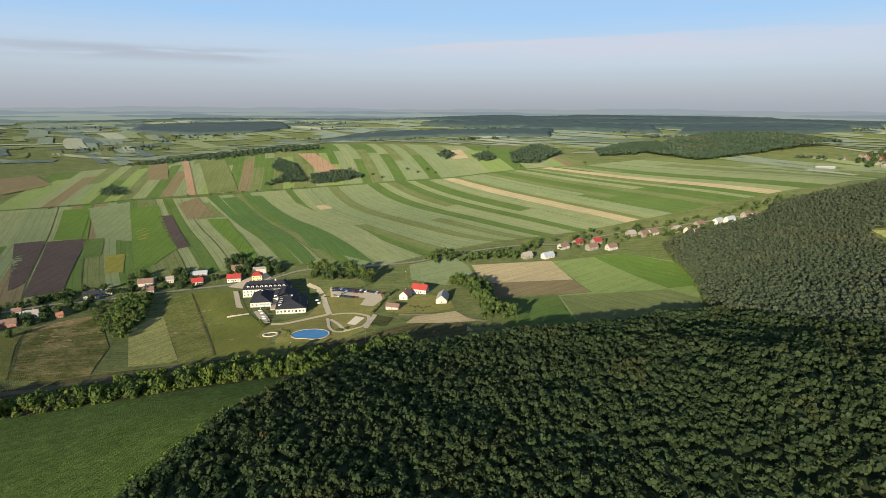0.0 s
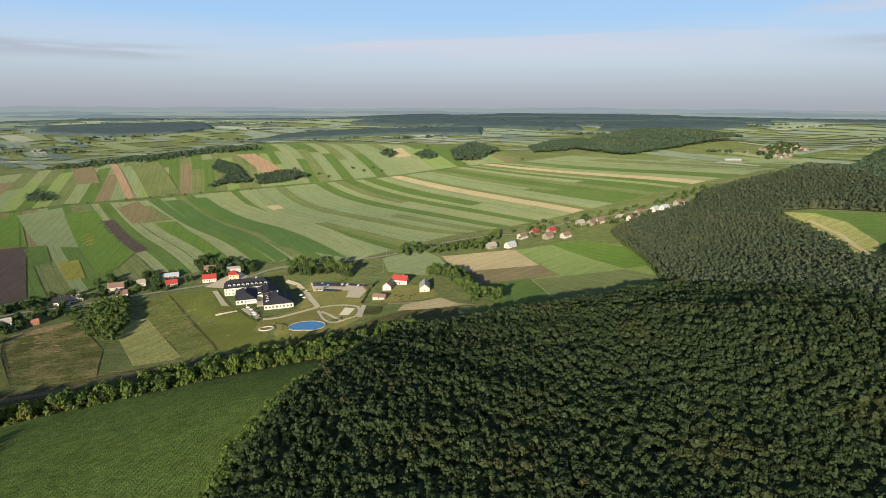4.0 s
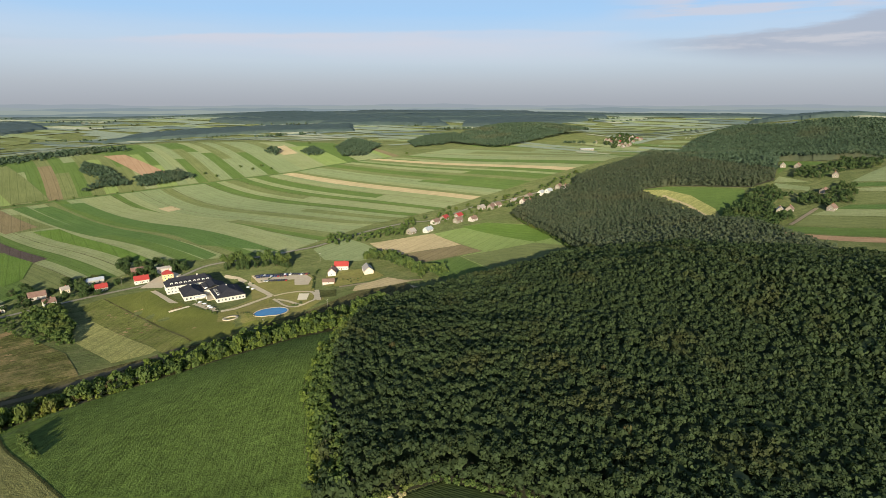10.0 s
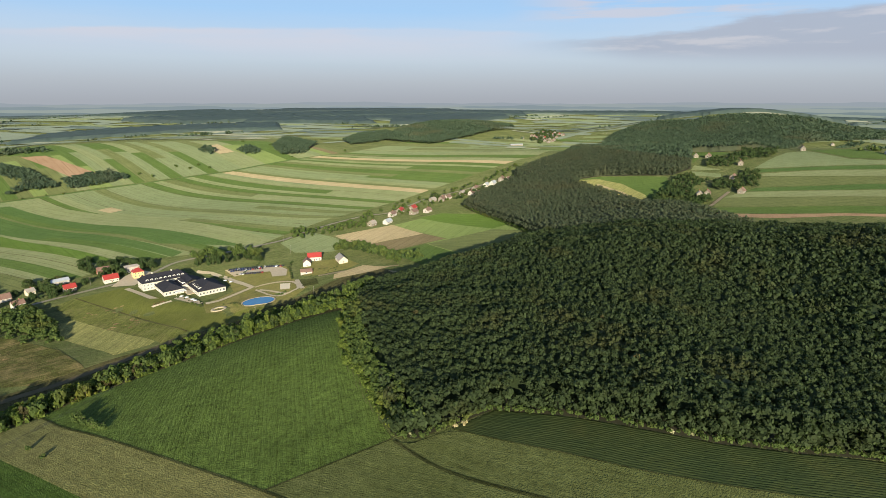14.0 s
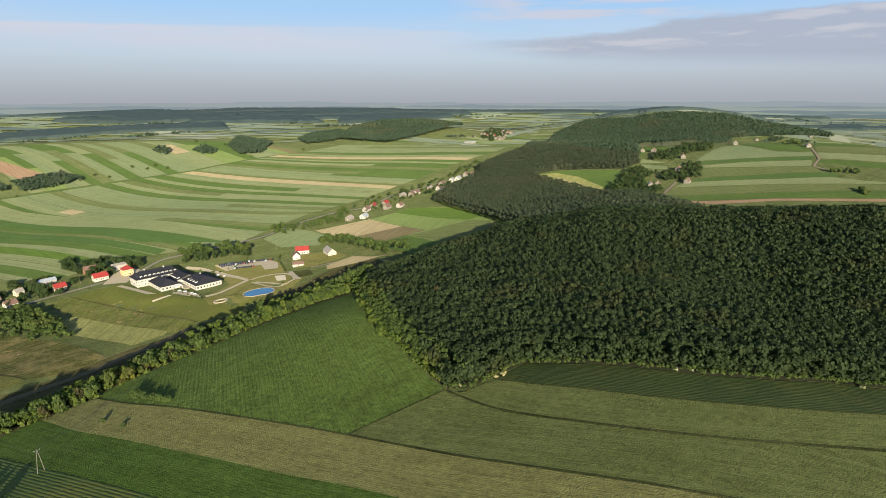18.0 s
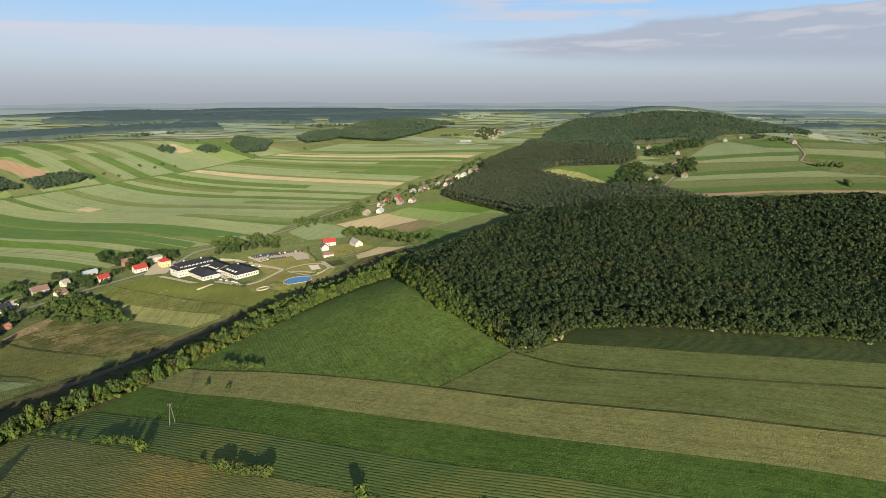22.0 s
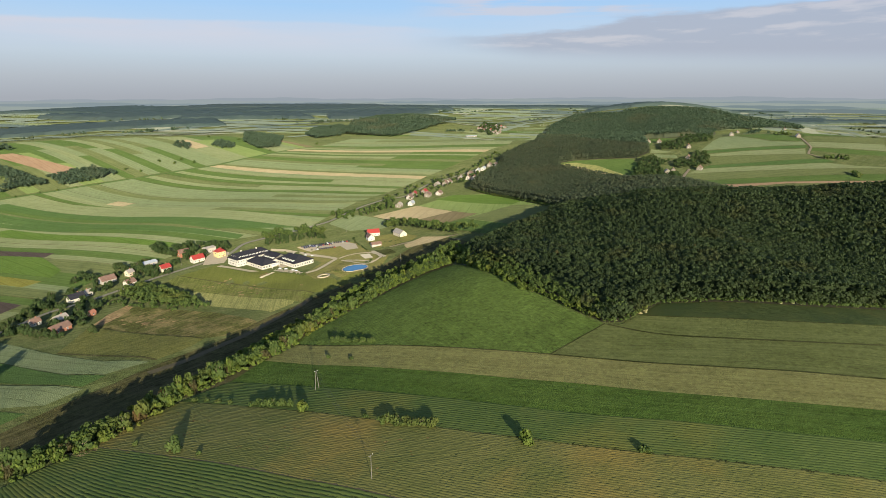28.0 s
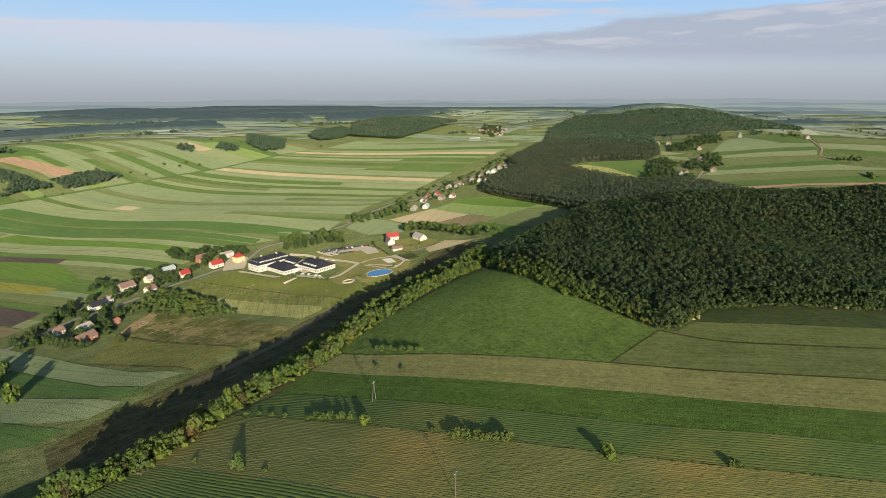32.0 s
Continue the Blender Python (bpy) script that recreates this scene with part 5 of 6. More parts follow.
def window(parent, x, y, z, turn, w=1.1, h=1.4):
    """A window proud of its wall: a frame with sill and a dark pane; turn 0 looks along -y."""
    key = (w, h)
    if key not in PANE:
        FRAME[key] = boxes("window", [(-w / 2 - 0.1, -w / 2, -0.06, 0.02, -0.1, h + 0.1), (w / 2, w / 2 + 0.1, -0.06, 0.02, -0.1, h + 0.1), (-w / 2, w / 2, -0.06, 0.02, h, h + 0.1),
                                      (-w / 2 - 0.15, w / 2 + 0.15, -0.16, 0.02, -0.12, 0.0), (-0.04, 0.04, -0.05, 0.01, 0, h)], M_FRAME)
        PANE[key] = boxes("pane", [(-w / 2, w / 2, -0.02, 0.02, 0, h)], M_GLASS)
    fr = part("window", FRAME[key], parent, "", pose(x, y, z, 0, 0, turn))
    part("pane", PANE[key], fr)
    return fr


def house(x, y, ang, length, depth, height, rise, wall, roof, label, hip=0.0, storeys=1, front=3, side=1, chimney=True, name="house", category="house", door=True):
    length, depth, rise = length * 0.9, depth * 0.9, rise * 0.9
    root = tagged(new(name), label, category)
    root.matrix_basis = pose(x, y, ground_at(x, y) + 0.3, 0, 0, ang)
    part("wall", wall_mesh("wall", length, depth, height, rise, wall, hip == 0.0), root)
    part("roof", roof_mesh("roof", length, depth, height, rise, roof, hip), root)
    for s in range(storeys):
        z = 0.9 + 2.8 * s
        for i in range(front):
            u = (i + 0.5) / front * length - length / 2
            window(root, u, -depth / 2, z, 0)
            window(root, u, depth / 2, z, 180)
        for i in range(side):
            u = (i + 0.5) / max(side, 1) * depth - depth / 2
            window(root, length / 2, u, z, 90)
            window(root, -length / 2, u, z, -90)
    if door:
        part("door", boxes("door", [(-0.5, 0.5, -depth / 2 - 0.08, -depth / 2 + 0.02, -0.2, 2.0)], M_WOOD), root, "", pose(length / (2 * max(front, 1)) + 0.1 if front % 2 else 0, 0, 0))
    if chimney:
        part("chimney", boxes("chimney", [(-0.35, 0.35, -0.3, 0.3, height + rise * 0.5, height + rise + 1.0), (-0.42, 0.42, -0.37, 0.37, height + rise + 0.9, height + rise + 1.05)], M_BRICKW), root, "", pose(length * 0.18, depth * 0.08, 0))
    return root


# ---- the hotel: a long two-storey block with dormers and two lower wings ----
HX, HY, HA = -196.0, 517.0, 12.0
hz = ground_at(-170, 505) + 0.4
hotel = tagged(new("hotel"), "large white hotel with dark slate hipped roofs and dormers", "hotel")
hotel.matrix_basis = pose(HX, HY, hz, 0, 0, HA)


def wing(u0, u1, v0, v1, height, rise, hip, label, ridge_x=True):
    a, b = (u1 - u0, v1 - v0) if ridge_x else (v1 - v0, u1 - u0)
    m = pose((u0 + u1) / 2, (v0 + v1) / 2, 0, 0, 0, 0 if ridge_x else 90)
    w = part("wall", wall_mesh("wall", a, b, height, rise, M_WALL, False, 4.0), hotel, "", m)
    r = part("roof", roof_mesh("roof", a, b, height, rise, M_BLACK, hip, 0.7), hotel, label, m)
    return w, r


def dormer(x, y, z, turn):
    m = pose(x, y, z, 0, 0, turn)
    d = part("dormer", boxes("dormer", [(-1.15, 1.15, -0.2, 3.2, -0.4, 2.0)], M_FRAME), hotel, "white dormer", m)
    part("dormer_roof", roof_mesh("dormer_roof", 3.6, 2.6, 2.0, 0.9, M_BLACK, 0, 0.2, 0.1), d, "", pose(0, 1.2, 0, 0, 0, 90))
    part("pane", boxes("pane", [(-0.6, 0.6, -0.25, -0.18, 0.3, 1.7)], M_GLASS), d)


wing(0, 44, 0, 19, 7.6, 5.5, 8.0, "dark slate hipped roof")
wing(11, 29, -30, -0.7, 4.4, 5.0, 7.0, "dark slate lower roof", False)
wing(36, 62, -52, -20, 4.6, 5.6, 9.0, "dark slate roof of the far wing", False)
wing(30, 52, -21, -0.7, 4.5, 4.5, 0.0, "dark slate connecting roof", False)
for s in range(2):
    for i in range(14):
        window(hotel, 1.6 + i * 3.1, 0, 1.0 + s * 3.3, 0, 1.2, 1.6)
        window(hotel, 1.6 + i * 3.1, 19, 1.0 + s * 3.3, 180, 1.2, 1.6)
    for i in range(6):
        window(hotel, 0, 1.8 + i * 3.1, 1.0 + s * 3.3, -90, 1.2, 1.6)
        window(hotel, 44, 1.8 + i * 3.1, 1.0 + s * 3.3, 90, 1.2, 1.6)
for i in range(5):
    window(hotel, 13 + i * 3.5, -30, 0.9, 0, 1.6, 1.9)
    window(hotel, 11, -27 + i * 4.5, 0.9, -90, 1.3, 1.6)
for i in range(8):
    window(hotel, 37.6 + i * 3.2, -52, 0.9, 0, 1.5, 2.0)
    window(hotel, 62, -50 + i * 3.7, 0.9, 90, 1.5, 2.0)
    window(hotel, 36, -50 + i * 3.7, 0.9, -90, 1.5, 2.0)
for i in range(9):
    dormer(5 + i * 4.2, 2.0, 8.2, 0)
    dormer(5 + i * 4.2, 17.0, 8.2, 180)
for i in range(3):
    dormer(2.4, 5.2 + i * 4.2, 8.0, -90)
for i in range(4):
    dormer(31.6, -18 + i * 4.4, 5.0, -90)
    dormer(38.0, -46 + i * 5.5, 5.2, -90)
    part("skylight", boxes("skylight", [(-0.6, 0.6, -0.9, 0.9, 0, 0.15)], M_GLASS), hotel, "", pose(56, -45 + i * 5, 7.6, 0, 40, 0))
for x, y, z in ((12, 11, 11), (30, 9, 11), (20, -12, 7), (49, -34, 8)):
    part("chimney", boxes("chimney", [(-0.6, 0.6, -0.5, 0.5, 0, 3.2), (-0.75, 0.75, -0.65, 0.65, 3.0, 3.3)], M_WALL), hotel, "", pose(x, y, z))
part("terrace", boxes("terrace", [(29.5, 36, -40, -21, -3.0, 0.2)], M_PAVE), hotel, "paved terrace between the wings")
part("porch", boxes("porch", [(20, 30, -35, -30.3, 2.8, 3.1), (20.2, 20.5, -34.8, -34.5, -1, 2.8), (29.5, 29.8, -34.8, -34.5, -1, 2.8)], M_FRAME), hotel, "white flat porch")

# ---- houses along the village road ----
house(-299, 534, 28, 11, 8, 3.4, 3.6, M_WALL, M_OLDRED, "small white house with a weathered brown tiled roof")
house(-260, 559, 20, 12, 8, 3.2, 3.8, M_CREAM, M_RED, "cottage with a bright red tiled roof")
house(-271, 585, 20, 20, 8, 3.4, 2.2, M_GREYW, M_METALR, "long shed with a pale metal roof", name="shed", category="shed", chimney=False, front=2)
house(-315, 559, 20, 16, 10, 3.0, 4.2, M_GREYW, M_OLDRED, "old barn with a sagging grey-brown roof", name="barn", category="barn", chimney=False, front=1)
house(-293, 566, 30, 8, 7, 3.6, 3.0, M_CREAM, M_GREYR, "small cream house with a grey roof", front=2)
house(-347, 519, 22, 15, 9, 3.4, 4.0, M_WALL, M_BLACK, "white bungalow with a black tiled roof")
house(-365, 463, 32, 12, 8, 3.4, 3.4, M_WALL, M_GREYR, "white farmhouse with a grey roof")
house(-368, 438, 32, 17, 9, 3.0, 3.6, M_BRICKW, M_OLDRED, "brick barn with an old brown roof", name="barn", category="barn", chimney=False, front=2)
house(-382, 468, 25, 8, 6, 3.0, 3.0, M_WALL, M_OLDRED, "tiny white cottage between trees", front=2)
house(-342, 466, 40, 6, 5, 2.8, 2.0, M_BRICKW, M_BRICKW, "small dark red shed by the road", name="shed", category="shed", chimney=False, front=1)
house(-224, 566, 14, 15, 9, 3.6, 4.2, M_WALL, M_RED, "white house with a long red roof beside the hotel", front=4)
house(-199, 566, 14, 11, 10, 6.2, 3.6, M_YELLOW, M_RED, "two-storey yellow house with a red hipped roof", hip=4.5, storeys=2)
house(-231, 594, 14, 13, 9, 4.0, 4.0, M_BRICKW, M_OLDRED, "brick farm building with a worn tiled roof", name="barn", category="barn", chimney=False, front=2)
house(-204, 588, 14, 15, 8, 5.0, 1.6, M_GREYW, M_GREYR, "grey outbuilding with a low roof", name="outbuilding", category="building", chimney=False)
house(-338, 528, 25, 11, 7, 3.0, 3.0, M_WALL, M_GREYR, "white roadside house with a grey roof")
house(-24, 513, -18, 16.5, 9, 4.2, 4.4, M_WALL, M_RED, "white farmhouse with a bright red roof", front=4)
house(-36.5, 500, 73, 12.5, 9, 4.0, 4.0, M_WALL, M_OLDRED, "white gabled wing with a faded red roof", front=2)
house(-45, 473.5, -15, 13, 7.5, 2.6, 2.4, M_GREYW, M_OLDRED, "low grey shed in the farmyard", name="shed", category="shed", chimney=False, front=1)
house(-2, 485.5, 85, 20, 10.5, 3.6, 4.4, M_CREAM, M_GREYR, "barn with a pale grey roof in the farmyard", name="barn", category="barn", chimney=False, front=2)
for px, py, kind in ((135, 653, 4), (154, 666, 2), (177, 669, 2), (166, 645, 1), (188, 643, 4), (225, 695, 0), (239, 689, 1), (251, 693, 4), (281, 696, 0), (293, 688, 4), (298, 677, 4), (311, 704, 1), (336, 709, 3), (350, 709, 3), (373, 716, 1), (380, 708, 4), (419, 725, 0), (88, 616, 0), (111, 616, 3)):
    walls, roofs, words, l, d, h = ((M_VILW, M_GREYR, "white village house with a grey roof", 12, 9, 3.4), (M_VILW, M_VILR, "village barn with a brownish roof", 15, 9, 4.0),
                                    (M_VILW, M_RED, "village house with a bright red roof", 13, 9, 3.6), (M_WALL, M_METALR, "low building with a pale metal roof", 16, 8, 3.0),
                                    (M_GREYW, M_VILR, "old grey farm building with a brown roof", 14, 9, 3.2))[kind]
    house(px, py, 32 + (px * 7 % 13) - 6, l, d, h, 3.8, walls, roofs, words, front=2)
for px, py, kind in ((491, 411, 0), (501, 406, 1), (588, 428, 1), (664, 469, 1), (683, 566, 0), (691, 547, 1), (831, 466, 0), (1433, 718, 0), (850, 347, 0), (1689, 679, 0), (534, 378, 1)):
    house(px, py, 15 + (px * 5 % 30), 12, 8.5, 3.2, 4.2, M_VILW, (M_GREYR, M_VILR, M_RED)[kind], ("white hamlet house with a grey roof", "white hamlet house with a brown roof", "hamlet house with a red roof")[kind], front=2)
far_houses = random.Random(5)
for i in range(26):
    a, b = far_houses.uniform(0, 1), far_houses.uniform(-1, 1)
    house(905 + 240 * a + 26 * b, 1300 + 190 * a - 40 * b, far_houses.uniform(20, 50), 12, 8, 3.4, 4.4, M_VILW, far_houses.choice([M_RED, M_VILR, M_GREYR, M_VILR]), "pale distant village house with a tiled roof", front=0, side=0, door=False)
house(780, 1224, -10, 42, 10, 4, 2.0, M_VILW, M_METALR, "long white barn standing alone in the fields", name="barn", category="barn", chimney=False, front=6)

# ---- hotel grounds ----
field([(-149, 450), (-119, 470), (-119, 510), (-116, 541), (-60, 521), (-56, 500), (-61, 463), (-57, 428), (-72, 415), (-92, 404), (-128, 408), (-150, 424)], M_DRYLAWN, "dry yellowish mown lawn of the hotel garden", 20, 5, 0.04, "lawn")
ribbon([(-101, 469), (-111, 497), (-119, 522), (-130, 543), (-143, 554)], 5.0, M_PAVE, "drive", "light paved hotel drive", 0.25, "path")
ribbon([(-101, 469), (-118, 460), (-135, 451), (-147, 451)], 4.5, M_PAVE, "drive", "light paved drive below the hotel wing", 0.27, "path")
ribbon([(-99, 467), (-90, 469), (-77, 467), (-64, 458), (-62, 445), (-65, 431), (-77, 426), (-88, 444), (-97, 456)], 3.0, M_PAVE, "garden_path", "light paved garden path round the sand court", 0.29, "path")
ribbon([(-100, 459), (-94, 437), (-88, 427), (-78, 427)], 2.6, M_PAVE, "garden_path", "light paved garden path to the pool", 0.31, "path")
field([(-116, 539), (-63, 518), (-58, 500), (-64, 482), (-77, 488), (-75, 506), (-110, 515)], M_PAVE, "grey paved car park", 0, 6, 0.15, "car_park")
field([(-213, 535), (-208, 535), (-191, 499), (-184, 486), (-192, 489)], M_PAVE, "narrow paved strip beside the hotel", 0, 5, 0.2, "paved_strip")
field([(-172, 478), (-166, 483), (-152, 462), (-149, 454), (-155, 453)], M_PAVE, "beige paved terrace in front of the hotel wings", 0, 5, 0.22, "terrace")
field([(-224, 548), (-203, 541), (-196, 552), (-186, 572), (-198, 588), (-212, 572)], M_PAVE, "pale paved yard beside the hotel", 0, 6, 0.2, "forecourt")
field([(-24, 446), (10, 452), (26, 420), (6, 421), (-30, 431)], M_CROPS["beige"], "dry beige plot behind the farmyard", 10, 6, 0.2)
field([(-76, 460), (-67, 454), (-72, 437), (-80, 442)], M_SANDC, "pale sand volleyball court", 0, 5, 0.2, "sand_court")
field([(-61, 462), (-57, 459), (-60, 427), (-64, 429)], M_PAVE, "bare tan earth strip by the sports court", 0, 5, 0.15, "bare_strip")
field([(-57, 458), (-42, 449), (-46, 428), (-60, 434)], M_BALK, "dark green fenced sports court", 0, 5, 0.15, "sports_court")
ribbon([(-191, 466), (-184, 468), (-174, 473)], 3.5, M_SANDC, "gravel_bed", "sandy bed with a row of shrubs", 0.2, "bed")
ribbon([(-38, 455), (-21, 451), (3, 441), (35, 416)], 4.0, M_DIRT, "farm_track", "pale dirt track past the farmyard", 0.2, "track")
field([(-50, 466), (-44, 497), (-32, 508), (-12, 502), (4, 496), (9, 462), (-6, 454), (-38, 458)], M_DRYLAWN, "cluttered brown farmyard", 0, 6, 0.15, "farmyard")


def oval(cx, cy, rx, ry, turn, z0, n=40, dent=0.0):
    t = np.linspace(0, 2 * math.pi, n, endpoint=False)
    k = 1 - dent * np.exp(-((t - 4.4) / 0.5) ** 2)
    x, y = rx * np.cos(t) * k, ry * np.sin(t) * k
    c, s = math.cos(turn), math.sin(turn)
    return np.column_stack([cx + x * c - y * s, cy + x * s + y * c, np.full(n, z0)])


def annulus(name, a, b, mat, thick=0.3):
    n = len(a)
    v = np.concatenate([a, b, a - (0, 0, thick), b - (0, 0, thick)])
    i = np.arange(n)
    j = (i + 1) % n
    f = np.concatenate([np.stack([i, j, j + n, i + n], 1)[:, ::-1], np.stack([i, j, j + 2 * n, i + 2 * n], 1), np.stack([i + n, j + n, j + 3 * n, i + 3 * n], 1)[:, ::-1]])
    return mesh_from(name, v, f, mat)


pz = ground_at(-102, 421) + 0.55
pool = tagged(new("swimming_pool"), "oval blue swimming pool with a pale stone rim", "pool")
part("water", mesh_from("water", oval(-105, 421, 14.4, 10.4, 0.15, pz, dent=0.25), [tuple(range(40))], M_WATER), pool, "clear blue water")
part("rim", annulus("rim", oval(-105, 421, 15.6, 11.6, 0.15, pz + 0.12, dent=0.22), oval(-105, 421, 14.3, 10.3, 0.15, pz + 0.12, dent=0.25), M_PAVE, 1.6), pool, "pale stone rim")
ring_out, ring_in = oval(-139, 427, 6.8, 5.8, 0.0, 0.0), oval(-139, 427, 4.6, 3.7, 0.0, 0.0)
for edge in (ring_out, ring_in):
    edge[:, 2] = land(edge[:, 0], edge[:, 1]) + 0.95
tagged(new("gravel_ring", annulus("gravel_ring", ring_out, ring_in, M_PAVE, 1.1)), "round gravel ring on the lawn", "path", kind="structure")

# ---- parked cars ----


def car_proto(paint, words):
    root = tagged(new("car"), words, "car", "cars in the car park")
    body = mesh_from("body", [(x, y, z) for x, w in ((-2.15, 0.8), (-2.0, 0.88), (2.0, 0.88), (2.2, 0.75)) for y, z in ((-w, 0.35), (w, 0.35), (w, 0.85 if abs(x) > 2.1 else 0.95), (-w, 0.85 if abs(x) > 2.1 else 0.95))],
                     [(i * 4 + a, i * 4 + b, i * 4 + 4 + b, i * 4 + 4 + a) for i in range(3) for a, b in ((0, 1), (1, 2), (2, 3), (3, 0))] + [(0, 3, 2, 1), (12, 13, 14, 15)], paint)
    part("body", body, root)
    cab = mesh_from("cabin", [(-1.7, -0.8, 0.95), (1.1, -0.8, 0.95), (1.1, 0.8, 0.95), (-1.7, 0.8, 0.95), (-1.2, -0.62, 1.45), (0.4, -0.62, 1.45), (0.4, 0.62, 1.45), (-1.2, 0.62, 1.45)],
                    [(0, 1, 5, 4), (1, 2, 6, 5), (2, 3, 7, 6), (3, 0, 4, 7)], M_GLASS)
    c = part("cabin", cab, root, "dark windows")
    part("roof", boxes("roof", [(-1.2, 0.4, -0.62, 0.62, 1.45, 1.5)], paint), c)
    tyre = lathe("wheel", [(0.2, -0.11), (0.33, -0.1), (0.33, 0.1), (0.2, 0.11)], M_WIRE, 10)
    for x in (-1.35, 1.35):
        for y in (-0.82, 0.82):
            part("wheel", tyre, root, "", pose(x, y, 0.33, 90))
    return root


PAINTS = [car_proto(plain("paint_" + n, c, tuple(k * 0.95 for k in c), 1.0, 0.25, 0.5), n + " car parked on grey paving") for n, c in
          (("black", (0.02, 0.02, 0.022)), ("silver", (0.5, 0.5, 0.5)), ("white", (0.8, 0.8, 0.8)), ("red", (0.4, 0.03, 0.03)), ("dark blue", (0.03, 0.05, 0.14)))]
car_rng, used = random.Random(3), set()
for p0, p1, n in (((-113, 535), (-79, 524), 15), ((-112, 530), (-79, 519), 14), ((-105, 515), (-82, 506), 10), ((-78, 523), (-58, 513), 9)):
    for i in range(n):
        t = (i + 0.5) / n
        x, y = p0[0] + (p1[0] - p0[0]) * t, p0[1] + (p1[1] - p0[1]) * t
        face = math.degrees(math.atan2(p1[1] - p0[1], p1[0] - p0[0])) + 90 + car_rng.uniform(-4, 4)
        k = car_rng.choice([0, 0, 0, 1, 2, 3, 4, 4])
        m = pose(x, y, ground_at(x, y) + 0.42, 0, 0, face)
        if k in used:
            copy_thing(PAINTS[k], m)
        else:
            used.add(k)
            PAINTS[k].matrix_basis = m

# ---- power line ----


def pole(x, y, h, twin=False, turn=20):
    root = tagged(new("utility_pole"), "concrete A-frame power pole in a field" if twin else "slim concrete power pole", "utility pole", "power line poles")
    root.matrix_basis = pose(x, y, ground_at(x, y) + 0.2, 0, 0, turn)
    if twin:
        for s in (-1, 1):
            v = lathe("post", [(0.16, -0.4), (0.10, h)], M_CONC)
            part("post", v, root, "", pose(s * 1.4, 0, 0, 0, -s * math.degrees(math.atan(1.3 / h)), 0))
    else:
        part("post", lathe("post", [(0.15, -0.4), (0.09, h)], M_CONC), root)
    arm = part("crossarm", boxes("crossarm", [(-1.1, 1.1, -0.07, 0.07, h - 0.6, h - 0.45)], M_CONC), root)
    for u in (-1.0, 0.0, 1.0):
        part("insulator", lathe("insulator", [(0.06, h - 0.45), (0.09, h - 0.3), (0.05, h - 0.2)], M_FRAME, 6), arm, "", pose(u, 0, 0))
    return Vector((x, y, ground_at(x, y) + h))


def wire(a, b):
    d = (b - a)
    side = Vector((-d.y, d.x, 0)).normalized()
    root = tagged(new("power_line"), "three thin sagging electric wires", "wire")
    for u in (-1.0, 0.0, 1.0):
        v, f, n = [], [], 14
        for i in range(n + 1):
            t = i / n
            p = a + d * t + side * u + Vector((0, 0, -4 * 1.8 * t * (1 - t)))
            v += [tuple(p + side * 0.03), tuple(p - side * 0.03), tuple(p + Vector((0, 0, 0.05)))]
        f = [(i * 3 + a_, i * 3 + (a_ + 1) % 3, i * 3 + 3 + (a_ + 1) % 3, i * 3 + 3 + a_) for i in range(n) for a_ in range(3)]
        part("wire", mesh_from("wire", v, f, M_WIRE), root)


pa, pb = pole(-276, 168, 11, True), pole(-296, 82, 11)
pc = pole(-113, 392, 10)
wire(pa, pb), wire(pa, pc)
for px, py in ((-41, 551), (-37, 599), (-242, 563), (-58, 404)):
    pole(px, py, 9.5, False, 60)

# ---- single trees, rows and thickets ----
row_trees = Planter(RICH, L_EDGE, "tree", "sunlit bright green tree in the gully hedge", "gully hedge trees", True)
dark_trees = Planter(RICH, L_MID, "tree", "leafy green tree in the gully hedge", "gully hedge trees", True)
bushes = Planter(RICH, L_MID, "bush", "round green bush on a field balk", "balk bushes", True)
village_trees = Planter(RICH, L_DARK, "tree", "leafy dark green tree among the houses", "village trees", True)
small_trees = Planter(MIDV, L_MID, "tree", "small round tree far off", "field trees", True)
edge_trees = Planter(RICH, L_BROAD, "tree", "tall dark green tree at the edge of the wood", "wood edge trees", True)
sunny_edge = Planter(RICH, L_EDGE, "tree", "sunlit bright green tree at the edge of the wood", "wood edge trees", True)


def grove(pts, step, h, r, jitter, mat, words):
    p = np.array(pts, float)
    d = np.concatenate([[0], np.cumsum(np.hypot(*np.diff(p, axis=0).T))])
    t = np.arange(0, d[-1], step)
    q = np.column_stack([np.interp(t, d, p[:, 0]), np.interp(t, d, p[:, 1])]) + tree_rng.uniform(-jitter, jitter, (len(t), 2))
    wood("grove", q, tree_rng.uniform(0.7, 1.25, len(q)) * r, tree_rng.uniform(0.45, 0.75, len(q)) * h, (RICH[:2] if 4 <= step < 6 else BROAD) if step < 9 else MIDV, mat, words, "trees")


TROW = [(-408, 198), (-388, 200), (-363, 206), (-333, 224), (-314, 232), (-296, 238), (-273, 246), (-253, 255), (-235, 269), (-200, 285), (-150, 303), (-98, 318), (-58, 322)]
BELT = [(-290, 268), (-274, 268), (-244, 278), (-204, 297), (-153, 323), (-102, 341), (-44, 349), (-16, 345)]
row_trees.along(TROW, 13.0, 8.5, 3.6, 4.0)
dark_trees.along(TROW, 12.0, 10.5, 4.4, 4.5)
poplars = Planter(RICH, L_EDGE, "tree", "tall slender bright green tree in the gully hedge", "gully hedge trees", True)
poplars.along(TROW[:9], 27.0, 11.5, 2.7, 3.0)
rusty = Planter(RICH, L_RUST, "tree", "brownish olive tree in the gully hedge", "gully hedge trees", True)
rusty.along(TROW[:10], 24.0, 8.0, 3.2, 4.0)
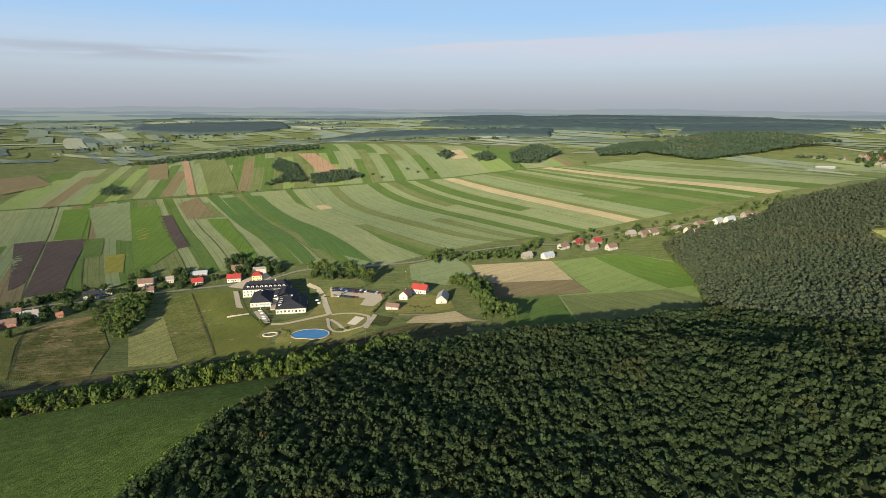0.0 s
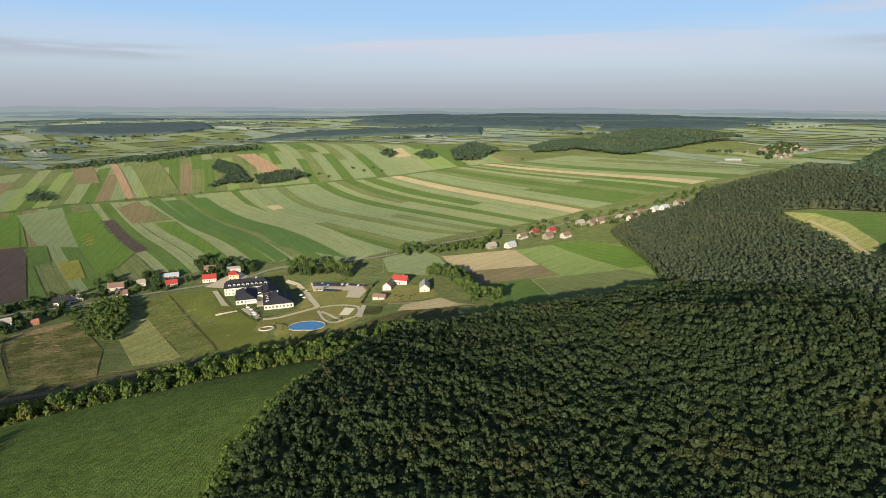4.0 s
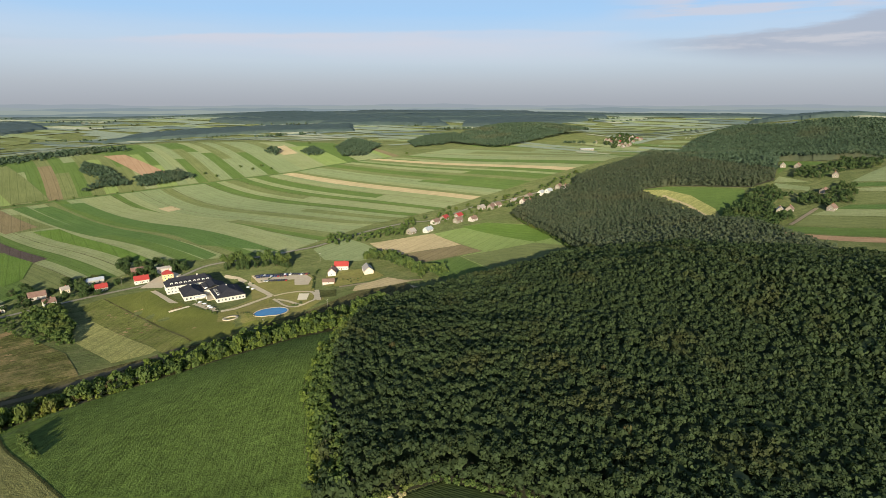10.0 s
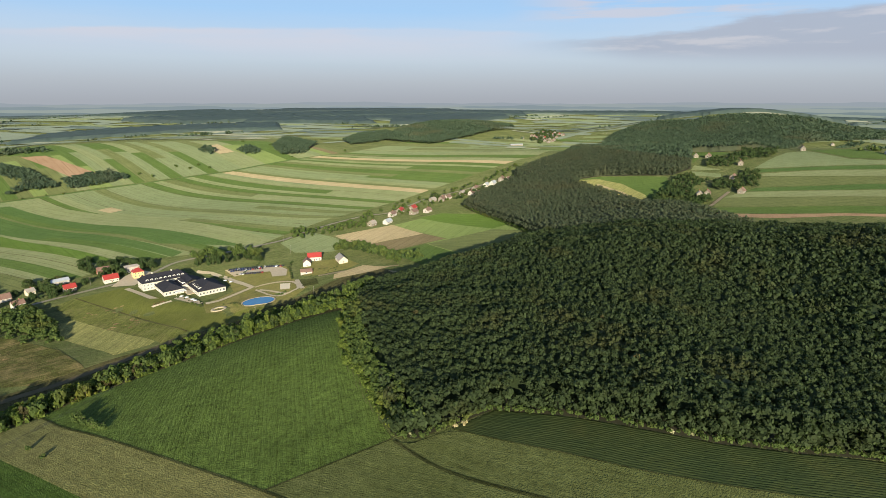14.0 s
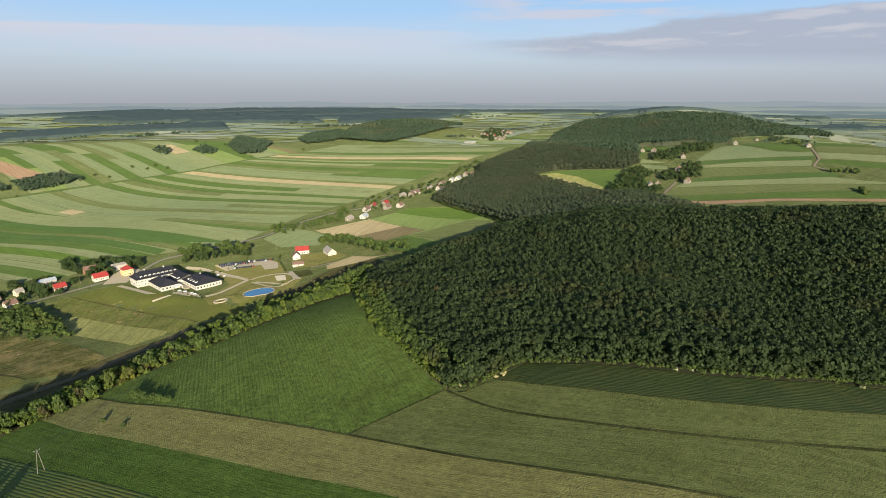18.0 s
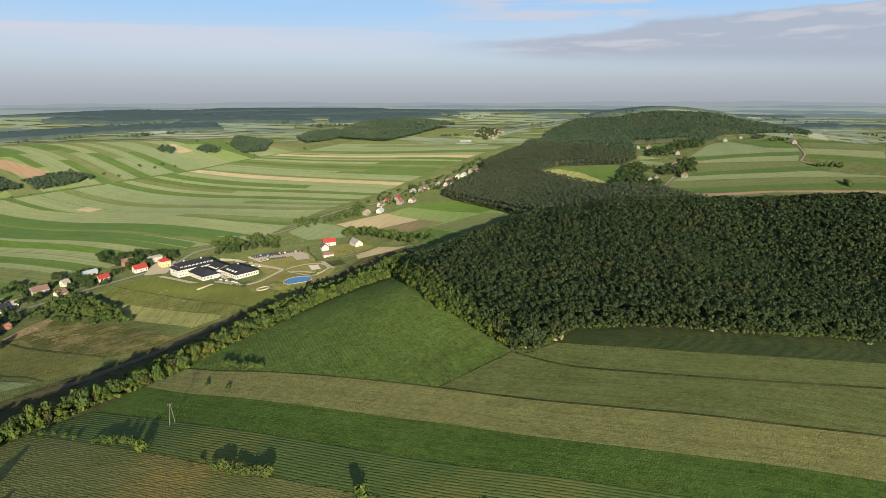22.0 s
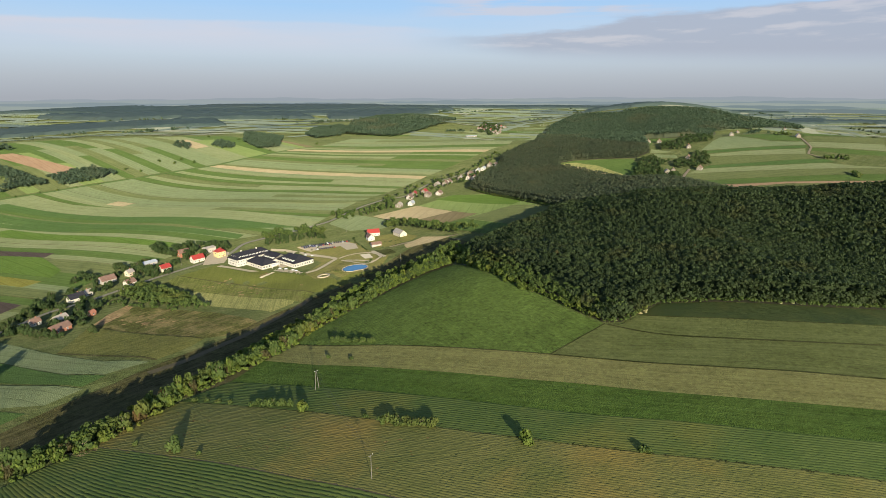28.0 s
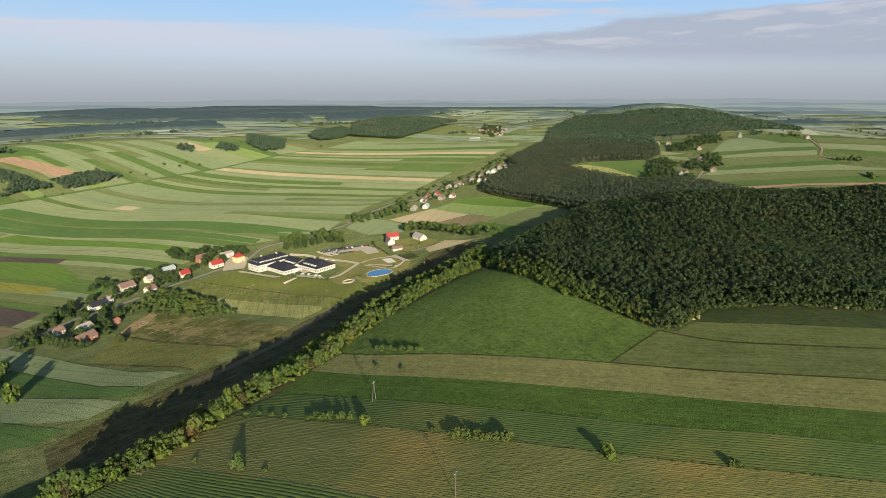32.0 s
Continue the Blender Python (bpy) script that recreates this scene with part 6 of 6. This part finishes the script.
tt = np.repeat(np.arange(0, 12, 0.05), 2)
sway = 0.5 + 0.5 * np.sin(tt * 3.1 + 0.6) * np.sin(tt * 1.3 + 2.0) + 0.25 * np.sin(tt * 7.7)
tt, sway = tt[sway > 0.12], sway[sway > 0.12]
hp = np.column_stack([np.interp(tt, np.arange(13), c) for c in np.array(TROW, float).T]) + tree_rng.uniform(-4.5, 4.5, (len(tt), 2)) + (-2, 3)
tall = (0.45 + 0.75 * np.clip(sway, 0, 1.2)) * (1 + 0.3 * np.clip((tt - 6) / 4, 0, 1))
wood("hedge", hp, tree_rng.uniform(1.1, 3.3, len(hp)), tree_rng.uniform(1.0, 7.5, len(hp)) * tall, RICH[:2] + BROAD, L_MID, "dense green hedge trees lining the gully", "hedge")
hq = hp[(np.arange(len(hp)) * 7 % 11) < 3] + (1.5, -2.0)
wood("hedge", hq, tree_rng.uniform(1.6, 3.4, len(hq)), tree_rng.uniform(1.5, 5.5, len(hq)), BROAD, L_EDGE, "sunlit yellowish bushes in the gully hedge", "hedge")
belt = np.repeat(np.arange(0.5, 7, 0.03), 2)
bp = np.column_stack([np.interp(belt, np.arange(8), c) for c in np.array(BELT, float).T]) + tree_rng.uniform(-6, 6, (len(belt), 2)) + (-5, 9)
grow = np.clip((belt - 0.5) / 3, 0.35, 1)
wood("hedge", bp, tree_rng.uniform(1.8, 3.6, len(bp)), tree_rng.uniform(3, 12, len(bp)) * grow, BROAD, L_MID, "broad leafy belt of trees between the gully and the lawn", "hedge")
# the belt's sun-facing side, lit by a brighter leaf colour
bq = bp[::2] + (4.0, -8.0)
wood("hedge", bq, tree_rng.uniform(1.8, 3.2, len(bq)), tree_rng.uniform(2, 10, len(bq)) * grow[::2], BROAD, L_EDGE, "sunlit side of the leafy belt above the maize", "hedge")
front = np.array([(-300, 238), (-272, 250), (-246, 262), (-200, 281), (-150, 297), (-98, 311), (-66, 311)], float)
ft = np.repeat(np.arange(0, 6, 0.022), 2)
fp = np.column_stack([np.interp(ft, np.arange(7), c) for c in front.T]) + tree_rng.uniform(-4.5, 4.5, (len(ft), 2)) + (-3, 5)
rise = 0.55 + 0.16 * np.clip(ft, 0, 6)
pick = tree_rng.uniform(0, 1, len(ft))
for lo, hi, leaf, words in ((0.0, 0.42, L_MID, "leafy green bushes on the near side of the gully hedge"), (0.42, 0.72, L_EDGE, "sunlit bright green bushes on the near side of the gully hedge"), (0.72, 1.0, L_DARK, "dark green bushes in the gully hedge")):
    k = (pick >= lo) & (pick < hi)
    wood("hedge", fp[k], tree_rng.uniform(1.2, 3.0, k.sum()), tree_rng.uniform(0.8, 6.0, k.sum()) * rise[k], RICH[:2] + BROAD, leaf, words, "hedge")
bushes_row = Planter(MIDV, L_EDGE, "bush", "low green bush along the gully", "gully bushes", True)
bushes_row.along([(x + 2, y - 4) for x, y in TROW], 4.5, 3.0, 2.0, 2.0)
shrubs = np.column_stack([np.interp(np.arange(0, 12, 0.03), np.arange(13), c) for c in np.array(TROW, float).T]) + tree_rng.normal(0, 5.5, (400, 2)) + (-3, 6)
wood("scrub", shrubs, tree_rng.uniform(1.0, 2.4, 400), tree_rng.uniform(0.6, 2.0, 400), BROAD, L_EDGE, "low tangled scrub on the gully bank", "scrub")
dark_trees.along([(-22, 343), (-48, 346), (-96, 338)], 5.0, 11, 4.5, 3.0)
SIDE = [(-58, 308), (-88, 238), (-100, 199), (-106, 168), (-109, 140), (-112, 110)]
FOOT = [(-112, 106), (-104, 99), (-67, 97), (-42, 72), (-25, 49), (-7, 28), (18, 11), (43, -1), (62, -13), (138, -58)]
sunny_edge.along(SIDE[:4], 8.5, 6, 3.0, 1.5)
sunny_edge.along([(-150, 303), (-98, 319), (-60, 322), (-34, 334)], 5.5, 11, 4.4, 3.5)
# brighter leaf colours here stand in for sun on the wood's side
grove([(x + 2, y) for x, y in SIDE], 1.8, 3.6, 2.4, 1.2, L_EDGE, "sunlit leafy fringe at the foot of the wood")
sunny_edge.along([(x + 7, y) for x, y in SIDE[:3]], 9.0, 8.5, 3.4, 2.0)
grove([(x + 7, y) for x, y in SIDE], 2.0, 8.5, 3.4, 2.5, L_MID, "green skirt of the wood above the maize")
edge_trees.along([(-99, 144), (-106, 112)], 5.5, 11, 4.2, 1.5)
for hh, rr, off in ((4.0, 2.8, 1.5), (8.0, 3.2, 2.0), (14.0, 3.4, 3.0)):
    grove([(x + 2, y + 3) for x, y in FOOT], 2.2, hh, rr, off, L_BROAD, "leafy dark green skirt along the edge of the wood")
grove(FOOT, 2.2, 3.4, 1.9, 1.0, L_MID, "low leafy fringe at the foot of the wood")
elder = Planter(RICH, L_FLOWER, "bush", "elder bush in white blossom at the foot of the wood", "blossoming bushes", True)
elder.spots([(-86, 98), (-82, 97), (-104, 104), (-18, 43), (-12, 38), (-9, 35), (57, -12)], 2.2, 1.5)
copper = Planter(RICH, L_RUST, "tree", "brownish dying tree among green crowns", "dying trees")
copper.spots([(-1, 76), (20, 120), (60, 90), (-60, 190)], 17.0, 3.2)
bushes.spots([(-204, 21)], 4.5, 3.0)
bright_bush = Planter(RICH, L_EDGE, "bush", "tall bright green bush on a field balk", "balk bushes", True)
bright_bush.spots([(-235, 57), (-292, 152)], 7.0, 3.6)
bushes.along([(-306, 180), (-293, 161)], 3.0, 4.6, 2.6, 0.8)
bushes.along([(-271, 113), (-255, 90)], 3.2, 4.6, 2.8, 0.8)
bushes.along([(-234, 228), (-221, 198)], 3.0, 4.0, 2.4, 0.8)
bushes.along([(-326, 210), (-309, 186)], 8.0, 3.2, 1.8, 1.2)
bushes.spots([(-274, 122), (-318, 200), (-244, 188), (-251, 203), (-341, 152), (-360, 184)], 2.6, 1.6)
bushes.spots([(-348, 164)], 8.5, 4.0)
row_trees.spots([(-417, 340)], 13.0, 5.6)
dark_trees.spots([(-428, 362), (-424, 380), (-434, 392), (-420, 400)], 11.0, 4.4)
village_trees.along([(-413, 463), (-399, 469), (-384, 437), (-372, 417)], 5.0, 7.0, 3.6, 4.0)
village_trees.along([(-392, 488), (-376, 508), (-358, 512)], 7.0, 7.0, 3.6, 4.0)
village_trees.spots([(-348, 459), (-351, 475), (-335, 483), (-294, 581), (-275, 559), (-266, 562), (-327, 576), (-332, 587), (-297, 593), (-376, 526), (-364, 535), (-371, 449)], 9.5, 4.8)
village_trees.spots([(-321, 563), (-305, 569), (-289, 550), (-272, 593), (-273, 547), (-246, 571), (-212, 579), (-218, 600), (-349, 541), (-341, 510), (-387, 500), (-400, 451), (-409, 450), (-377, 434), (-359, 451), (-347, 489), (-298, 600), (-285, 583), (-326, 551), (-241, 596)], 8.5, 4.4)
q = fill([(-331, 502), (-303, 509), (-279, 470), (-264, 418), (-278, 426), (-303, 453), (-328, 483)], 4.8)
q = q[tree_rng.uniform(0, 1, len(q)) < 0.6]
wood("thicket", q, tree_rng.uniform(1.6, 3.4, len(q)), tree_rng.uniform(1.0, 3.4, len(q)), BROAD, L_MID, "dense green thicket on the bank below the road")
village_trees.along([(-249, 615), (-239, 611), (-231, 618)], 5.0, 9.0, 4.5, 3.0)
village_trees.along([(-203, 604), (-194, 602), (-184, 589)], 5.0, 9.0, 4.5, 2.0)
grove([(-140, 568), (-119, 561), (-98, 557), (-75, 545)], 4.2, 21, 5.4, 3.0, L_MID, "row of round trees behind the car park")
village_trees.along([(-137, 568), (-118, 563), (-97, 559), (-75, 548)], 9.0, 13.0, 5.6, 2.0)
grove([(29, 533), (39, 507), (40, 465), (34, 414)], 3.2, 8.5, 3.8, 4.0, L_MID, "row of trees behind the farmyard")
grove([(9, 530), (25, 500), (38, 460), (45, 430)], 3.2, 10.0, 4.2, 5.0, L_DARK, "trees beside the farmyard")
q = fill([(-26, 600), (-16, 638), (37, 629), (82, 650), (111, 685), (114, 664), (74, 611), (29, 600)], 7)
q = q[tree_rng.uniform(0, 1, len(q)) < 0.7]
wood("thicket", q, tree_rng.uniform(2.6, 4.6, len(q)), tree_rng.uniform(2, 4.5, len(q)), MIDV, L_MID, "scrubby thicket round a village house")
q = fill([(-315, 507), (-291, 524), (-266, 469), (-262, 438), (-254, 415), (-284, 451)], 4.6)
wood("thicket", q, tree_rng.uniform(2.8, 4.6, len(q)), tree_rng.uniform(2, 5, len(q)), BROAD, L_MID, "dark thicket beside the hay strip")
grove([(-398, 475), (-385, 500), (-360, 518), (-326, 527), (-279, 546)], 9.0, 7.0, 3.8, 4.0, L_DARK, "dark trees along the village road")
village_trees.spots([(-370, 448), (-352, 443), (-348, 416), (-237, 597), (-233, 579), (-184, 586), (-278, 566), (-261, 545)], 8.0, 4.2)
grove([(258, 673), (291, 684), (343, 690), (401, 703), (471, 743)], 9.8, 7.5, 4.0, 9.0, L_DARK, "village garden trees along the road")
village_trees.spots([(236, 708)], 14.0, 7.0)
q = np.concatenate([fill([(407, 418), (440, 448), (488, 468), (550, 495), (567, 486), (547, 440), (517, 438), (472, 410), (470, 385), (432, 376), (387, 369), (339, 354)], 6.5), fill([(396, 404), (434, 387), (492, 396), (466, 373), (402, 363), (349, 358)], 6), fill([(554, 440), (574, 433), (567, 419), (625, 433), (638, 423), (569, 376), (549, 384), (523, 403), (529, 417)], 7.5),
                    fill([(625, 507), (673, 530), (701, 509), (685, 491), (637, 467)], 8), fill([(708, 525), (782, 532), (811, 499), (749, 457), (708, 464), (690, 480)], 9)])
q = q[tree_rng.uniform(0, 1, len(q)) < 0.92]
wood("hamlet_trees", q, tree_rng.uniform(3.0, 5.0, len(q)), tree_rng.uniform(2.5, 6, len(q)), MIDV, L_DARK, "dark garden trees round the hamlet houses")
village_trees.along([(828, 573), (787, 479)], 12, 8, 5, 4)
small_trees.spots([(688, 245), (700, 240), (702, 230), (706, 221), (623, 183), (614, 176), (865, 393), (896, 393), (879, 376)], 9.0, 6.0)
q = fill([(-391, 1124), (-363, 1147), (-307, 1152), (-360, 1267), (-417, 1320), (-411, 1256), (-365, 1194)], 6)
wood("copse", q, tree_rng.uniform(3.2, 4.6, len(q)), tree_rng.uniform(4, 8, len(q)), COPSE, L_HILL, "dark copse beside the hillside lane")
q = fill([(-292, 1140), (-247, 1143), (-192, 1174), (-227, 1227), (-260, 1210), (-306, 1199)], 6)
wood("copse", q, tree_rng.uniform(3.2, 4.6, len(q)), tree_rng.uniform(4, 7, len(q)), COPSE, L_HILL, "round copse above the hillside lane")
for poly in ([(-703, 1088), (-658, 1092), (-710, 1158), (-725, 1143)], [(-44, 1341), (-21, 1390), (-3, 1345), (-24, 1308)], [(37, 1323), (75, 1392), (94, 1324), (68, 1284)], [(129, 1366), (231, 1630), (262, 1422), (182, 1268), (128, 1265)], [(355, 1477), (474, 1659), (582, 1678), (553, 1532), (449, 1433), (344, 1384)]):
    q = fill(poly, 7)
    wood("copse", q, tree_rng.uniform(3.2, 5, len(q)), tree_rng.uniform(4, 8, len(q)), COPSE, L_HILL, "dark copse on the far hillside")
q = np.concatenate([fill([(-909, 1501), (-838, 1539), (-702, 1516), (-563, 1472), (-464, 1485), (-355, 1463), (-337, 1416), (-544, 1421), (-661, 1425), (-786, 1442)], 13), fill([(-651, 1435), (-422, 1494), (-396, 1424), (-617, 1374)], 16)])
wood("hedgerow", q, tree_rng.uniform(4, 7, len(q)), tree_rng.uniform(3, 6, len(q)), COPSE, L_HILL, "dark line of hedge trees along the crest")
small_trees.spots([(-78, 1207), (-60, 1227), (-41, 1200), (-173, 1196), (-152, 1174), (-104, 1230), (144, 1238), (288, 1277), (135, 1416), (82, 1489)], 6, 4.5)
small_trees.along([(-745, 1008), (-628, 1066), (-502, 1091), (-387, 1110), (-210, 1132)], 34, 3.5, 2.4, 2)

# trees and gardens round the distant houses
q = fill([(883, 1289), (888, 1236), (1045, 1370), (1164, 1486), (1176, 1590), (971, 1399)], 15)
q = q[tree_rng.uniform(0, 1, len(q)) < 0.55]
wood("far_garden_trees", q, tree_rng.uniform(4.5, 7.5, len(q)), tree_rng.uniform(3, 6, len(q)), MIDV, L_DARK, "dark garden trees round the distant village", "trees")
grove([(139, 668), (178, 697), (220, 714), (259, 719), (297, 720), (357, 733), (422, 756), (455, 772)], 6.0, 7.0, 3.6, 13.0, L_MID, "green garden trees between the village houses")
grove([(132, 651), (193, 671), (264, 690), (318, 697)], 6.0, 5.0, 3.0, 8.0, L_MID, "low green gardens below the village houses")
village_trees.spots([(-347, 523), (-379, 510), (-367, 520), (-359, 499), (-317, 539), (-298, 593), (-282, 569), (-271, 559), (-278, 586), (-341, 576), (-362, 476), (-336, 495)], 8.5, 4.4)
village_trees.spots([(-252, 623), (-250, 635), (-215, 624), (-197, 609), (-188, 597), (-222, 614)], 9.0, 4.6)
grove([(12, 527), (22, 504), (33, 469), (42, 437), (53, 401)], 3.0, 13.0, 4.8, 5.0, L_MID, "thick row of trees beside the farmyard")
grove([(4, 524), (15, 528), (32, 521)], 4.0, 8.0, 4.2, 3.0, L_MID, "trees behind the farmyard barn")
bushes.spots([(-155, 453), (-152, 448), (-158, 457), (-84, 432), (-81, 430), (-78, 432)], 2.4, 1.7)
hedge_bush = Planter(MIDV, L_DARK, "bush", "small dark bush beside the pool path", "pool bushes", True)
hedge_bush.spots([(-160, 465), (-154, 461), (-163, 473), (-168, 479), (-151, 456), (-158, 457)], 1.8, 1.2)
hedge_bush.along([(-133, 438), (-126, 430), (-121, 422), (-118, 413)], 3.0, 1.6, 1.0, 0.3)
hedge_bush.along([(-121, 519), (-101, 517), (-76, 540)], 6.0, 2.0, 1.3, 1.0)


def parasol(x, y):
    root = tagged(new("parasol"), "white parasol on the hotel terrace", "parasol", "terrace parasols")
    root.matrix_basis = pose(x, y, ground_at(x, y) + 0.3)
    part("pole", lathe("pole", [(0.04, -0.2), (0.04, 2.6)], M_WOOD, 6), root)
    part("canopy", lathe("canopy", [(1.9, 2.2), (1.9, 2.26), (0.9, 2.7), (0.05, 2.95)], M_FRAME, 8), root)
    return root


def bench(x, y, turn):
    root = tagged(new("bench"), "dark wooden garden bench on the lawn", "bench", "garden benches")
    root.matrix_basis = pose(x, y, ground_at(x, y) + 0.3, 0, 0, turn)
    part("seat", boxes("seat", [(-0.9, 0.9, -0.22, 0.22, 0.4, 0.46)], M_WOOD), root)
    part("backrest", boxes("backrest", [(-0.9, 0.9, 0.2, 0.25, 0.5, 0.9)], M_WOOD), root)
    for sx in (-0.75, 0.75):
        part("leg", boxes("leg", [(sx - 0.05, sx + 0.05, -0.2, 0.22, -0.2, 0.4)], M_WOOD), root)


for px, py in ((-121, 506), (-117, 497), (-157, 462), (-161, 470), (-155, 458), (-165, 476)):
    parasol(px, py)
for px, py in ((-189, 470), (-186, 471), (-183, 472), (-181, 473)):
    bench(px, py, 20)
grove([(228, 508), (198, 400), (178, 330)], 2.6, 12, 3.0, 3.0, L_PINE, "dense dark pine edge above the meadow")
grove([(228, 508), (244, 628), (285, 657)], 2.6, 11, 3.0, 3.0, L_PINE, "dense dark pine edge above the meadow")
grove([(285, 657), (334, 672), (385, 690), (421, 737)], 3.0, 11, 3.2, 3.0, L_PINE, "dense pine edge behind the village")
grove([(244, 628), (228, 508), (198, 400), (178, 330)], 2.2, 3.5, 2.4, 1.2, L_MID, "low green fringe at the foot of the pines")
village_trees.spots([(-253, 641), (-245, 644), (-226, 609), (-220, 594), (-227, 588), (-282, 579), (-275, 562), (-207, 613), (-194, 591), (-184, 590), (-246, 628)], 10.0, 5.2)
hedge_bush.spots([(-30, 477), (-26, 472), (-23, 473), (-20, 469), (-16, 469), (-12, 471), (-25, 462), (-18, 460), (-43, 462), (-8, 478)], 1.6, 1.4)
hedge_bush.along([(-61, 467), (-55, 504), (-47, 526)], 5.0, 2.6, 1.6, 1.2)
